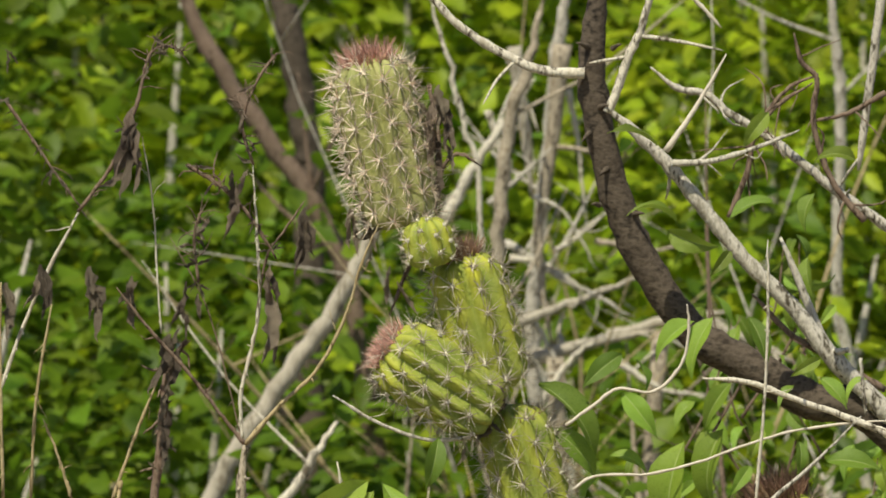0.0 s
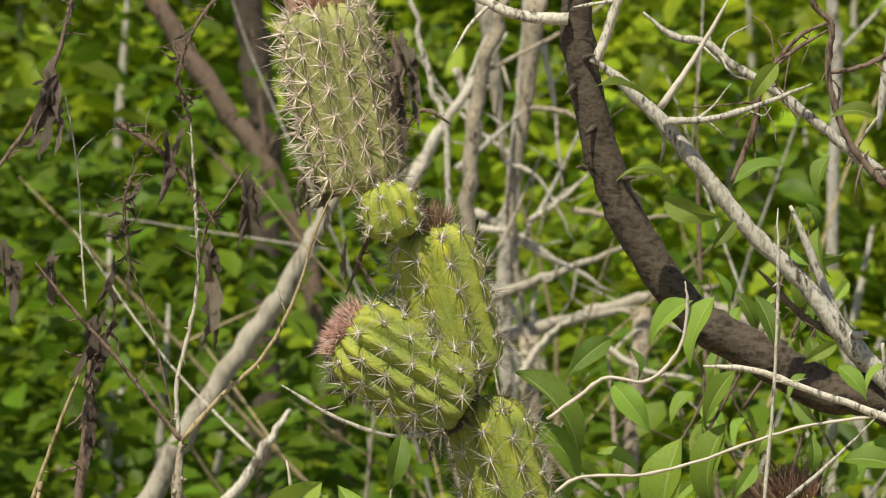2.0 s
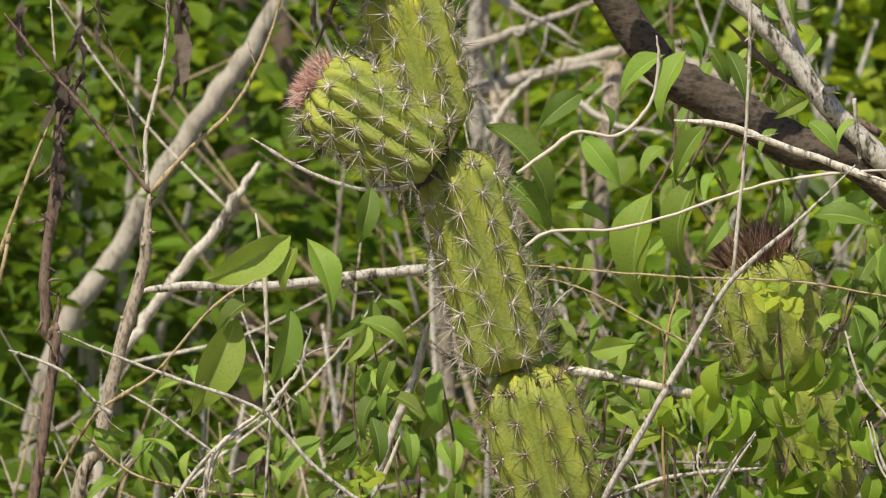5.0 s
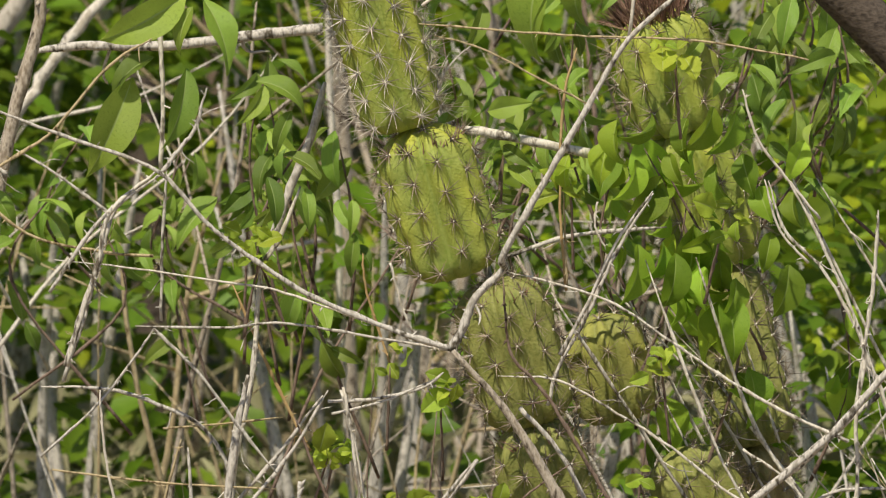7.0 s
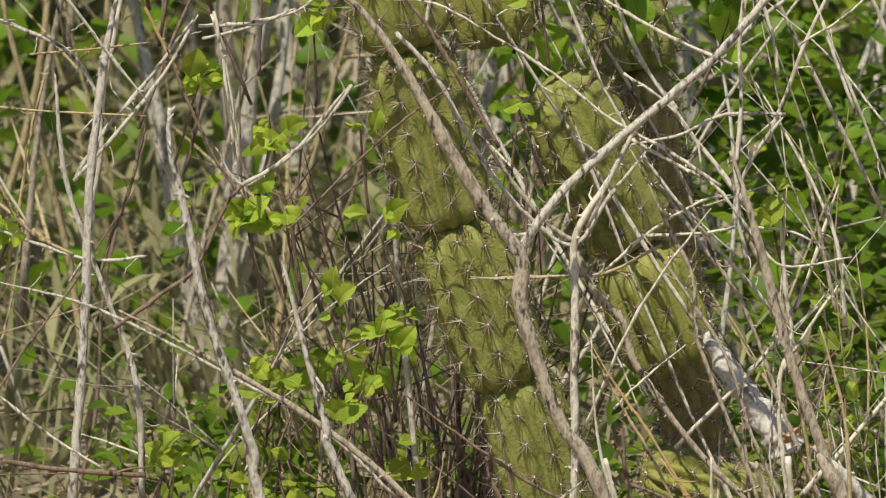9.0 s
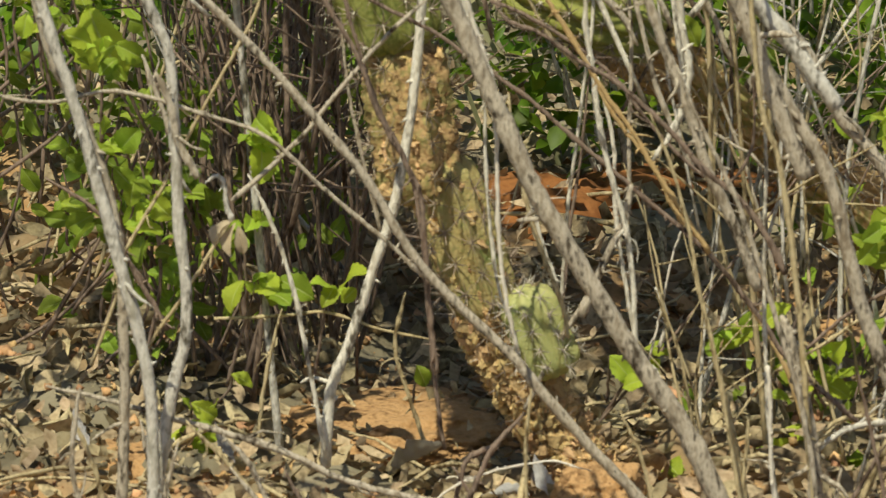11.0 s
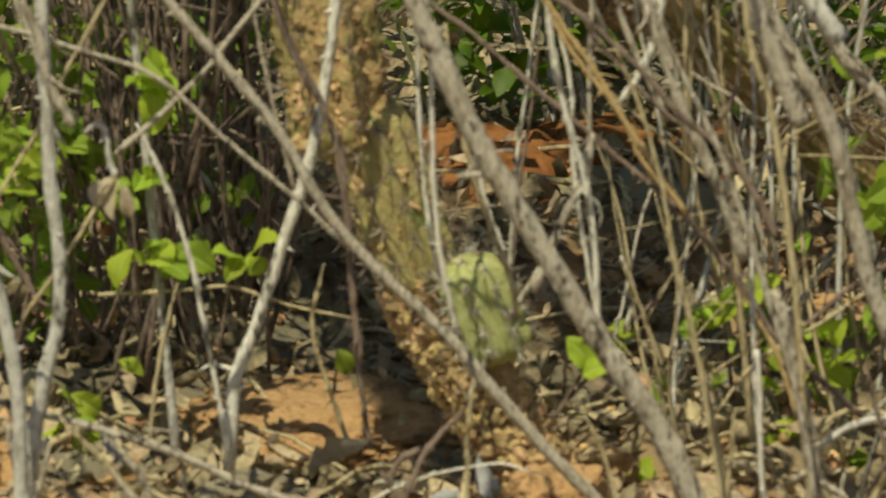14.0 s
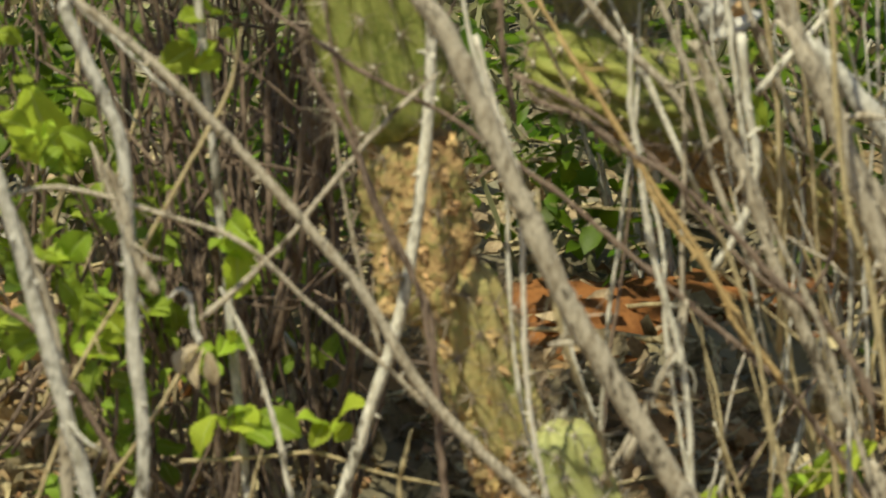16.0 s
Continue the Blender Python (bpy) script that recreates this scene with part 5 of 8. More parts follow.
stem(bush3, BARK_LOW, [(0.149, -0.040, 0.351), (0.161, -0.040, 0.332), (0.178, -0.040, 0.312), (0.188, -0.040, 0.305)], 1.8, 2.0, 1)
stem(bush3, BARK_PALE, [(0.213, -0.050, 0.352), (0.234, -0.050, 0.340), (0.250, -0.050, 0.331), (0.266, -0.050, 0.310), (0.280, -0.050, 0.295), (0.310, -0.050, 0.299)], 1.6, 1.2, 2)
stem(bush3, BARK_LOW, [(0.219, -0.030, 0.306), (0.238, -0.030, 0.280), (0.257, -0.030, 0.249), (0.268, -0.030, 0.215), (0.283, -0.030, 0.182)], 1.4, 1.7, 3)
stem(bush3, BARK_PALE, [(0.206, -0.040, 0.229), (0.219, -0.040, 0.242), (0.238, -0.040, 0.258)], 1.1, 0.8, 0)
stem(bush3, BARK_LOW, [(0.288, -0.030, 0.348), (0.296, -0.030, 0.312), (0.300, -0.030, 0.293), (0.305, -0.030, 0.270)], 1.6, 1.8, 2)
stem(bush3, BARK_PALE, [(0.306, -0.030, 0.282), (0.291, -0.030, 0.260), (0.282, -0.030, 0.244)], 1.2, 1.3, 1)
stem(bush3, BARK_LOW, [(0.236, -0.020, 0.332), (0.250, -0.020, 0.296), (0.266, -0.020, 0.268), (0.281, -0.020, 0.227), (0.293, -0.020, 0.198), (0.307, -0.020, 0.165)], 1.5, 2.0, 3)
stem(bush3, BARK_LOW, [(0.257, -0.020, 0.337), (0.266, -0.020, 0.303), (0.283, -0.020, 0.268), (0.292, -0.020, 0.232), (0.300, -0.020, 0.203)], 1.8, 2.0, 2)
stem(bush3, BARK_PALE, [(0.203, -0.020, 0.287), (0.222, -0.020, 0.304), (0.245, -0.020, 0.318), (0.259, -0.020, 0.321)], 1.3, 1.2, 2)
stem(bush3, BARK_PALE, [(0.222, -0.020, 0.303), (0.248, -0.020, 0.304), (0.259, -0.020, 0.306), (0.283, -0.020, 0.305), (0.301, -0.020, 0.297)], 1.3, 1.1, 2)
stem(bush3, BARK_LOW, [(0.143, -0.040, 0.289), (0.158, -0.040, 0.288), (0.179, -0.040, 0.289), (0.199, -0.040, 0.290), (0.202, -0.040, 0.295)], 1.0, 1.1, 1)
stem(bush3, BARK_TAN, [(0.196, -0.040, 0.256), (0.210, -0.040, 0.230), (0.221, -0.040, 0.211), (0.235, -0.040, 0.184), (0.247, -0.040, 0.170)], 1.2, 1.5, 1)
stem(bush3, BARK_TAN, [(0.118, -0.060, 0.118), (0.103, -0.060, 0.094), (0.088, -0.060, 0.071), (0.075, -0.060, 0.049)], 1.4, 1.2, 2)
stem(bush3, BARK_TAN, [(0.098, -0.175, 0.072), (0.118, -0.175, 0.050), (0.130, -0.175, 0.029), (0.138, -0.175, 0.001)], 1.8, 2.2, 2)
stem(bush3, BARK_TAN, [(0.113, 0.020, 0.058), (0.139, 0.020, 0.059), (0.156, 0.020, 0.060), (0.177, 0.020, 0.053), (0.201, 0.020, 0.048)], 1.3, 1.1, 1)
stem(bush3, BARK_TAN, [(0.185, 0.000, 0.073), (0.181, 0.000, 0.053), (0.185, 0.000, 0.036), (0.194, 0.000, 0.009)], 1.4, 1.7, 1)
stem(bush3, BARK_BROWN, [(0.049, 0.000, 0.119), (0.070, 0.000, 0.104), (0.083, 0.000, 0.081), (0.095, 0.000, 0.059)], 1.6, 2.0, 3)
stem(bush3, BARK_LOW, [(0.272, -0.192, 0.206), (0.282, -0.192, 0.182), (0.292, -0.192, 0.161), (0.300, -0.192, 0.140), (0.311, -0.192, 0.105), (0.318, -0.192, 0.081), (0.324, -0.192, 0.047)] + [(0.323, -0.192, 0.027), (0.328, -0.192, 0.001)], 1.6, 2.2, 3)
stem(bush3, BARK_TAN, [(0.278, -0.020, 0.078), (0.288, -0.020, 0.052), (0.293, -0.020, 0.026), (0.301, -0.020, -0.003)], 1.2, 1.5, 1)
stem(bush3, BARK_PALE, [(0.256, -0.020, 0.161), (0.262, -0.020, 0.135), (0.263, -0.020, 0.108), (0.268, -0.020, 0.074), (0.273, -0.020, 0.048)], 1.5, 1.5, 2)
stem(bush3, BARK_TAN, [(0.263, -0.191, 0.188), (0.270, -0.191, 0.171), (0.277, -0.191, 0.147), (0.281, -0.191, 0.124), (0.288, -0.191, 0.095), (0.296, -0.191, 0.049)] + [(0.301, -0.191, 0.018), (0.303, -0.191, 0.001)], 1.2, 1.6, 2)
stem(bush3, BARK_BROWN, [(0.254, 0.000, 0.158), (0.251, 0.000, 0.125), (0.247, 0.000, 0.097), (0.245, 0.000, 0.071), (0.242, 0.000, 0.040)], 1.0, 1.2, 2)
stem(bush3, CREAM, [(0.294, 0.000, 0.104), (0.287, 0.000, 0.089), (0.282, 0.000, 0.065), (0.277, 0.000, 0.043)], 0.9, 0.9, 0)
stem(bush3, BARK_LOW, [(0.299, -0.030, 0.141), (0.311, -0.030, 0.134), (0.322, -0.030, 0.126), (0.340, -0.030, 0.128), (0.356, -0.030, 0.117)], 1.2, 0.9, 4)
stem(bush3, BARK_TAN, [(0.356, -0.020, 0.066), (0.340, -0.020, 0.055), (0.322, -0.020, 0.044), (0.309, -0.020, 0.027)], 1.4, 1.2, 1)
stem(bush3, BARK_TAN, [(0.300, -0.184, 0.073), (0.298, -0.184, 0.042), (0.295, -0.184, 0.001)], 1.3, 1.6, 1)
stem(bush3, BARK_BROWN, [(0.354, -0.186, 0.062), (0.350, -0.186, 0.031), (0.344, -0.186, 0.001)], 1.3, 1.6, 2)
stem(bush3, BARK_TAN, [(0.370, -0.186, 0.071), (0.352, -0.186, 0.052), (0.344, -0.186, 0.029), (0.335, -0.186, 0.001)], 1.3, 1.7, 1)
stem(bush3, BARK_BROWN, [(0.350, -0.185, 0.064), (0.338, -0.185, 0.043), (0.326, -0.185, 0.020), (0.322, -0.185, 0.001)], 1.4, 1.7, 2)
stem(bush3, BARK_TAN, [(0.365, -0.187, 0.100), (0.362, -0.187, 0.063), (0.366, -0.187, 0.029), (0.365, -0.187, 0.001)], 1.5, 2.0, 2)
stem(bush3, BARK_BROWN, [(0.339, -0.187, 0.090), (0.346, -0.187, 0.059), (0.352, -0.187, 0.029), (0.357, -0.187, 0.001)], 1.2, 1.6, 2)
stem(bush3, BARK_LOW, [(0.370, -0.186, 0.054), (0.356, -0.186, 0.037), (0.344, -0.186, 0.014), (0.340, -0.186, 0.001)], 1.2, 1.5, 1)
stem(bush3, BARK_PALE, [(0.257, 0.020, 0.205), (0.256, 0.020, 0.169), (0.248, 0.020, 0.104), (0.245, 0.020, 0.059)], 1.2, 1.4, 1)
stem(bush3, BARK_LOW, [(0.297, -0.010, 0.165), (0.312, -0.010, 0.125), (0.321, -0.010, 0.094), (0.326, -0.010, 0.074)], 1.2, 1.4, 3)
stem(bush3, BARK_LOW, [(0.160, 0.000, 0.180), (0.164, 0.000, 0.148), (0.169, 0.000, 0.124), (0.176, 0.000, 0.095)], 1.2, 1.4, 1)
stem(bush3, BARK_PALE, [(0.280, 0.000, 0.074), (0.284, 0.000, 0.062), (0.281, 0.000, 0.048)], 1.6, 1.5, 1)
stem(bush3, BARK_BROWN, [(0.214, 0.030, 0.204), (0.215, 0.030, 0.186), (0.219, 0.030, 0.164)], 2.0, 1.8, 0)
stem(bush3, BARK_TAN, [(0.254, -0.182, 0.076), (0.263, -0.182, 0.054), (0.267, -0.182, 0.029), (0.266, -0.182, 0.001)], 1.2, 1.4, 1)
stem(bush3, BARK_TAN, [(0.138, 0.000, 0.067), (0.132, 0.000, 0.041), (0.129, 0.000, 0.014)], 1.2, 1.4, 1)
stem(bush3, BARK_BROWN, [(0.196, -0.137, 0.043), (0.208, -0.137, 0.025), (0.222, -0.137, 0.012), (0.237, -0.137, 0.001)], 1.2, 1.4, 2)
stem(bush3, BARK_TAN, [(0.056, -0.171, 0.075), (0.065, -0.171, 0.054), (0.069, -0.171, 0.029), (0.063, -0.171, 0.001)], 1.6, 1.9, 2)
stem(bush3, BARK_LOW, [(0.060, -0.180, 0.086), (0.057, -0.180, 0.057), (0.062, -0.180, 0.031), (0.059, -0.180, 0.001)], 1.8, 2.2, 3)
stem(bush3, BARK_LOW, [(0.095, -0.180, 0.065), (0.090, -0.180, 0.040), (0.091, -0.180, 0.000)], 1.5, 1.8, 3)
stem(bush3, BARK_BROWN, [(0.051, -0.180, 0.044), (0.063, -0.180, 0.025), (0.073, -0.180, 0.001)], 1.4, 1.7, 2)
stem(bush3, BARK_LOW, [(0.114, -0.180, 0.056), (0.132, -0.180, 0.030), (0.144, -0.180, -0.001)], 1.5, 1.9, 3)
stem(bush3, BARK_BROWN, [(0.102, -0.180, 0.039), (0.118, -0.180, 0.022), (0.136, -0.180, -0.000)], 1.2, 1.5, 3)
stem(bush3, BARK_LOW, [(0.082, -0.170, 0.071), (0.086, -0.170, 0.041), (0.083, -0.170, -0.000)], 1.5, 1.8, 2)
stem(bush3, BARK_BROWN, [(0.372, -0.170, 0.039), (0.358, -0.170, 0.022), (0.352, -0.170, -0.005)], 1.5, 1.9, 2)
stem(bush3, BARK_LOW, [(0.335, -0.170, 0.050), (0.332, -0.170, 0.024), (0.334, -0.170, -0.005)], 1.6, 2.0, 3)
stem(bush3, BARK_BROWN, [(0.133, -0.170, 0.053), (0.143, -0.170, 0.036), (0.165, -0.170, 0.021), (0.177, -0.170, 0.001)], 1.2, 1.4, 2)
stem(bush3, BARK_LOW, [(0.287, -0.17, 0.238), (0.298, -0.17, 0.219), (0.307, -0.17, 0.194), (0.314, -0.17, 0.175), (0.321, -0.17, 0.159)], 4.4, 4.8, 4)
stem(bush3, BARK_GREY, [(0.291, -0.16, 0.234), (0.304, -0.16, 0.22), (0.319, -0.16, 0.201), (0.333, -0.16, 0.182)], 4.2, 4.4, 3)
stem(bush3, BARK_LOW, [(0.262, -0.14, 0.228), (0.268, -0.14, 0.211), (0.276, -0.14, 0.189), (0.283, -0.14, 0.17), (0.288, -0.14, 0.154), (0.298, -0.14, 0.133), (0.307, -0.14, 0.109)], 2.6, 3.0, 3)
stem(bush3, BARK_PALE, [(0.279, -0.1, 0.221), (0.281, -0.1, 0.2), (0.284, -0.1, 0.181), (0.28, -0.1, 0.163), (0.271, -0.1, 0.148)], 2.8, 2.2, 1)
stem(bush3, STRAW, [(0.221, -0.15, 0.232), (0.234, -0.15, 0.212), (0.247, -0.15, 0.19), (0.26, -0.15, 0.171), (0.268, -0.15, 0.157), (0.277, -0.15, 0.143), (0.288, -0.15, 0.126)], 1.6, 1.9, 2)
stem(bush3, BARK_BROWN, [(0.209, -0.17, 0.223), (0.214, -0.17, 0.217), (0.226, -0.17, 0.212), (0.241, -0.17, 0.201), (0.25, -0.17, 0.196), (0.262, -0.17, 0.186), (0.274, -0.17, 0.174), (0.284, -0.17, 0.162), (0.297, -0.17, 0.151), (0.307, -0.17, 0.137), (0.314, -0.17, 0.123)], 1.4, 2.4, 5)
stem(bush3, BARK_LOW, [(0.262, -0.12, 0.144), (0.258, -0.12, 0.128), (0.251, -0.12, 0.113), (0.244, -0.12, 0.094)], 2.2, 2.8, 2)
stem(bush3, BARK_PALE, [(0.244, -0.13, 0.228), (0.244, -0.13, 0.207), (0.247, -0.13, 0.188), (0.249, -0.13, 0.171), (0.253, -0.13, 0.152), (0.259, -0.13, 0.131), (0.262, -0.13, 0.107), (0.263, -0.13, 0.084)], 1.8, 2.2, 2)
stem(bush3, CREAM, [(0.196, -0.17, 0.237), (0.201, -0.17, 0.217), (0.206, -0.17, 0.203), (0.209, -0.17, 0.19), (0.21, -0.17, 0.162), (0.211, -0.17, 0.135), (0.214, -0.17, 0.111), (0.218, -0.17, 0.095)], 1.8, 1.4, 0)
stem(bush3, BARK_TAN, [(0.215, -0.15, 0.186), (0.218, -0.15, 0.161), (0.222, -0.15, 0.144), (0.228, -0.15, 0.125), (0.235, -0.15, 0.107), (0.237, -0.15, 0.095)], 1.6, 1.6, 2)
stem(bush3, BARK_BROWN, [(0.146, -0.14, 0.231), (0.149, -0.14, 0.219), (0.161, -0.14, 0.198), (0.169, -0.14, 0.176), (0.18, -0.14, 0.155), (0.184, -0.14, 0.145), (0.186, -0.14, 0.121), (0.188, -0.14, 0.096), (0.19, -0.14, 0.079)], 1.6, 2.0, 3)
stem(bush3, BARK_LOW, [(0.088, -0.17, 0.199), (0.093, -0.17, 0.188), (0.096, -0.17, 0.174), (0.103, -0.17, 0.161)], 2.8, 2.8, 2)
stem(bush3, BARK_LOW, [(0.312, -0.18, 0.11), (0.316, -0.18, 0.097), (0.323, -0.18, 0.065), (0.325, -0.18, 0.044), (0.327, -0.18, 0.011)], 3.0, 4.0, 3)
stem(bush3, BARK_LOW, [(0.35, -0.18, 0.109), (0.354, -0.18, 0.097), (0.36, -0.18, 0.054), (0.362, -0.18, 0.031), (0.363, -0.18, 0.006)], 3.0, 4.0, 3)
stem(bush3, BARK_GREY, [(0.326, -0.16, 0.053), (0.333, -0.16, 0.059), (0.341, -0.16, 0.063), (0.354, -0.16, 0.064), (0.364, -0.16, 0.058), (0.375, -0.16, 0.056)], 1.9, 2.4, 2)
stem(bush3, BARK_TAN, [(0.356, -0.18, 0.075), (0.348, -0.18, 0.056), (0.341, -0.18, 0.039), (0.334, -0.18, 0.021), (0.329, -0.18, 0.006)], 2.2, 2.8, 2)
stem(bush3, CREAM, [(0.307, -0.182, 0.092), (0.308, -0.182, 0.074), (0.309, -0.182, 0.049), (0.313, -0.182, 0.028), (0.317, -0.182, 0.007)], 1.6, 1.5, 0)
stem(bush3, BARK_TAN, [(0.288, -0.16, 0.095), (0.293, -0.16, 0.076), (0.298, -0.16, 0.055), (0.301, -0.16, 0.039), (0.307, -0.16, 0.018)], 1.7, 1.9, 2)
stem(bush3, CREAM, [(0.302, -0.18, 0.04), (0.305, -0.18, 0.024), (0.304, -0.18, 0.007)], 2.0, 2.4, 0)
stem(bush3, BARK_LOW, [(0.111, -0.18, 0.068), (0.12, -0.18, 0.058), (0.127, -0.18, 0.043), (0.132, -0.18, 0.029), (0.138, -0.18, 0.01)], 1.6, 2.2, 4)
pod = thing("seed_pod", (0.116, -0.1, 0.125), "pale tan split seed pod hanging from a thin twig", "seed pod")
limb(pod, "stalk", [(0.107, -0.1, 0.141), (0.111, -0.1, 0.144), (0.114, -0.1, 0.141), (0.115, -0.1, 0.132), (0.117, -0.1, 0.127)], 0.0007, 0.0011, BARK_GREY, rng, 7, 1, 0.006)
for a, b, w in (((0.117, -0.1, 0.127), (0.11, -0.104, 0.118), 1.3), ((0.118, -0.1, 0.126), (0.116, -0.105, 0.114), 1.1), ((0.119, -0.1, 0.125), (0.121, -0.1, 0.114), 1.2)):
    leaf_at(POD_MESHES, a, b, pod, rng, "husk", roll=0.3, thick=w)
bs = Shape()
tube(bs, [(0.250, 0.015, 0.251), (0.261, 0.015, 0.233), (0.272, 0.015, 0.218), (0.281, 0.015, 0.207), (0.287, 0.015, 0.197)], 0.004, 0.0085, 14, 8, rng, 0.0022, 0.07)
part("broken_branch", bs, STONE, bush3, "flaking white broken branch end")
cut = [(0.287, -0.002, 0.209), (0.289, -0.002, 0.206)]
bs = Shape()
tube(bs, cut, 0.0048, 0.0042, 10, 2, rng, 0.0, 0.1)
part("cut_face", bs, WOOD_CUT, bush3, "tan cut wood face")

# ---- broad-leaved vine ----
rng = random.Random(51)
vine = thing("leafy_vine", (0.1, 0.04, 0), "twining plant with long pointed glossy green leaves", "vine")
limb(vine, "stem", [(0.066, -0.030, 0.579), (0.077, -0.030, 0.586), (0.105, -0.030, 0.587), (0.130, -0.030, 0.593), (0.155, -0.030, 0.602), (0.180, -0.030, 0.609), (0.211, -0.030, 0.613), (0.241, -0.030, 0.614)], 0.0008, 0.0006, CREAM, rng, 6)
limb(vine, "stem", [(0.062, -0.030, 0.612), (0.077, -0.030, 0.623), (0.089, -0.030, 0.631), (0.105, -0.030, 0.629), (0.117, -0.030, 0.637), (0.124, -0.030, 0.651), (0.125, -0.030, 0.666), (0.124, -0.030, 0.674)], 0.0009, 0.0007, CREAM, rng, 6)
limb(vine, "stem", [(0.132, -0.030, 0.636), (0.155, -0.030, 0.634), (0.180, -0.030, 0.625), (0.213, -0.030, 0.613), (0.241, -0.030, 0.600)], 0.0012, 0.002, BARK_PALE, rng, 6, 2)
limb(vine, "stem", [(-0.055, 0.000, 0.590), (-0.051, -0.000, 0.561), (-0.050, 0.000, 0.530), (-0.051, 0.000, 0.501)], 0.001, 0.001, BARK_PALE, rng, 6, 2)
limb(vine, "stem", [(0.081, 0.030, 0.515), (0.107, 0.030, 0.511), (0.143, 0.030, 0.503)], 0.0022, 0.0022, BARK_PALE, rng, 7)
limb(vine, "stem", [(0.023, 0.030, 0.536), (0.017, 0.030, 0.512), (0.006, 0.030, 0.484), (-0.001, 0.030, 0.463)], 0.0019, 0.0022, BARK_GREY, rng, 7)
limb(vine, "stem", [(-0.116, 0.200, 0.526), (-0.089, 0.200, 0.529), (-0.049, 0.200, 0.529), (-0.009, 0.200, 0.534), (0.023, 0.200, 0.537)], 0.002, 0.0027, BARK_GREY, rng, 7, 2)
limb(vine, "stem", [(-0.057, -0.020, 0.627), (-0.034, -0.020, 0.613), (-0.009, -0.020, 0.604), (0.014, -0.020, 0.605)], 0.0009, 0.0011, BARK_GREY, rng, 6, 2)
limb(vine, "stem", [(0.078, 0.010, 0.549), (0.073, 0.010, 0.533), (0.068, 0.010, 0.518), (0.093, 0.010, 0.482)] + [(0.12, 0.02, 0.2), (0.14, 0.03, -0.02)], 0.0012, 0.0016, BARK_GREY, rng, 6, 2)
for rows in ([(-0.039, -0.03, 0.584), (-0.081, -0.042, 0.559), (-0.032, -0.03, 0.583), (-0.016, -0.042, 0.55), (-0.036, -0.03, 0.579), (-0.046, -0.042, 0.559), (-0.053, -0.03, 0.556), (-0.081, -0.042, 0.542), (-0.063, -0.03, 0.547), (-0.083, -0.042, 0.499), (-0.039, -0.03, 0.551), (-0.046, -0.042, 0.513), (-0.008, -0.03, 0.545), (0.021, -0.042, 0.539), (0.008, -0.03, 0.532), (-0.003, -0.042, 0.511), (0.004, -0.03, 0.512), (0.023, -0.042, 0.506), (-0.025, -0.03, 0.493), (-0.047, -0.042, 0.473), (-0.003, -0.03, 0.502), (0.004, -0.042, 0.479), (0.014, -0.03, 0.497), (0.017, -0.042, 0.479), (-0.003, -0.03, 0.606), (-0.008, -0.042, 0.578), (-0.127, -0.03, 0.497), (-0.112, -0.042, 0.479)],
             [(0.049, 0.01, 0.629), (0.092, -0.002, 0.592), (0.055, 0.01, 0.606), (0.088, -0.002, 0.58), (0.092, 0.01, 0.624), (0.111, -0.002, 0.602), (0.092, 0.01, 0.644), (0.07, -0.002, 0.629), (0.099, 0.01, 0.641), (0.107, -0.002, 0.627), (0.148, 0.01, 0.629), (0.129, -0.002, 0.606), (0.124, 0.01, 0.599), (0.107, -0.002, 0.543), (0.144, 0.01, 0.605), (0.124, -0.002, 0.558), (0.139, 0.01, 0.663), (0.122, -0.002, 0.633), (0.129, 0.01, 0.661), (0.103, -0.002, 0.646), (0.157, 0.01, 0.663), (0.169, -0.002, 0.638), (0.194, 0.01, 0.641), (0.178, -0.002, 0.634), (0.194, 0.01, 0.631), (0.209, -0.002, 0.618), (0.197, 0.01, 0.588), (0.227, -0.002, 0.588)],
             [(0.184, 0.035, 0.595), (0.186, 0.023, 0.578), (0.235, 0.035, 0.575), (0.229, 0.023, 0.55), (0.226, 0.035, 0.567), (0.216, 0.023, 0.553), (0.081, 0.035, 0.578), (0.064, 0.023, 0.563), (0.086, 0.035, 0.588), (0.109, 0.023, 0.587), (0.095, 0.035, 0.571), (0.089, 0.023, 0.549), (0.124, 0.035, 0.53), (0.109, 0.023, 0.525), (0.097, 0.035, 0.522), (0.118, 0.023, 0.528), (0.088, 0.035, 0.529), (0.078, 0.023, 0.518), (0.093, 0.035, 0.516), (0.086, 0.023, 0.502), (0.101, 0.035, 0.515), (0.114, 0.023, 0.514), (0.106, 0.035, 0.497), (0.121, 0.023, 0.486), (0.099, 0.035, 0.501), (0.095, 0.023, 0.473), (0.104, 0.035, 0.506), (0.117, 0.023, 0.498)],
             [(0.212, 0.07, 0.534), (0.199, 0.058, 0.526), (0.218, 0.07, 0.538), (0.232, 0.058, 0.528), (0.183, 0.07, 0.62), (0.172, 0.058, 0.611), (0.221, 0.07, 0.623), (0.205, 0.058, 0.619), (0.144, 0.07, 0.536), (0.131, 0.058, 0.528), (0.072, 0.07, 0.539), (0.059, 0.058, 0.515), (0.131, 0.07, 0.57), (0.12, 0.058, 0.562), (0.1, 0.07, 0.583), (0.093, 0.058, 0.572), (0.167, 0.07, 0.597), (0.158, 0.058, 0.582), (0.227, 0.07, 0.502), (0.238, 0.058, 0.494), (0.196, 0.07, 0.55), (0.185, 0.058, 0.538), (0.131, 0.07, 0.612), (0.118, 0.058, 0.601), (0.16, 0.07, 0.578), (0.149, 0.058, 0.564), (0.214, 0.07, 0.589), (0.206, 0.058, 0.572)]):
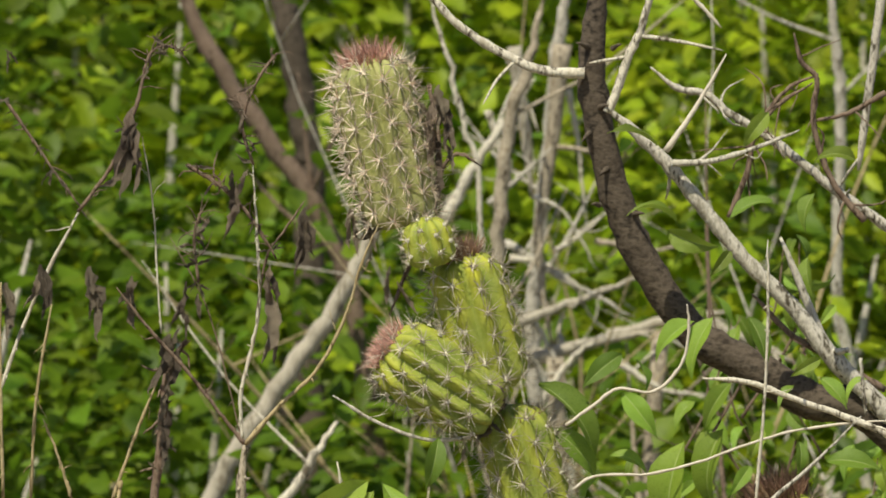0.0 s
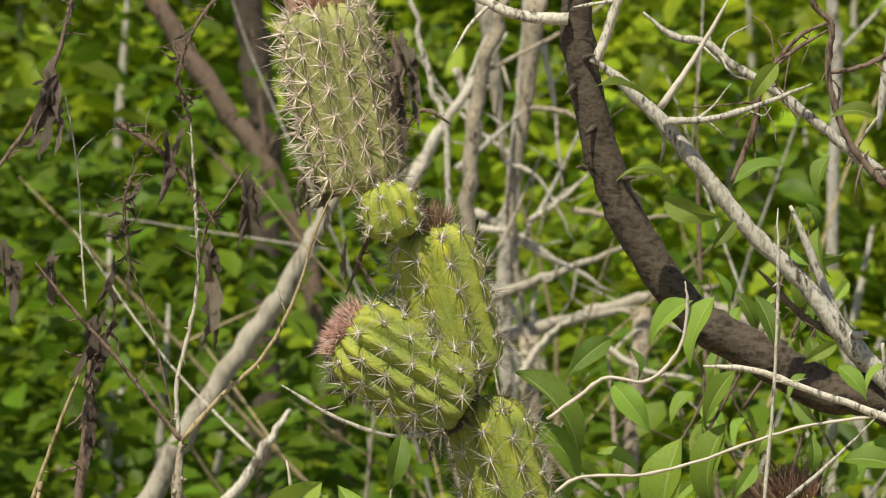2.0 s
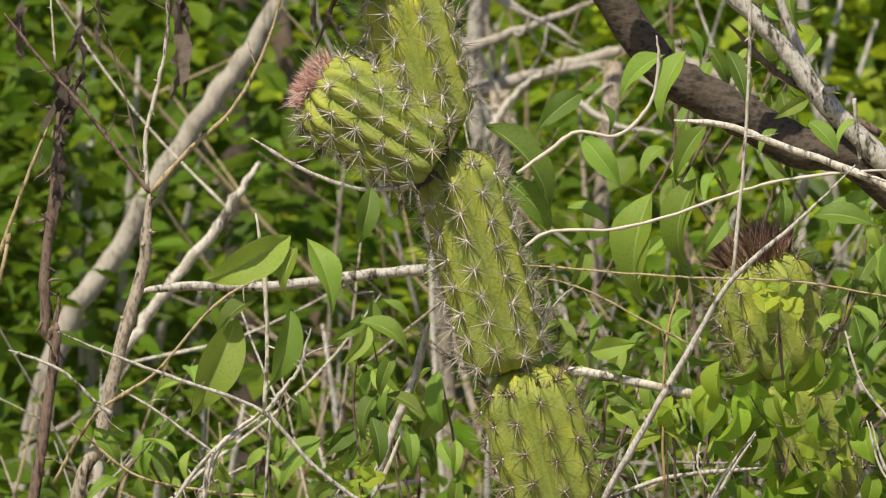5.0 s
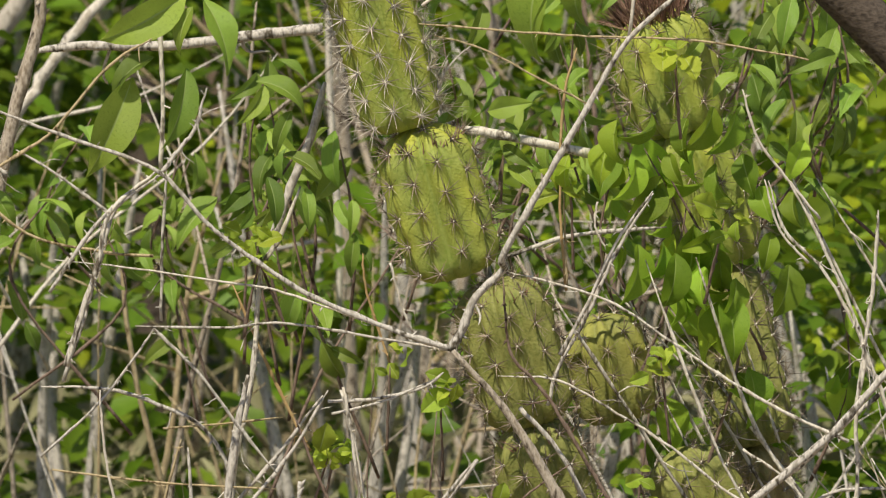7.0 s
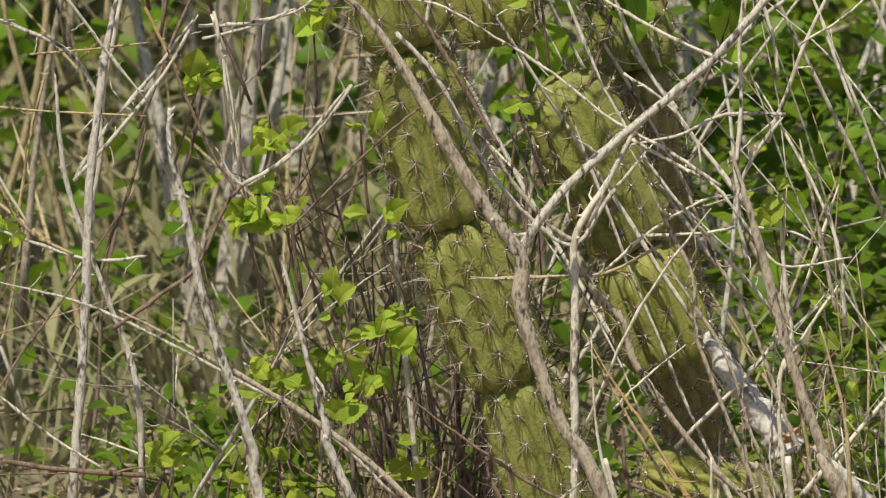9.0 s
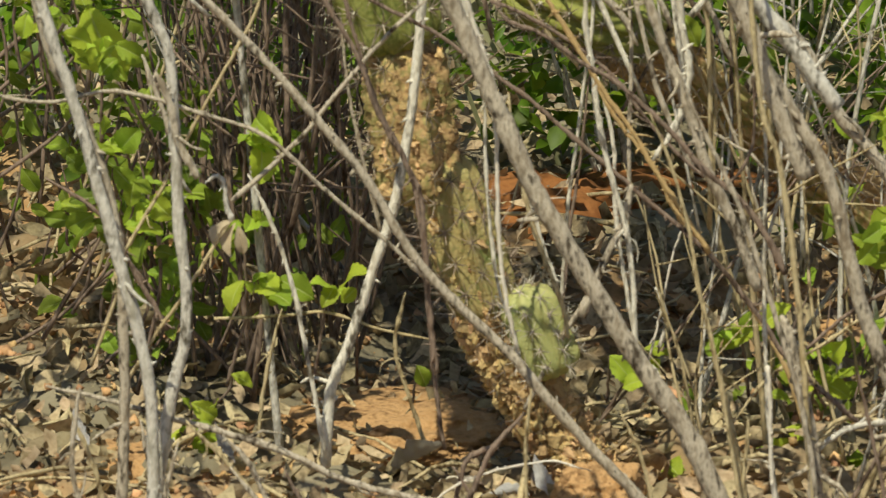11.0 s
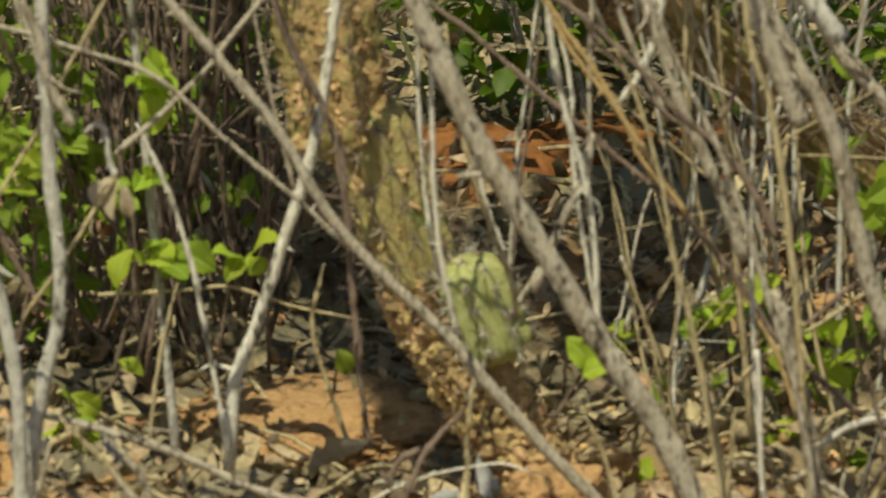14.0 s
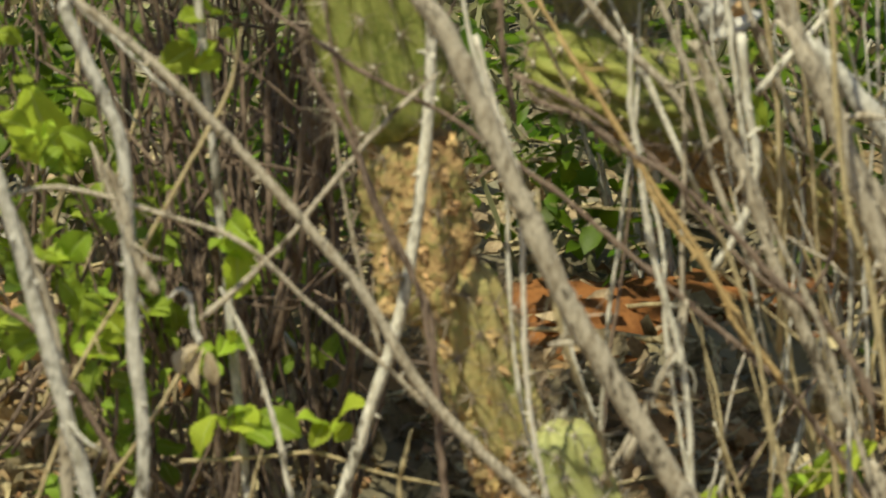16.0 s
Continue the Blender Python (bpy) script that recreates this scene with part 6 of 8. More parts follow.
    for a, b in zip(rows[::2], rows[1::2]):
        leaf_at(LEAF_MESHES, a, b, vine, rng, roll=rng.uniform(-0.6, 0.6), thick=rng.uniform(0.95, 1.25))
rows = [(0.116, 0.05, 0.704), (0.143, 0.038, 0.692), (0.121, 0.05, 0.708), (0.097, 0.038, 0.725), (0.171, 0.05, 0.719), (0.146, 0.038, 0.714), (0.193, 0.05, 0.723), (0.182, 0.038, 0.705), (0.214, 0.05, 0.74), (0.193, 0.038, 0.749), (0.169, 0.05, 0.765), (0.153, 0.038, 0.747), (0.111, 0.05, 0.748), (0.086, 0.038, 0.761), (0.149, 0.05, 0.693), (0.139, 0.038, 0.681)]
for a, b in zip(rows[::2], rows[1::2]):
    leaf_at(LEAF_MESHES, a, b, vine, rng, roll=rng.uniform(-0.6, 0.6), thick=rng.uniform(0.95, 1.25))


def leafy_clump(name, label, at, box, count, size, meshes, rng, stem_mat=BARK_BROWN, group="", down=1.0, depth=0.05):
    """A clump of leaves on thin twigs that fill a stretch of space."""
    t = thing(name, at, label, "shrub", group)
    (x0, z0), (x1, z1), y = box
    for k in range(max(2, count // 7)):
        bx, bz = rng.uniform(x0, x1), rng.uniform(z0, z1)
        by = y + rng.uniform(-depth, depth)
        root = Vector((bx + rng.uniform(-0.05, 0.05), by + 0.01, max(bz - rng.uniform(0.06, 0.12), 0.0)))
        pts = [root, Vector((bx + rng.uniform(-0.02, 0.02), by, bz - 0.03)), Vector((bx + rng.uniform(-0.01, 0.01), by, bz + 0.02))]
        limb(t, "stem", pts, 0.0009, 0.0005, stem_mat, rng, 5)
        line = spline(pts, 4)
        for _ in range(7):
            p = line[rng.randrange(3, len(line))] + Vector((rng.uniform(-1, 1), rng.uniform(-1, 1), rng.uniform(-1, 1))) * 0.006
            v = Vector((rng.uniform(-1, 1), rng.uniform(-1, 0.4), rng.uniform(-1.0, 0.6) - down * 0.4)).normalized() * size * rng.uniform(0.6, 1.25)
            leaf_at(meshes, p, p + v, t, rng, roll=rng.uniform(-1.2, 1.2))
    return t


def span(a, b, y):
    return ((min(a[0], b[0]), min(a[2], b[2])), (max(a[0], b[0]), max(a[2], b[2])), y)


c = [(0.149, 0.060, 0.488), (0.242, 0.060, 0.427)]
bush_leaves = leafy_clump("leafy_bush", "bush of drooping light green leaves beside the cactus", (0.3, 0.06, 0), span(c[0], c[1], 0.06), 35, 0.03, BROAD_MESHES, rng, depth=0.04, down=2.2)
for rows in ([(0.156, 0.02, 0.521), (0.15, 0.008, 0.496), (0.171, 0.02, 0.523), (0.16, 0.008, 0.504), (0.164, 0.02, 0.502), (0.159, 0.008, 0.478), (0.187, 0.02, 0.521), (0.181, 0.008, 0.501), (0.199, 0.02, 0.526), (0.188, 0.008, 0.504), (0.209, 0.02, 0.524), (0.2, 0.008, 0.502), (0.2, 0.02, 0.5), (0.202, 0.008, 0.478), (0.179, 0.02, 0.505), (0.182, 0.008, 0.49), (0.165, 0.02, 0.463), (0.162, 0.008, 0.434), (0.176, 0.02, 0.464), (0.173, 0.008, 0.444), (0.182, 0.02, 0.459), (0.18, 0.008, 0.428)],
             [(0.205, 0.03, 0.473), (0.199, 0.018, 0.457), (0.226, 0.03, 0.467), (0.222, 0.018, 0.448), (0.234, 0.03, 0.452), (0.23, 0.018, 0.427), (0.22, 0.03, 0.488), (0.225, 0.018, 0.473), (0.152, 0.03, 0.509), (0.146, 0.018, 0.49), (0.193, 0.03, 0.509), (0.186, 0.018, 0.49), (0.174, 0.03, 0.488), (0.171, 0.018, 0.469), (0.212, 0.03, 0.503), (0.217, 0.018, 0.484), (0.237, 0.03, 0.488), (0.234, 0.018, 0.469), (0.196, 0.03, 0.451), (0.192, 0.018, 0.432), (0.21, 0.03, 0.446), (0.207, 0.018, 0.427), (0.241, 0.03, 0.509), (0.232, 0.018, 0.49)]):
    for a, b in zip(rows[::2], rows[1::2]):
        leaf_at(BROAD_MESHES, a, b, bush_leaves, rng, roll=rng.uniform(-1.1, 1.1), thick=rng.uniform(0.95, 1.2))
c = [(0.162, 0.060, 0.470), (0.287, 0.060, 0.386)]
leafy_clump("leafy_bush", "bush of drooping light green leaves over dark shade", (0.28, 0.07, 0), span(c[0], c[1], 0.07), 14, 0.026, BROAD_MESHES, rng, depth=0.05, down=2.2)
for corners, y, n, sz in ((((-0.014, 0.25, 0.515), (0.048, 0.25, 0.435)), 0.25, 56, 0.026), (((0.08, 0.2, 0.522), (0.152, 0.2, 0.457)), 0.2, 63, 0.024), (((-0.132, 0.5, 0.424), (-0.029, 0.5, 0.366)), 0.5, 42, 0.024),
                          (((0.124, 0.45, 0.678), (0.243, 0.45, 0.561)), 0.45, 56, 0.026), (((0.196, 0.25, 0.566), (0.283, 0.25, 0.495)), 0.25, 70, 0.026)):
    leafy_clump("leafy_bush", "loose green pointed leaves behind the cactus", (corners[0][0], y, 0), span(corners[0], corners[1], y), n, sz, LEAF_MESHES, rng, group="leaf sprays behind", depth=0.08, down=1.6)
sprouts = ([(-0.009, -0.020, 0.469), (0.133, -0.020, 0.497), (0.202, -0.020, 0.481), (0.179, -0.020, 0.556)] + [(-0.006, -0.020, 0.466), (0.052, -0.020, 0.414), (0.075, -0.020, 0.400), (0.027, -0.020, 0.373), (0.057, -0.020, 0.347), (0.174, -0.020, 0.416), (0.164, -0.020, 0.362), (0.044, -0.020, 0.313), (0.062, -0.020, 0.310), (0.103, -0.020, 0.307), (-0.063, -0.020, 0.306), (0.095, -0.020, 0.352), (0.274, -0.020, 0.322)]
           + [(0.024, -0.020, 0.372), (0.056, -0.020, 0.349), (0.021, -0.020, 0.321), (0.053, -0.020, 0.316), (0.108, -0.020, 0.257), (0.096, -0.020, 0.234), (0.061, -0.020, 0.234), (0.081, -0.020, 0.273), (-0.059, -0.020, 0.307)] + [(0.056, 0.020, 0.231), (0.106, 0.020, 0.257), (0.099, 0.020, 0.231), (0.071, 0.020, 0.164), (0.077, 0.020, 0.238), (-0.001, 0.020, 0.125), (0.045, 0.020, 0.178), (0.125, 0.020, 0.195), (0.073, 0.020, 0.129), (0.010, 0.020, 0.198), (0.125, 0.020, 0.133)]
           + [(0.314, 0.020, 0.051), (0.373, 0.020, 0.130), (0.371, 0.020, 0.090), (0.286, 0.020, -0.003), (0.321, 0.020, 0.003), (0.124, 0.020, 0.091), (0.156, 0.020, 0.066), (0.083, 0.020, 0.107), (0.108, 0.020, 0.018), (0.128, 0.020, 0.069), (0.355, 0.020, -0.004), (0.344, 0.020, 0.035), (0.377, 0.020, 0.039), (0.273, 0.020, 0.036)])
for p in sprouts:
    p = Vector(p)
    t = thing("leafy_sprout", p, "small sprout of bright yellow-green serrate leaves", "sprout", "green sprouts")
    n = rng.randrange(5, 10)
    limb(t, "stem", [p - Vector((rng.uniform(-0.015, 0.015), -0.01, min(0.04, p.z * 0.6))), p], 0.0008, 0.0005, BARK_BROWN, rng, 5)
    for _ in range(n):
        o = p + Vector((rng.uniform(-1, 1), rng.uniform(-1, 1), rng.uniform(-1, 1))) * 0.007
        v = Vector((rng.uniform(-1, 1), rng.uniform(-0.9, 0.2), rng.uniform(-0.7, 0.8))).normalized() * (0.006 + 0.012 * rng.random() ** 2)
        leaf_at(YOUNG_MESHES, o, o + v, t, rng)

for corners, y, n, sz in (([(0.054, 0.140, 0.110), (0.120, 0.140, 0.054)], 0.14, 98, 0.016), ([(0.055, 0.300, 0.076), (0.166, 0.300, 0.003)], 0.3, 98, 0.017), ([(0.067, 0.160, 0.033), (0.147, 0.160, -0.021)], 0.16, 35, 0.013), ([(0.036, 0.080, 0.169), (0.095, 0.080, 0.086)], 0.08, 35, 0.016), ([(0.283, 0.080, 0.049), (0.399, 0.080, -0.035)], 0.08, 70, 0.013),
                          ([(0.360, 0.060, 0.125), (0.398, 0.060, 0.062)], 0.06, 28, 0.02), ([(0.299, 0.080, 0.243), (0.337, 0.080, 0.171)], 0.08, 42, 0.016), ([(0.338, 0.120, 0.005), (0.403, 0.120, -0.084)], 0.12, 84, 0.014),
                          ([(0.002, 0.200, 0.176), (0.116, 0.200, 0.069)], 0.2, 91, 0.0145), ([(0.083, 0.200, 0.114), (0.175, 0.200, 0.030)], 0.22, 84, 0.015)):
    leafy_clump("leafy_sprout", "loose spray of bright yellow-green small leaves", (corners[0][0], y, 0), span(corners[0], corners[1], y), n, sz * 0.75, SPRAY_MESHES, rng, group="green sprays", depth=0.03)

for name, rows in (("bright serrate-leaved sprig growing through bare twigs", [(0.100, 0.050, 0.231), (0.111, 0.050, 0.215), (0.091, 0.050, 0.228), (0.108, 0.050, 0.216), (0.115, 0.050, 0.238), (0.121, 0.050, 0.229), (0.104, 0.050, 0.244), (0.113, 0.050, 0.257), (0.100, 0.050, 0.243), (0.090, 0.050, 0.243), (0.102, 0.050, 0.236), (0.093, 0.050, 0.237), (0.084, 0.050, 0.233), (0.090, 0.050, 0.233), (0.078, 0.050, 0.233), (0.068, 0.050, 0.231), (0.078, 0.050, 0.226), (0.084, 0.050, 0.223), (0.060, 0.050, 0.225), (0.070, 0.050, 0.219), (0.063, 0.050, 0.226), (0.052, 0.050, 0.223), (0.056, 0.050, 0.220), (0.045, 0.050, 0.217), (0.113, 0.050, 0.191), (0.117, 0.050, 0.184), (0.126, 0.050, 0.189), (0.132, 0.050, 0.190), (0.122, 0.050, 0.179), (0.113, 0.050, 0.178), (0.119, 0.050, 0.178), (0.127, 0.050, 0.178), (0.066, 0.050, 0.174), (0.079, 0.050, 0.142), (0.043, 0.050, 0.171), (0.041, 0.050, 0.161), (0.003, 0.050, 0.201), (0.014, 0.050, 0.196), (-0.001, 0.050, 0.194), (0.010, 0.050, 0.187), (0.008, 0.050, 0.187), (0.019, 0.050, 0.187), (0.056, 0.050, 0.191), (0.065, 0.050, 0.187), (-0.002, 0.050, 0.122), (0.003, 0.050, 0.110), (0.022, 0.050, 0.115), (0.014, 0.050, 0.117)]),
                   ("serrate-leaved sprig in light beside grey stems", [(0.307, 0.020, 0.044), (0.320, 0.020, 0.053), (0.320, 0.020, 0.051), (0.333, 0.020, 0.062), (0.357, 0.020, 0.080), (0.378, 0.020, 0.082), (0.363, 0.020, 0.091), (0.374, 0.020, 0.098), (0.365, 0.020, 0.126), (0.378, 0.020, 0.132), (0.371, 0.020, 0.125), (0.382, 0.020, 0.117), (0.348, 0.020, 0.135), (0.358, 0.020, 0.126), (0.372, 0.020, 0.043), (0.381, 0.020, 0.034), (0.325, 0.020, 0.026), (0.333, 0.020, 0.024), (0.286, 0.020, 0.006), (0.284, 0.020, -0.009), (0.264, 0.020, 0.042), (0.273, 0.020, 0.031), (0.307, 0.020, 0.006), (0.318, 0.020, 0.004), (0.323, 0.020, 0.008), (0.334, 0.020, 0.001), (0.331, 0.020, 0.012), (0.342, 0.020, 0.008), (0.381, 0.020, 0.005), (0.390, 0.020, 0.000), (0.362, 0.020, -0.013), (0.371, 0.020, -0.015), (0.325, 0.020, -0.021), (0.336, 0.020, -0.020), (0.386, 0.020, -0.027), (0.391, 0.020, -0.036), (0.314, 0.020, 0.004), (0.318, 0.020, -0.005), (0.290, 0.020, 0.004), (0.301, 0.020, 0.006), (0.360, 0.020, -0.029), (0.371, 0.020, -0.027), (0.342, 0.020, 0.035), (0.349, 0.020, 0.028)]),
                   ("serrate-leaved sprig over shaded litter", [(0.124, 0.020, 0.073), (0.128, 0.020, 0.067), (0.130, 0.020, 0.076), (0.139, 0.020, 0.062), (0.081, 0.020, 0.125), (0.071, 0.020, 0.127), (0.075, 0.020, 0.118), (0.083, 0.020, 0.109), (0.124, 0.020, 0.129), (0.137, 0.020, 0.124), (0.079, 0.020, 0.094), (0.094, 0.020, 0.092), (0.104, 0.020, 0.025), (0.115, 0.020, 0.018), (0.102, 0.020, 0.018), (0.112, 0.020, 0.004), (0.084, 0.020, -0.011), (0.082, 0.020, -0.027), (0.119, 0.020, 0.036), (0.128, 0.020, 0.031), (0.190, 0.020, 0.039), (0.194, 0.020, 0.030)])):
    x0, y0, z0 = rows[0]
    t = thing("leafy_sprig", (x0, y0, 0), name, "sprig", "green sprigs")
    for a, b in zip(rows[::2], rows[1::2]):
        a, b = Vector(a), Vector(b)
        limb(t, "stalk", [a + Vector((rng.uniform(-0.01, 0.01), 0.01, -min(0.03, a.z * 0.5))), a + Vector((0, 0.003, -0.006)), a], 0.0006, 0.0004, BARK_BROWN, rng, 5)
        leaf_at(YOUNG_MESHES, a, b, t, rng, roll=rng.uniform(-0.4, 0.4), thick=rng.uniform(0.8, 1.1))

# ---- ground ----
def height(x, y):
    d = max(0.0, math.hypot(x - 0.2, y) - 0.5)
    p = Vector((x, y, 0))
    return 0.012 * noise.noise(p * 7) + 0.009 * noise.noise(p * 22) + 0.006 * noise.noise(p * 55) + 0.0035 * noise.noise(p * 130) + min(d, 3) * 0.02 * noise.noise(p * 0.7) + fall(y)


def sheet():
    s = Shape()
    xs = sorted({round(v, 4) for v in [-900, -200, -60, -20, -8, -4, -2, -1.3] + [-0.9 + 0.02 * i for i in range(38)] + [-0.13 + 0.004 * i for i in range(180)] + [0.6 + 0.02 * i for i in range(36)] + [1.6, 2.2, 4, 8, 20, 60, 200, 900]})
    ys = sorted({round(v, 4) for v in [-300, -60, -20, -8, -5, -3.5, -2, -1.2, -0.8] + [-0.5 + 0.02 * i for i in range(9)] + [-0.32 + 0.004 * i for i in range(180)] + [0.42 + 0.02 * i for i in range(78)] + [2.2, 2.7, 3.5, 5, 8, 14, 30, 80, 300, 1200]})
    verts = [(x, y, height(x, y)) for y in ys for x in xs]
    n = len(xs)
    faces = [(j * n + i, j * n + i + 1, (j + 1) * n + i + 1, (j + 1) * n + i) for j in range(len(ys) - 1) for i in range(n - 1)]
    s.put(verts, faces)
    return s


ground = tagged(part("ground", sheet(), SOIL), "orange sandy soil strewn with dead leaves and sticks", "ground", kind="structure")
rng = random.Random(61)
lit = Shape()
for _ in range(24000):
    x, y = rng.uniform(-0.35, 0.75), -0.4 + 1.1 * rng.random()
    if y < 0.25 and noise.noise(Vector((x * 9, y * 9, 3.0))) < -0.2 and rng.random() < 0.75:
        continue
    if y > 0.3 and rng.random() < 0.5:
        continue
    sz = (0.0022 + 0.008 * rng.random() ** 1.6) * (1 + 0.3 * max(0, y))
    m = pose(x, y, height(x, y) + rng.uniform(0.0005, 0.009), rng.uniform(-60, 60), rng.uniform(-60, 60), rng.uniform(0, 360))
    cu = rng.uniform(-1.1, 1.3)
    w = rng.uniform(0.4, 0.85)
    tw = rng.uniform(-0.4, 0.4)
    pts = [(-w * 0.55, -0.4, cu * 0.35 + tw), (0, -1, cu * 0.3), (w * 0.5, -0.35, cu * 0.3), (w * 0.6, 0.3, cu * 0.45 - tw), (0.1 * tw, 1, cu * 0.7), (-w * 0.6, 0.35, cu * 0.4), (0, 0, -0.05)]
    lit.put([m @ (Vector(q) * sz) for q in pts], [(6, 0, 1), (6, 1, 2), (6, 2, 3), (6, 3, 4), (6, 4, 5), (6, 5, 0)])
tagged(part("leaf_litter", lit, LITTER), "layer of curled tan and brown dead leaves on soil", "leaf litter", kind="stuff")
lit = Shape()
for _ in range(9000):
    x, y = rng.uniform(-0.7, 0.9), rng.uniform(0.55, 2.4)
    sz = rng.uniform(0.005, 0.013)
    m = pose(x, y, height(x, y) + rng.uniform(0.0005, 0.0015), rng.uniform(-8, 8), rng.uniform(-8, 8), rng.uniform(0, 360))
    w, cu = rng.uniform(0.4, 0.85), rng.uniform(-1, 1.2)
    pts = [(-w * 0.55, -0.4, cu * 0.35), (0, -1, cu * 0.3), (w * 0.5, -0.35, cu * 0.3), (w * 0.6, 0.3, cu * 0.45), (0, 1, cu * 0.7), (-w * 0.6, 0.35, cu * 0.4), (0, 0, -0.05)]
    lit.put([m @ (Vector(q) * sz) for q in pts], [(6, 0, 1), (6, 1, 2), (6, 2, 3), (6, 3, 4), (6, 4, 5), (6, 5, 0)])
tagged(part("leaf_litter", lit, LITTER_DULL), "dull grey-tan dead leaves under far stems", "leaf litter", kind="stuff")
sticks = Shape()
for _ in range(700):
    x, y = rng.uniform(-0.4, 0.9), rng.uniform(-0.3, 1.6)
    an, ln = rng.uniform(0, 6.28), rng.uniform(0.02, 0.1)
    z = height(x, y) + 0.006
    q = Vector((x + math.cos(an) * ln, y + math.sin(an) * ln, 0))
    q.z = height(q.x, q.y) + rng.uniform(0.004, 0.02)
    tube(sticks, [(x, y, z), ((x + q.x) / 2, (y + q.y) / 2, (z + q.z) / 2 + rng.uniform(0, 0.008)), q], rng.uniform(0.0006, 0.0016), 0.0006, 5, 3, rng)
tagged(part("fallen_twigs", sticks, BARK_TAN), "thin dry sticks fallen on the leaf litter", "twigs", kind="stuff")


crumbs = Shape()
for _ in range(7000):
    x, y = rng.uniform(-0.15, 0.6), rng.uniform(-0.3, 0.35)
    r = rng.uniform(0.0006, 0.0045) * rng.random() ** 2 + 0.0004
    m = pose(x, y, height(x, y) + r * 0.4, rng.uniform(0, 360), rng.uniform(0, 360), 0)
    q = [Vector(v) * r * rng.uniform(0.7, 1.3) for v in ((1, 0, 0), (-1, 0, 0), (0, 1, 0), (0, -1, 0), (0, 0, 1), (0, 0, -1))]
    crumbs.put([m @ v for v in q], [(0, 2, 4), (2, 1, 4), (1, 3, 4), (3, 0, 4), (2, 0, 5), (1, 2, 5), (3, 1, 5), (0, 3, 5)])
tagged(part("soil_crumb", crumbs, CRUMB), "orange and brown crumbs of soil between leaves", "soil", kind="stuff")


def clod(name, label, category, at, size, mat, rng, squash=0.7):
    bm = bmesh.new()
    bmesh.ops.create_icosphere(bm, subdivisions=5, radius=1.0)
    seed = Vector((rng.uniform(0, 50), rng.uniform(0, 50), 0))
    for v in bm.verts:
        k = 1 + 0.3 * noise.noise(v.co * 1.3 + seed) + 0.14 * noise.noise(v.co * 4 + seed) + 0.1 * noise.noise(v.co * 9 + seed) + 0.07 * noise.noise(v.co * 22 + seed)
        v.co = Vector((v.co.x, v.co.y, v.co.z * squash)) * k * size
    me = bpy.data.meshes.new(name)
    bm.to_mesh(me)
    bm.free()
    me.materials.append(mat)
    me.polygons.foreach_set("use_smooth", [True] * len(me.polygons))
    ob = new(name, me)
    ob.location = at
    return tagged(ob, label, category)


g = [(0.255, -0.051, 0), (0.181, -0.100, 0), (0.176, 0.081, 0)]
clod("clay_clod", "crumbly orange clay clod on the litter", "clod", (g[0][0], g[0][1], 0.008), 0.017, EARTH, rng)
clod("clay_clod", "crumbly orange clay clod on the litter", "clod", (g[1][0], g[1][1], 0.006), 0.012, EARTH, rng)
g = [(0.184, 0.081, 0), (0.084, 0.021, 0)]
clod("earth_mound", "low mound of loose orange earth at the cactus foot", "mound", (g[0][0], g[0][1], -0.004), 0.046, EARTH, rng, 0.2)
clod("earth_mound", "low mound of loose orange earth among stems", "mound", (g[1][0], g[1][1], -0.004), 0.04, EARTH, rng, 0.25)
clod("clay_mound", "low rust-orange clay mound behind the cactus", "mound", (0.268, 0.41, -0.012), 0.05, CLAY, rng, 0.5)
clod("clay_mound", "low rust-orange clay mound behind the cactus", "mound", (0.325, 0.43, -0.012), 0.052, CLAY, rng, 0.45)
for x, y, z in [(0.250, -0.134, 0), (0.258, -0.156, 0), (0.268, -0.105, 0), (0.242, -0.155, 0), (0.274, -0.164, 0), (0.284, -0.143, 0), (0.194, -0.160, 0), (0.159, -0.106, 0), (0.069, -0.153, 0), (0.086, -0.139, 0), (0.118, -0.156, 0), (0.174, -0.159, 0), (0.216, -0.146, 0), (0.211, -0.124, 0), (0.297, -0.165, 0), (0.308, -0.151, 0), (0.055, -0.086, 0), (0.144, -0.075, 0), (0.183, -0.130, 0), (0.229, -0.103, 0), (0.113, -0.126, 0), (0.076, -0.109, 0), (0.148, -0.143, 0), (0.167, -0.129, 0), (0.269, -0.120, 0), (0.255, -0.112, 0), (0.102, -0.140, 0), (0.203, -0.153, 0), (0.194, -0.123, 0), (0.274, -0.135, 0), (0.093, -0.088, 0), (0.065, 0.014, 0), (0.232, -0.154, 0), (0.130, -0.127, 0), (0.139, -0.098, 0), (0.257, -0.141, 0)]:
    ob = new("dead_leaf", rng.choice(PALE_LEAVES))
    k = rng.uniform(0.010, 0.023)
    ob.matrix_world = pose(x, y, height(x, y) + 0.005, rng.uniform(-25, 25), rng.uniform(-40, 40), rng.uniform(0, 360)) @ Matrix.Diagonal((k, k, k, 1))
    tagged(ob, "curled pale grey-tan dead leaf on the litter", "dead leaf", "dead leaves on the litter")

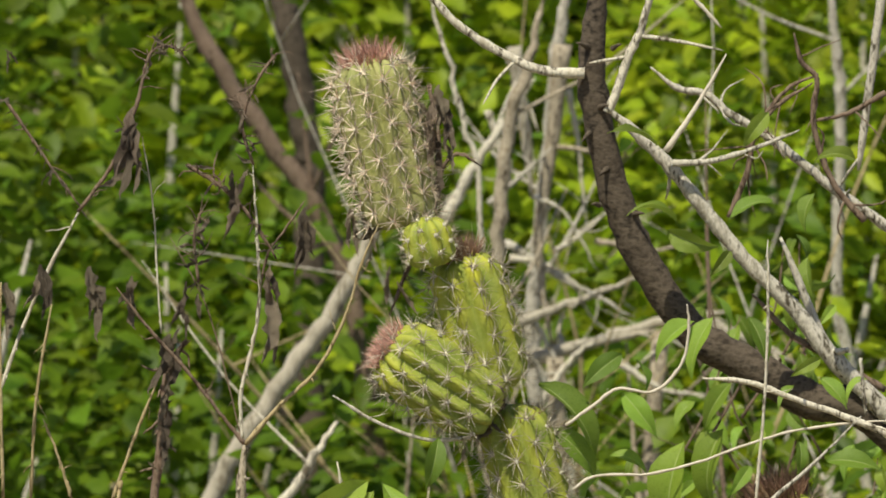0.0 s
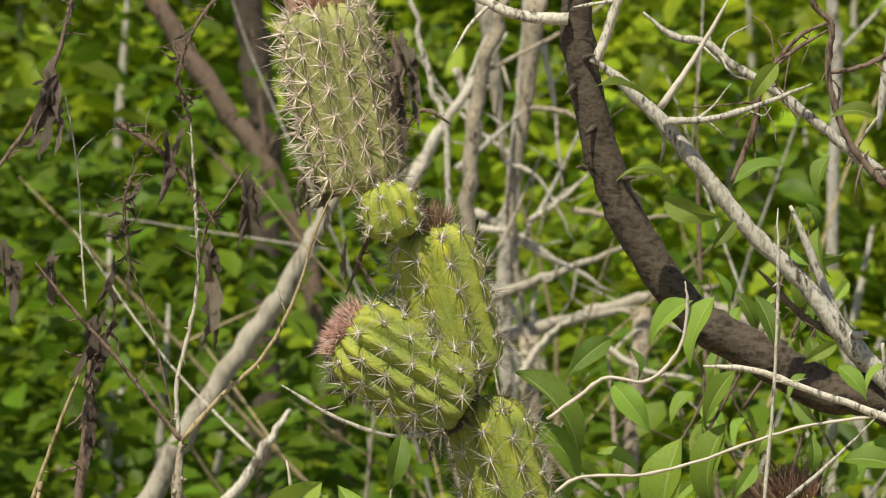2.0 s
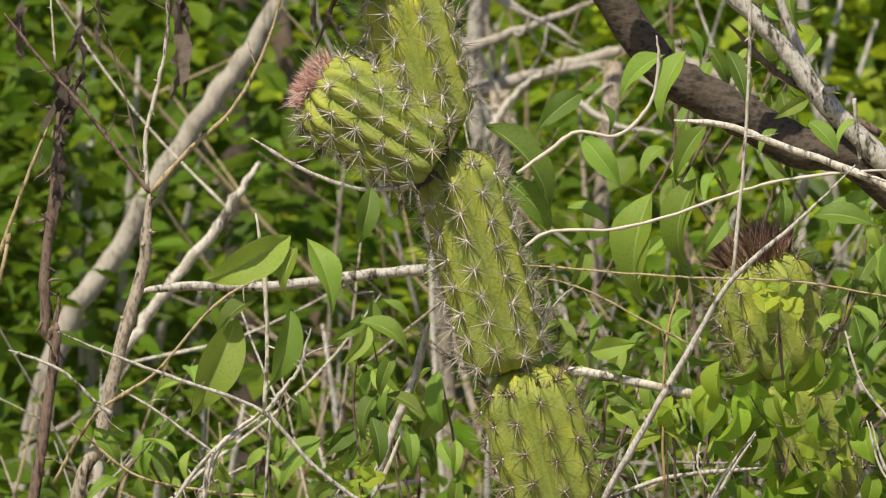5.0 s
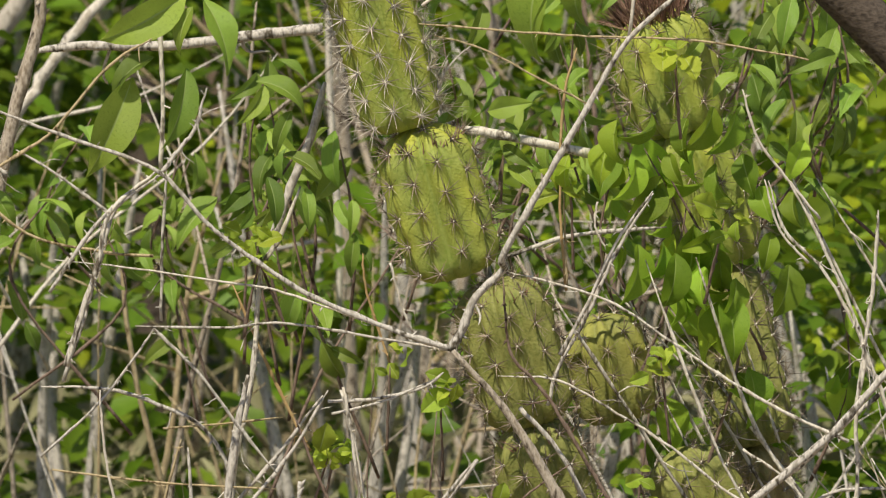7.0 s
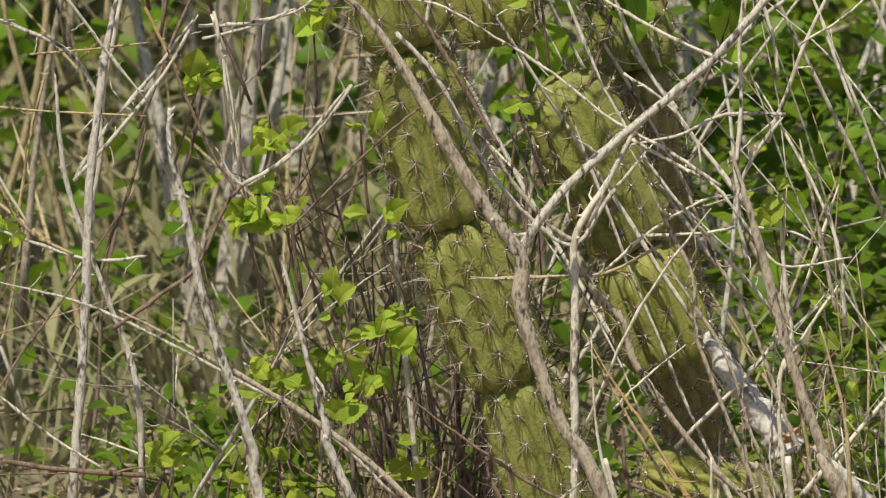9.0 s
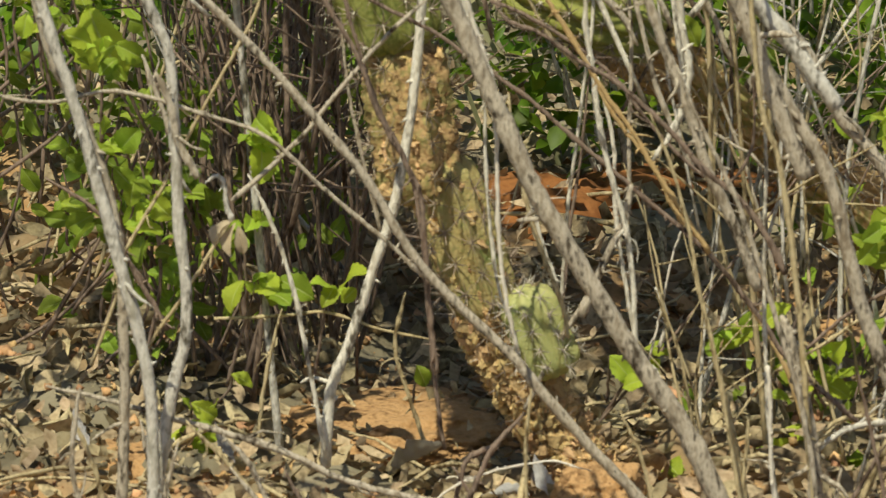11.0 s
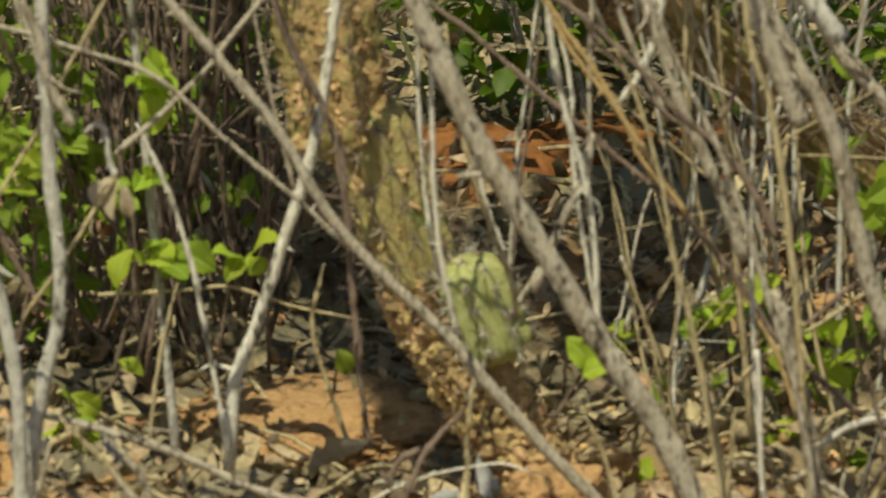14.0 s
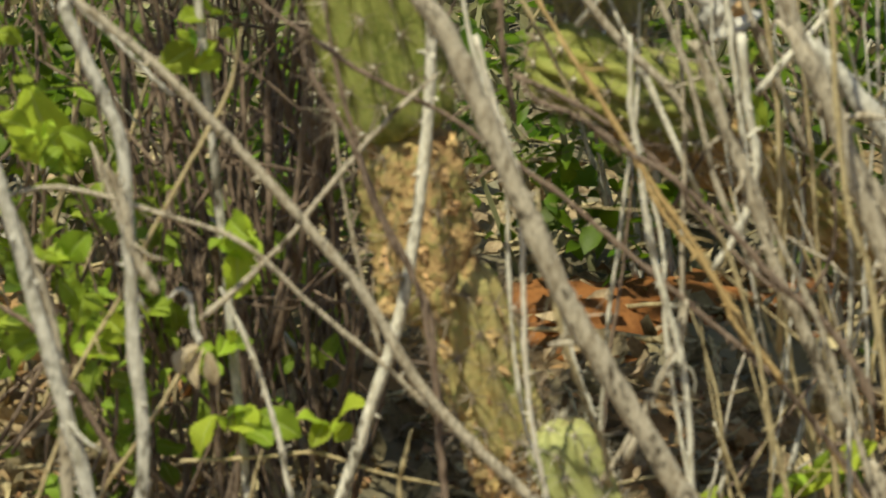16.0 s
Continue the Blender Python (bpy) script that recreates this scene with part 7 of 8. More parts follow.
for x, y, z in [(0.231, -0.026, 0), (0.241, -0.035, 0), (0.074, -0.117, 0), (0.092, -0.011, 0), (0.205, -0.109, 0), (0.143, -0.098, 0), (0.170, -0.158, 0), (0.065, 0.022, 0), (0.120, -0.020, 0), (0.260, -0.134, 0), (0.107, -0.111, 0), (0.150, -0.143, 0)]:
    ob = new("dead_leaf", rng.choice(GREY_LEAVES))
    k = rng.uniform(0.01, 0.022)
    ob.matrix_world = pose(x, y, height(x, y) + 0.006, rng.uniform(-10, 40), rng.uniform(-60, 60), rng.uniform(0, 360)) @ Matrix.Diagonal((k, k, k, 1))
    tagged(ob, "shrivelled silver-grey dead leaf on the litter", "dead leaf", "dead leaves on the litter")

for spots, meshes, size, label in (([(0.078, -0.121), (0.087, -0.097), (0.104, -0.098), (0.114, -0.124), (0.094, -0.004), (0.182, -0.106), (0.202, -0.107), (0.205, -0.136), (0.233, -0.012)], GREY_LEAVES, (0.012, 0.02), "shrivelled silver-grey dead leaf on the litter"), ([(0.255, -0.118), (0.273, -0.115), (0.284, -0.134), (0.232, -0.095), (0.185, -0.142), (0.195, -0.002), (0.179, -0.001)], PALE_LEAVES, (0.018, 0.028), "large bleached dead leaf on the litter")):
    for x, y in spots:
        k = rng.uniform(*size)
        ob = new("dead_leaf", rng.choice(meshes))
        ob.matrix_world = pose(x, y, height(x, y) + 0.006, rng.uniform(-10, 40), rng.uniform(-50, 50), rng.uniform(0, 360)) @ Matrix.Diagonal((k, k, k, 1))
        tagged(ob, label, "dead leaf", "dead leaves on the litter")

# ---- undergrowth and background ----
def random_thicket(name, label, count, xr, yr, zr, mat, rng, r=(0.0008, 0.0022), ln=(0.15, 0.5), lean=0.5, base=0.0):
    """A stand of single thin stems, each with two side twigs."""
    t = thing(name, ((xr[0] + xr[1]) / 2, (yr[0] + yr[1]) / 2, 0), label, "twigs", "dry thickets")
    for _ in range(count):
        s = Shape()
        x, y = rng.uniform(*xr), rng.uniform(*yr)
        z = fall(y) + (base if rng.random() < 0.7 else rng.uniform(*zr))
        v = Vector((rng.uniform(-lean, lean), rng.uniform(-lean, lean) * 0.6, 1.0)).normalized() * rng.uniform(*ln)
        p = Vector((x, y, z))
        b = Vector((rng.uniform(-1, 1), rng.uniform(-1, 1), 0)) * v.length * 0.05
        rr = rng.uniform(*r)
        tube(s, [p, p + v * 0.35 + b, p + v * 0.7 - b * 0.3, p + v + b * 0.5], rr, rr * 0.4, 5, 3, rng, 0.0007, 0.2)
        for _ in range(2):
            q = p + v * rng.uniform(0.3, 0.8)
            w = Vector((rng.uniform(-1, 1), rng.uniform(-1, 1), rng.uniform(0, 1))).normalized() * v.length * 0.3
            tube(s, [q, q + w * 0.5 + b * 0.1, q + w], rr * 0.5, rr * 0.25, 4, 3, rng, 0.0006, 0.2)
        part("stem", s, mat, t)
    return t


def twiggy(at, label, height_m, stems, mat, rng, spread=0.4, r=0.0018, twigs=7):
    """A leafless shrub: crooked stems that fork into ever finer curved twigs."""
    t = thing("leafless_shrub", at, label, "shrub", "leafless shrubs")
    at = Vector(at)
    for _ in range(stems):
        s = Shape()
        queue = [(at + Vector((rng.uniform(-0.04, 0.04), rng.uniform(-0.03, 0.03), -0.005)), Vector((rng.gauss(0, spread), rng.gauss(0, spread * 0.5), 1)).normalized(), height_m * rng.uniform(0.6, 1.0), r * rng.uniform(0.6, 1.1), 0)]
        while queue:
            p, d, ln, rad, level = queue.pop()
            pts = [p]
            steps = 5 if level == 0 else 3
            for k in range(steps):
                d = (d + Vector((rng.gauss(0, 0.16), rng.gauss(0, 0.12), rng.gauss(0, 0.14)))).normalized()
                pts.append(pts[-1] + d * ln / steps)
            tube(s, pts, rad, rad * 0.35, 6 if level == 0 else 5, 3, rng, 0.0006, 0.3)
            if level < 2:
                line = spline(pts, 3)
                for _ in range(twigs if level == 0 else 2):
                    i = rng.randrange(len(line) // 4, len(line) - 1)
                    side = Vector((rng.choice((-1, 1)) * rng.uniform(0.5, 1.3), rng.uniform(-0.6, 0.6), rng.uniform(-0.5, 0.6)))
                    queue.append((line[i], (d + side).normalized(), ln * rng.uniform(0.2, 0.45), rad * (1 - 0.6 * i / len(line)) * 0.6, level + 1))
        part("stem", s, mat, t)
    return t


rng = random.Random(73)
for x, y, h, n, mat, label in (
    (-0.2, 0.12, 0.4, 5, BARK_GREY, "leafless grey shrub with fine forking twigs"), (-0.1, 0.2, 0.36, 5, BARK_BROWN, "leafless dark brown shrub with fine forking twigs"),
    (-0.02, 0.1, 0.33, 4, BARK_GREY, "leafless grey shrub with fine forking twigs"), (-0.26, 0.3, 0.42, 5, BARK_TAN, "leafless tan shrub with curved twigs"),
    (0.05, 0.3, 0.36, 4, BARK_TAN, "leafless tan shrub with curved twigs"), (0.1, 0.16, 0.3, 4, BARK_BROWN, "leafless dark brown shrub with fine forking twigs"),
    (0.33, 0.08, 0.3, 5, BARK_GREY, "leafless grey shrub with fine forking twigs"), (0.42, 0.12, 0.32, 5, BARK_BROWN, "leafless dark brown shrub with fine forking twigs"),
    (0.47, 0.03, 0.3, 4, BARK_PALE, "leafless pale shrub with curved twigs"), (0.5, 0.2, 0.34, 5, BARK_TAN, "leafless tan shrub with curved twigs"),
    (0.22, 1.4, 0.75, 4, BARK_BROWN, "tall leafless shrub with brown twigs behind the cactus"), (0.34, 1.8, 0.8, 4, BARK_GREY, "tall leafless shrub with grey twigs behind the cactus"),
):
    twiggy((x, y, fall(y)), label, h - fall(y), max(2, n - 2), mat, rng, 0.3, 0.0015 + 0.0009 * min(1.2, y), 5)
rng = random.Random(74)
for x, y, h, n, mat in ((0.16, 2.8, 0.48, 3, BARK_LOW), (0.26, 2.4, 0.44, 2, BARK_LOW)):
    twiggy((x, y, fall(y)), "leafless pale shrub with stout dead branches behind the cactus", h - fall(y), n, mat, rng, 0.4, 0.0046, 6)
random_thicket("dry_thicket", "tall tan stems among herbs behind the cactus", 14, (-0.38, 0.16), (0.6, 2.4), (0.0, 0.2), BARK_TAN, rng, (0.0012, 0.003), (0.2, 0.46), 0.22)
random_thicket("dry_thicket", "tall grey-brown stems behind the cactus", 16, (-0.35, 0.3), (0.6, 2.6), (0.0, 0.2), BARK_LOW, rng, (0.0012, 0.0034), (0.2, 0.46), 0.3)
rng = random.Random(76)
dead = thing("dead_shrub", (0.1, 2.5, fall(2.5)), "dead shrub of stout bleached tangled branches behind the cactus", "shrub")
for mat, pts, r in (
    (BARK_SMOOTH, [(0.056, 2.5, 0.600), (0.065, 2.5, 0.539), (0.070, 2.5, 0.479)], 6.5),
    (BARK_LOW, [(0.096, 2.5, 0.600), (0.086, 2.5, 0.518), (0.076, 2.5, 0.440), (0.086, 2.5, 0.357)], 7.3),
    (BARK_PALE, [(0.100, 2.5, 0.565), (0.109, 2.5, 0.513), (0.114, 2.5, 0.449)], 2.6),
    (BARK_PALE, [(0.001, 2.5, 0.466), (0.023, 2.5, 0.505), (0.054, 2.5, 0.552), (0.073, 2.5, 0.578)], 5.2),
    (BARK_GREY, [(0.049, 2.5, 0.440), (0.096, 2.5, 0.410), (0.153, 2.5, 0.379)], 3.9),
    (BARK_SMOOTH, [(0.061, 2.5, 0.379), (0.117, 2.5, 0.401), (0.178, 2.5, 0.422)], 4.2),
    (BARK_SMOOTH, [(0.066, 2.5, 0.344), (0.113, 2.5, 0.357), (0.169, 2.5, 0.368)], 7.3),
    (BARK_PALE, [(0.053, 2.5, 0.429), (0.083, 2.5, 0.423), (0.122, 2.5, 0.396)], 3.1),
    (BARK_PALE, [(0.089, 2.5, 0.433), (0.117, 2.5, 0.452), (0.143, 2.5, 0.478)], 2.6),
    (BARK_GREY, [(0.036, 2.5, 0.479), (0.057, 2.5, 0.497), (0.086, 2.5, 0.523)], 3.1),
    (BARK_SMOOTH, [(0.130, 2.5, 0.362), (0.178, 2.5, 0.375), (0.230, 2.5, 0.383)], 5.5),
    (BARK_SMOOTH, [(0.178, 2.5, 0.383), (0.225, 2.5, 0.370), (0.282, 2.5, 0.343)], 8.1),
    (BARK_PALE, [(0.079, 2.5, 0.318), (0.100, 2.5, 0.349), (0.127, 2.5, 0.370)], 3.4),
    (BARK_GREY, [(0.045, 2.5, 0.401), (0.079, 2.5, 0.367), (0.100, 2.5, 0.323)], 3.4),
    (BARK_PALE, [(0.070, 2.5, 0.483), (0.096, 2.5, 0.470), (0.122, 2.5, 0.423)], 2.1),
    (BARK_PALE, [(0.036, 2.5, 0.548), (0.045, 2.5, 0.513), (0.040, 2.5, 0.470)], 3.1),
    (BARK_LOW, [(0.122, 2.5, 0.439), (0.161, 2.5, 0.431), (0.204, 2.5, 0.435)], 2.6),
    (BARK_PALE, [(0.138, 2.5, 0.349), (0.174, 2.5, 0.327), (0.212, 2.5, 0.322)], 3.1),
    (BARK_LOW, [(0.089, 2.5, 0.349), (0.101, 2.5, 0.1), (0.113, 2.5, -0.1), (0.113, 2.5, -0.31)], 7.0),
    (BARK_LOW, [(0.174, 2.5, 0.368), (0.148, 2.5, 0.1), (0.124, 2.5, -0.1), (0.113, 2.5, -0.31)], 7.0),
):
    shift = rng.uniform(-0.06, 0.06)
    limb(dead, "branch", [(x, y + shift, z) for x, y, z in pts], r * MM, r * 0.3 * MM, mat, rng, 8, 2, 0.06, 0.002, 0.2)
rng = random.Random(71)
random_thicket("dry_thicket", "tangle of bare grey twigs behind the cactus", 8, (-0.35, 0.75), (0.25, 0.9), (0.0, 0.2), BARK_GREY, rng, ln=(0.1, 0.38), lean=0.7)
random_thicket("dry_thicket", "tangle of pale dry stems and twigs", 12, (0.1, 0.75), (0.2, 1.0), (0.05, 0.3), BARK_PALE, rng, (0.0007, 0.0018), (0.15, 0.45), 0.7)
random_thicket("dry_thicket", "tangle of tan dry stems low over the litter", 22, (-0.3, 0.75), (0.1, 0.8), (0.0, 0.1), BARK_TAN, rng, (0.0006, 0.0014), (0.06, 0.25), 0.7)
random_thicket("dry_thicket", "fine brown twigs among dry stems", 26, (-0.2, 0.7), (0.02, 0.5), (0.0, 0.3), BARK_BROWN, rng, (0.0005, 0.001), (0.08, 0.28), 0.9)
random_thicket("dry_thicket", "net of fine pale dry twigs under the leaves", 6, (-0.4, 0.05), (0.15, 1.0), (0.0, 0.3), BARK_PALE, rng, (0.0006, 0.0014), (0.1, 0.32), 1.1)
c = [(-0.006, 2.200, 0.469), (0.144, 2.200, 0.468)]
random_thicket("dry_thicket", "pale leafless saplings and twigs behind the cactus", 9, (c[0][0], c[1][0] + 0.1), (2.4, 4.0), (0.2, 0.5), BARK_GREY, rng, (0.0016, 0.0036), (0.5, 0.8), 0.4)
random_thicket("dry_thicket", "tan leafless twigs behind the cactus", 16, (c[0][0], c[1][0] + 0.1), (2.0, 3.6), (0.25, 0.5), BARK_TAN, rng, (0.001, 0.0026), (0.25, 0.6), 1.2, 0.2)
c = [(0.119, 0.100, 0.209), (0.174, 0.100, 0.094)]
random_thicket("dry_thicket", "dense clump of thin dark brown upright stems", 34, (c[0][0], c[1][0]), (0.12, 0.38), (0.0, 0.12), BARK_BROWN, rng, (0.0005, 0.0012), (0.1, 0.28), 0.3)
c = [(0.104, 0.100, 0.123), (0.176, 0.100, 0.009)]
random_thicket("dry_thicket", "thin dark brown upright stems", 44, (c[0][0], c[1][0]), (0.1, 0.4), (0.0, 0.1), BARK_BROWN, rng, (0.0006, 0.0018), (0.12, 0.3), 0.3)
random_thicket("dry_thicket", "blurred tan stems among herbs behind the cactus", 16, (-0.45, 0.1), (0.4, 1.5), (0.0, 0.2), BARK_TAN, rng, (0.0008, 0.002), (0.2, 0.45), 0.45)
random_thicket("dry_thicket", "dark brown stems among herbs behind the cactus", 12, (-0.45, 0.12), (0.3, 1.2), (0.0, 0.2), BARK_BROWN, rng, (0.0008, 0.002), (0.2, 0.4), 0.5)
tangle = thing("twig_tangle", (0.26, 0.02, 0), "criss-cross of thin bleached twigs beside the cactus", "twigs")
c = [(0.186, 0.000, 0.415), (0.338, 0.000, 0.251)]
for _ in range(26):
    p = Vector((rng.uniform(c[0][0], c[1][0]), rng.uniform(-0.05, 0.1), rng.uniform(c[1][2], c[0][2])))
    side = rng.choice((-1, 1, 1))
    v = Vector((side * rng.uniform(0.3, 0.8), rng.uniform(-0.15, 0.15), -rng.uniform(0.5, 1.0))).normalized() * rng.uniform(0.08, 0.24)
    if p.z + v.z < 0.02:
        v *= 0.3
    bend = Vector((rng.uniform(-1, 1), rng.uniform(-1, 1), rng.uniform(-1, 1))) * 0.014
    r = rng.uniform(0.0005, 0.0013)
    limb(tangle, "twig", [p - v * 0.5, p + bend, p + v * 0.5], r * 0.6, r, BARK_PALE, rng, 5, 2, 0.02, 0.0008, 0.3)
c = [(0.279, 0.020, 0.074), (0.393, 0.020, -0.052)]
random_thicket("dry_thicket", "upright tan and grey stems crowding on the litter", 16, (c[0][0], c[1][0] + 0.02), (-0.04, 0.12), (0.0, 0.1), BARK_GREY, rng, (0.0006, 0.0016), (0.12, 0.35), 0.3)
random_thicket("dry_thicket", "upright tan and grey stems crowding on the litter", 18, (c[0][0], c[1][0] + 0.02), (-0.04, 0.12), (0.0, 0.1), BARK_TAN, rng, (0.0006, 0.0014), (0.1, 0.28), 0.3)
grass = Shape()
for _ in range(3000):
    x, y = rng.uniform(-0.8, 1.2), 0.45 + 5.0 * rng.random() ** 1.3
    hgt = rng.uniform(0.04, 0.15) * (1 + 0.35 * y)
    v = Vector((rng.uniform(-0.6, 0.6), rng.uniform(-0.5, 0.5), 1)).normalized() * hgt
    p = Vector((x, y, height(x, y)))
    w = Vector((rng.uniform(-1, 1), rng.uniform(-1, 1), 0)).normalized() * 0.0011 * (1 + 0.8 * y)
    b = Vector((v.x, v.y, -0.3 * hgt)) * 0.6
    grass.put([p - w, p + w, p + v * 0.6 + w * 0.7, p + v * 0.6 - w * 0.7, p + v + b], [(0, 1, 2, 3), (3, 2, 4)])
tagged(part("dry_grass", grass, GRASS), "sparse dry grey-tan grass under the shrubs", "grass", kind="stuff")


def shrub(at, height_m, spread, leaves, size, mat, rng, label, low=0.03):
    """A background shrub: crooked limbs and a loose crown of single leaves in clumps."""
    t = thing("green_shrub", at, label, "shrub", "background shrubs")
    at = Vector(at)
    tips = []
    stem_r = min(0.008, 0.011 * height_m)
    for k in range(5):
        an = rng.uniform(0, 6.28)
        top = at + Vector((math.cos(an) * spread * 0.7, math.sin(an) * spread * 0.5, height_m * rng.uniform(0.7, 1.0)))
        mid = at.lerp(top, 0.5) + Vector((rng.uniform(-1, 1), rng.uniform(-1, 1), 0)) * spread * 0.15
        limb(t, "limb", [at, mid, top], stem_r, stem_r * 0.4, BARK_GREY, rng, 6)
        tips += spline([at, mid, top], 5)[4:]
    s = Shape()
    clumps = []
    for _ in range(max(9, leaves // 70)):
        b = rng.choice(tips)
        clumps.append(b + Vector((rng.gauss(0, 1) * spread * 0.35, rng.gauss(0, 1) * spread * 0.25, rng.gauss(0, 1) * height_m * 0.16)))
    for _ in range(leaves):
        c = rng.choice(clumps)
        c.z = max(c.z, low)
        p = c + Vector((rng.gauss(0, 1), rng.gauss(0, 1), rng.gauss(0, 0.7))) * 2.6 * size
        if p.z < low:
            continue
        m = Matrix.Translation(p) @ Euler((rng.uniform(-0.9, 0.7), rng.uniform(-0.7, 0.7), rng.uniform(0, 6.28))).to_matrix().to_4x4()
        ln = size * rng.uniform(0.6, 1.3)
        w = ln * rng.uniform(0.4, 0.65)
        pts = [(0, 0, 0), (w * 0.5, ln * 0.35, ln * 0.1), (w * 0.42, ln * 0.7, ln * 0.04), (0, ln, -ln * 0.12), (-w * 0.42, ln * 0.7, ln * 0.04), (-w * 0.5, ln * 0.35, ln * 0.1), (0, ln * 0.4, 0), (0, ln * 0.7, -ln * 0.03)]
        s.put([m @ Vector(q) for q in pts], [(0, 1, 6), (1, 2, 7, 6), (2, 3, 7), (3, 4, 7), (4, 5, 6, 7), (5, 0, 6)])
    part("crown", s, mat, t)
    return t


rng = random.Random(81)
for x, y, h, sp, n, sz, mat, low_z in (
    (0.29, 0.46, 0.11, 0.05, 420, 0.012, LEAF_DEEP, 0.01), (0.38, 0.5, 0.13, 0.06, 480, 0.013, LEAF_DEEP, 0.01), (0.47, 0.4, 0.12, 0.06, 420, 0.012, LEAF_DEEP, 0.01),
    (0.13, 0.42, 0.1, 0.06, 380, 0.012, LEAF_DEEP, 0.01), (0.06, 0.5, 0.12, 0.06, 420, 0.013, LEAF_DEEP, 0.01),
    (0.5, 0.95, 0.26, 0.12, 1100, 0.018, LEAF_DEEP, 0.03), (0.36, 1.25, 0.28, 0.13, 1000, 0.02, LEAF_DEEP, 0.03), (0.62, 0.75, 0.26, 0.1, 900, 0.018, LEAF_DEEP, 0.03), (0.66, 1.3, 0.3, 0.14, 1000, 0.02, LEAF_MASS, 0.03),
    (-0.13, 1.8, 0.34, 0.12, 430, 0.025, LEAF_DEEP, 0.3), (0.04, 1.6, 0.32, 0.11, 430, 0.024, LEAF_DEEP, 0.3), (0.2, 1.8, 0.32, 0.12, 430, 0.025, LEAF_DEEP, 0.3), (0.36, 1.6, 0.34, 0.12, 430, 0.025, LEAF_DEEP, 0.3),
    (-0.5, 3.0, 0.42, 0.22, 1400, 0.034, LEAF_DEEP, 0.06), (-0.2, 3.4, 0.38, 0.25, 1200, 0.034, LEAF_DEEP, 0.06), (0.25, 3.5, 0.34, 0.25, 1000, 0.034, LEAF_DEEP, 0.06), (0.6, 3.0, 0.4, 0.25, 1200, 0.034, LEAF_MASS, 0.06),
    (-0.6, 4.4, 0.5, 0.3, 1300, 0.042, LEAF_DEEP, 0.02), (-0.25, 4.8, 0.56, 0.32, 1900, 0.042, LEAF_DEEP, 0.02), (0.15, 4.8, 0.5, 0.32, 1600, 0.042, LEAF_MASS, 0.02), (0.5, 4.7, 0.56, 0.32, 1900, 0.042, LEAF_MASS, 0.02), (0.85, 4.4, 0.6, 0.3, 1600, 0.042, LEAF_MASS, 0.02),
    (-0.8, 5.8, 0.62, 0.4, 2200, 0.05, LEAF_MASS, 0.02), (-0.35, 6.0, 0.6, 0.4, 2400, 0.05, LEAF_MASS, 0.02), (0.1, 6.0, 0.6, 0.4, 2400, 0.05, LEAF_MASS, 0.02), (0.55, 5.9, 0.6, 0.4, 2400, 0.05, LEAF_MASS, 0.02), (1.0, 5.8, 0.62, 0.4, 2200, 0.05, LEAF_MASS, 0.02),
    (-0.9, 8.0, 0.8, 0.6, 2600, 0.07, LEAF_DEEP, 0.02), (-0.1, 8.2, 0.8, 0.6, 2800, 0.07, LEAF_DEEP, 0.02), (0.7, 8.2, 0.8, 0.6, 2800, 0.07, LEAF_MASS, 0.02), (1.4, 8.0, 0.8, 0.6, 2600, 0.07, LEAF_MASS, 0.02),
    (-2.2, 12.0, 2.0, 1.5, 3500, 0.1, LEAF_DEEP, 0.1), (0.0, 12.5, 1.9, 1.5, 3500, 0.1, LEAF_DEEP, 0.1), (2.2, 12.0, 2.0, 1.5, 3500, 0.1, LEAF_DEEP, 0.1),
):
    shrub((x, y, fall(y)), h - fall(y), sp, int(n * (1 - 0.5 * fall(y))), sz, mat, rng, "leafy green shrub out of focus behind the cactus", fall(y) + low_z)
rng = random.Random(91)
low = thing("green_herb", (0, 0.4, 0), "low green herb leaves among dry stems", "shrub", kind="stuff")
s = Shape()
for _ in range(3600):
    x, y = rng.uniform(-0.45, 0.85), rng.uniform(0.3, 3.6)
    z = abs(rng.gauss(0, 0.05)) * (0.6 + y)
    if noise.noise(Vector((x * 5, y * 4, z * 6))) < 0.02:
        continue
    m = Matrix.Translation((x, y, z + 0.02 + fall(y))) @ Euler((rng.uniform(-0.9, 0.7), rng.uniform(-0.7, 0.7), rng.uniform(0, 6.28))).to_matrix().to_4x4()
    ln = rng.uniform(0.012, 0.024) * (1 + 0.45 * y)
    w = ln * 0.6
    pts = [(0, 0, 0), (w * 0.5, ln * 0.35, ln * 0.1), (w * 0.42, ln * 0.7, ln * 0.04), (0, ln, -ln * 0.12), (-w * 0.42, ln * 0.7, ln * 0.04), (-w * 0.5, ln * 0.35, ln * 0.1), (0, ln * 0.4, 0), (0, ln * 0.7, -ln * 0.03)]
    s.put([m @ Vector(q) for q in pts], [(0, 1, 6), (1, 2, 7, 6), (2, 3, 7), (3, 4, 7), (4, 5, 6, 7), (5, 0, 6)])
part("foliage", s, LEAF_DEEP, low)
dry_low = thing("dry_herb", (-0.1, 1.2, 0), "drying grey-green herb between stems behind the cactus", "herb", kind="stuff")
s = Shape()
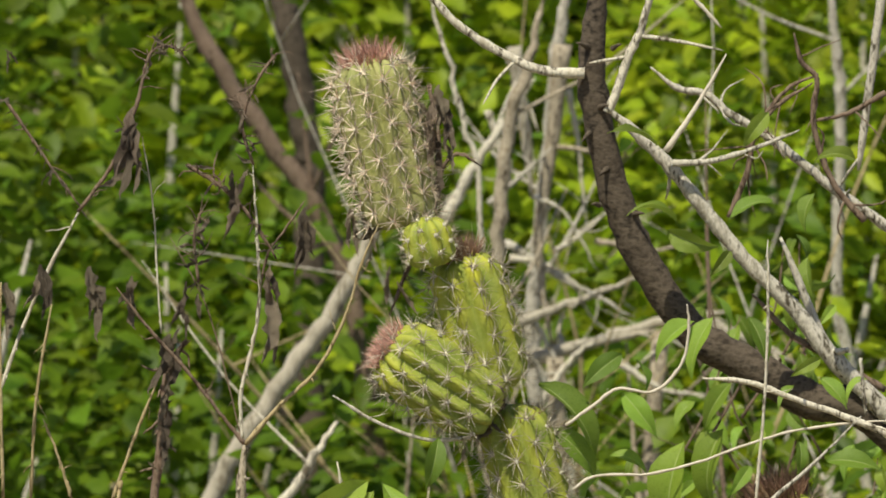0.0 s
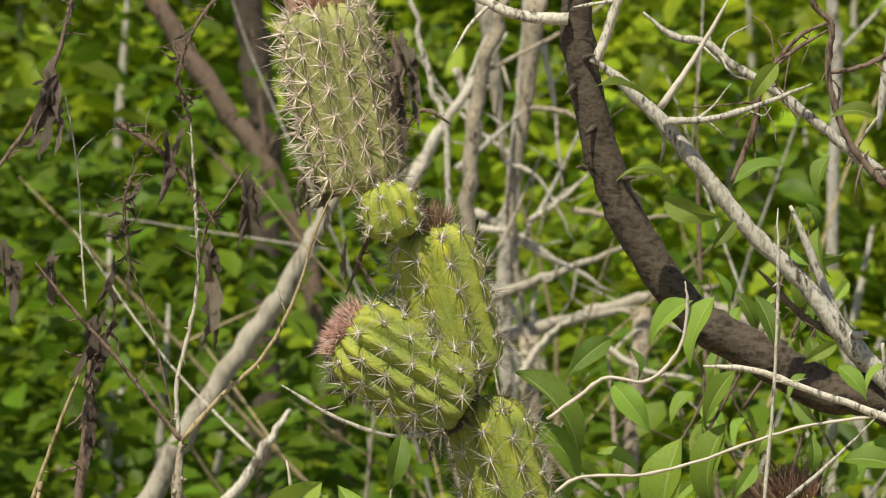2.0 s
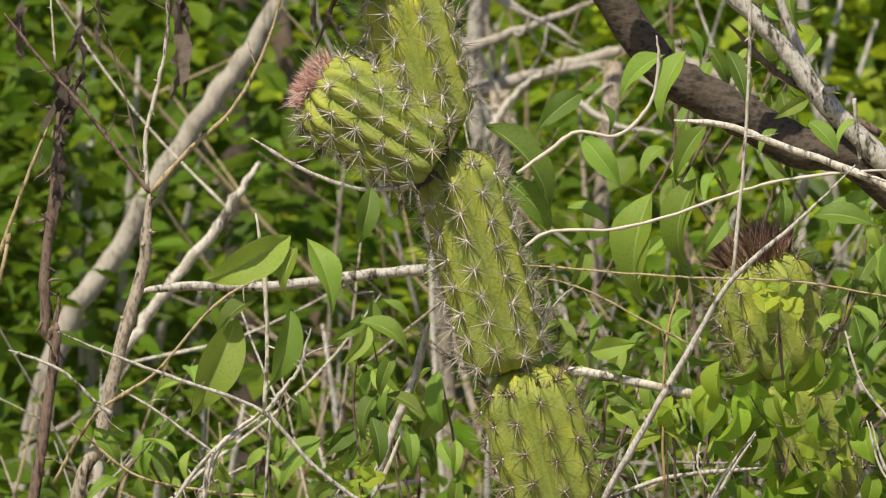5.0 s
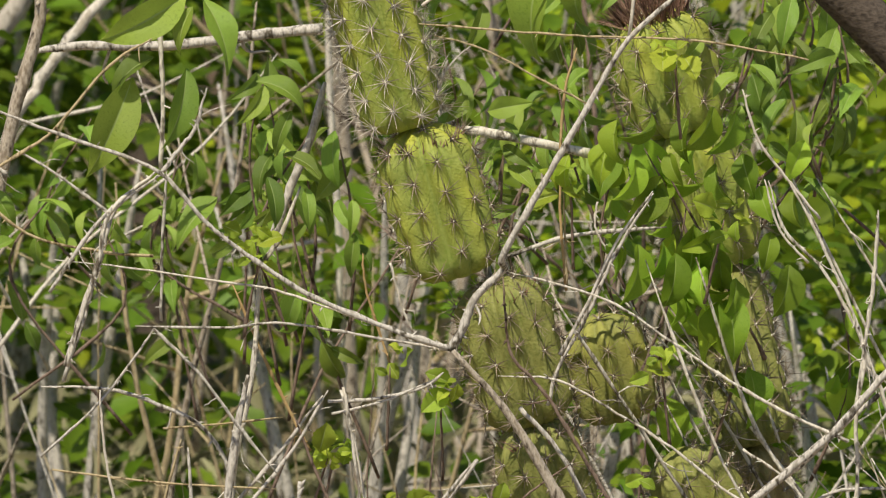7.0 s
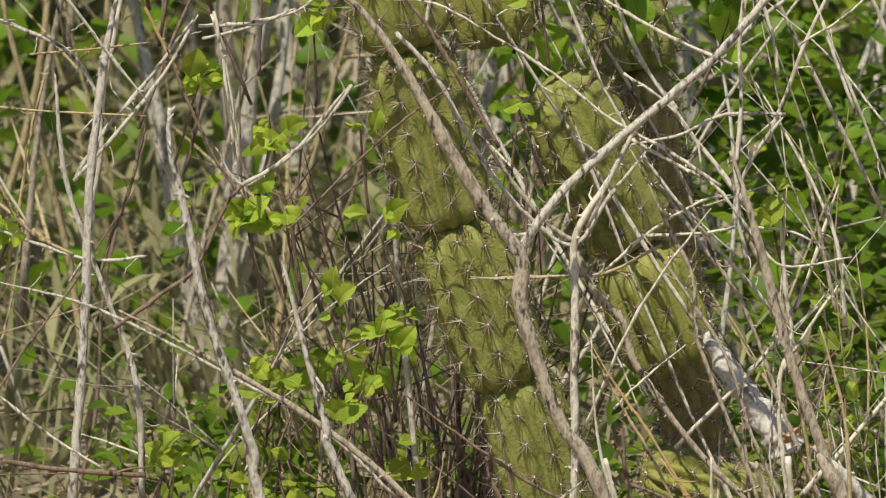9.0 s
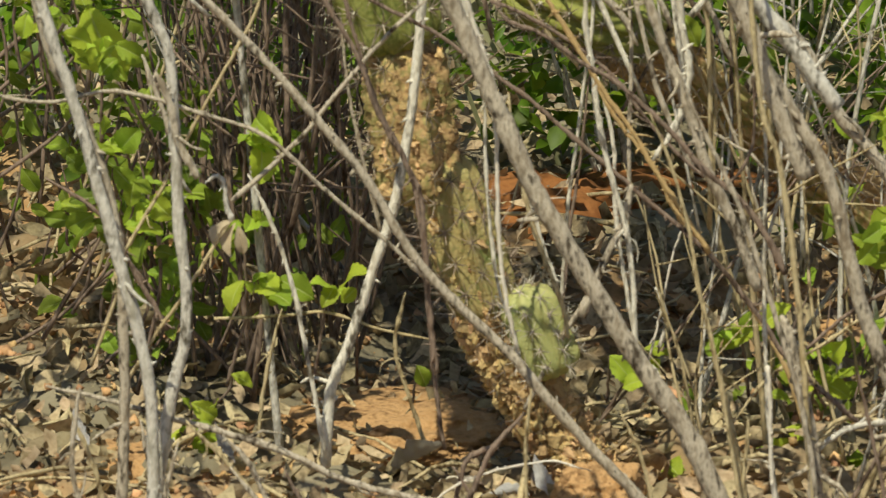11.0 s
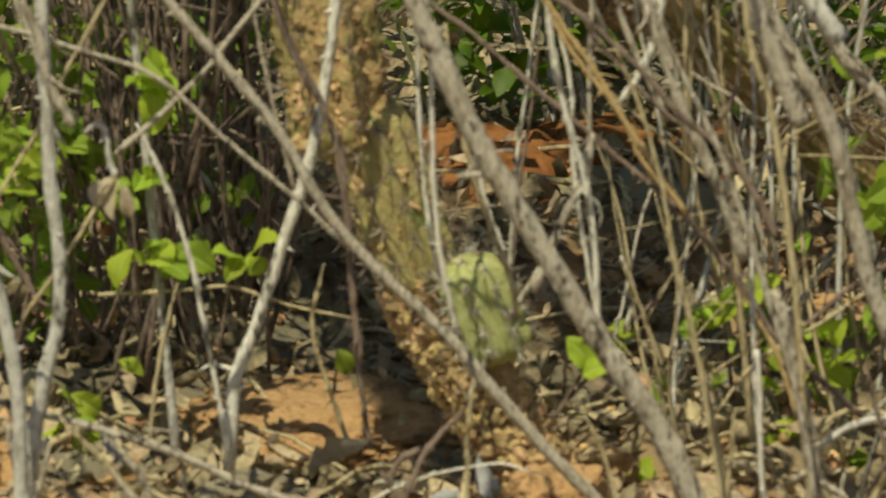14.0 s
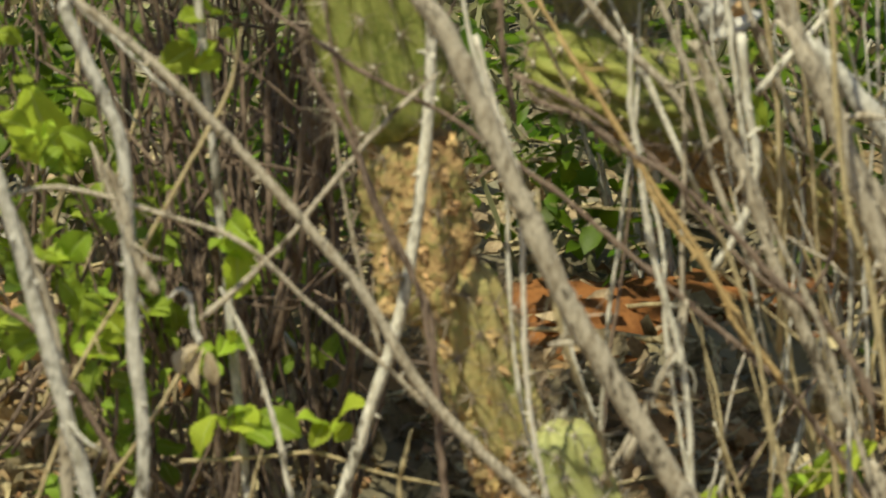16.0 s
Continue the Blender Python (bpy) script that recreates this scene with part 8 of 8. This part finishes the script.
for _ in range(3200):
    x, y = rng.uniform(-0.6, 0.8), rng.uniform(0.5, 4.2)
    z = 0.01 + abs(rng.gauss(0, 0.045)) * (0.5 + y * 0.6)
    m = Matrix.Translation((x, y, z + fall(y))) @ Euler((rng.uniform(0.2, 1.5), rng.uniform(-0.7, 0.7), rng.uniform(0, 6.28))).to_matrix().to_4x4()
    ln = rng.uniform(0.018, 0.036) * (1 + 0.4 * y)
    w = ln * rng.uniform(0.1, 0.24)
    pts = [(0, 0, 0), (w * 0.5, ln * 0.35, ln * 0.1), (w * 0.42, ln * 0.7, ln * 0.04), (0, ln, -ln * 0.12), (-w * 0.42, ln * 0.7, ln * 0.04), (-w * 0.5, ln * 0.35, ln * 0.1), (0, ln * 0.4, 0), (0, ln * 0.7, -ln * 0.03)]
    s.put([m @ Vector(q) for q in pts], [(0, 1, 6), (1, 2, 7, 6), (2, 3, 7), (3, 4, 7), (4, 5, 6, 7), (5, 0, 6)])
part("foliage", s, GRASS, dry_low)

# ---- trunks behind ----
rng = random.Random(95)
for label, mat, pts, r0, r1 in (
    ("slanting brown trunk out of focus behind leaves", BARK_BROWN, [(-0.259, 3.600, 0.615), (-0.226, 3.600, 0.531), (-0.188, 3.600, 0.464), (-0.147, 3.600, 0.406), (-0.111, 3.600, 0.349), (-0.085, 3.600, 0.281), (-0.070, 3.600, 0.187)] + [(0.02, 3.6, -0.03)], 8.5, 10.0),
    ("upright brown trunk out of focus behind leaves", BARK_DARK, [(-0.169, 4.000, 0.603), (-0.153, 4.000, 0.521), (-0.140, 4.000, 0.456), (-0.132, 4.000, 0.385), (-0.127, 4.000, 0.336), (-0.131, 4.000, 0.193)] + [(-0.1, 4.0, -0.03)], 13.0, 15.0),
    ("pale dead trunk leaning behind the cactus", BARK_SMOOTH, [(-0.037, 2.2, 0.501), (-0.061, 2.2, 0.465), (-0.087, 2.2, 0.415), (-0.118, 2.2, 0.376), (-0.154, 2.2, 0.322), (-0.186, 2.2, 0.267), (-0.221, 2.2, 0.214), (-0.243, 2.2, 0.137)] + [(-0.3, 2.2, -0.03)], 6.4, 9.0),
    ("pale bare trunk behind the cactus", BARK_LOW, [(0.076, 2.200, 0.650), (0.063, 2.200, 0.603), (0.052, 2.200, 0.564), (0.046, 2.200, 0.516), (0.041, 2.200, 0.443)] + [(0.06, 2.2, -0.03)], 5.0, 6.0),
    ("grey bare trunk behind the cactus", BARK_GREY, [(0.104, 2.600, 0.655), (0.094, 2.600, 0.600), (0.085, 2.600, 0.514), (0.076, 2.600, 0.431), (0.071, 2.600, 0.354)] + [(0.12, 2.6, -0.03)], 5.5, 6.5),
    ("grey trunk out of focus behind twigs", BARK_GREY, [(0.327, 3.000, 0.634), (0.335, 3.000, 0.548), (0.339, 3.000, 0.490), (0.335, 3.000, 0.355)] + [(0.45, 3.0, -0.03)], 4.6, 5.5),
    ("thin pale trunk behind the cactus", BARK_PALE, [(-0.014, 1.600, 0.721), (0.003, 1.600, 0.666), (0.014, 1.600, 0.619), (0.026, 1.600, 0.556)] + [(0.04, 1.6, 0.2), (0.06, 1.6, -0.03)], 1.8, 2.4),
    ("pale stick leaning behind leaves", BARK_PALE, [(-0.07, 1.2, 0.462), (-0.084, 1.2, 0.438), (-0.108, 1.2, 0.405), (-0.137, 1.2, 0.369), (-0.158, 1.2, 0.326)] + [(-0.2, 1.2, -0.03)], 3.0, 3.8),
):
    foot, last = Vector((pts[-1][0], pts[-1][1], fall(pts[-1][1]) - 0.03)), Vector(pts[-2])
    pts = pts[:-1] + [tuple(last.lerp(foot, f)) for f in (0.12, 0.3, 0.6, 1.0)]
    t = thing("leafless_sapling", pts[-1], label, "sapling", "bare saplings behind")
    tk = limb(t, "trunk", pts, r0 * MM, r1 * MM, mat, rng, 10, 0, 0.15, 0.004, 0.15)
    line = spline(pts, 6)
    for _ in range(3):
        q = line[rng.randrange(4, len(line) - 6)]
        v = Vector((rng.uniform(-1, 1), rng.uniform(-0.6, 0.6), rng.uniform(0.2, 1))).normalized() * rng.uniform(0.08, 0.2)
        limb(t, "branch", [q, q + v * 0.5 + Vector((0, 0, -0.01)), q + v], r0 * 0.35 * MM, r0 * 0.15 * MM, mat, rng, 6, 0)
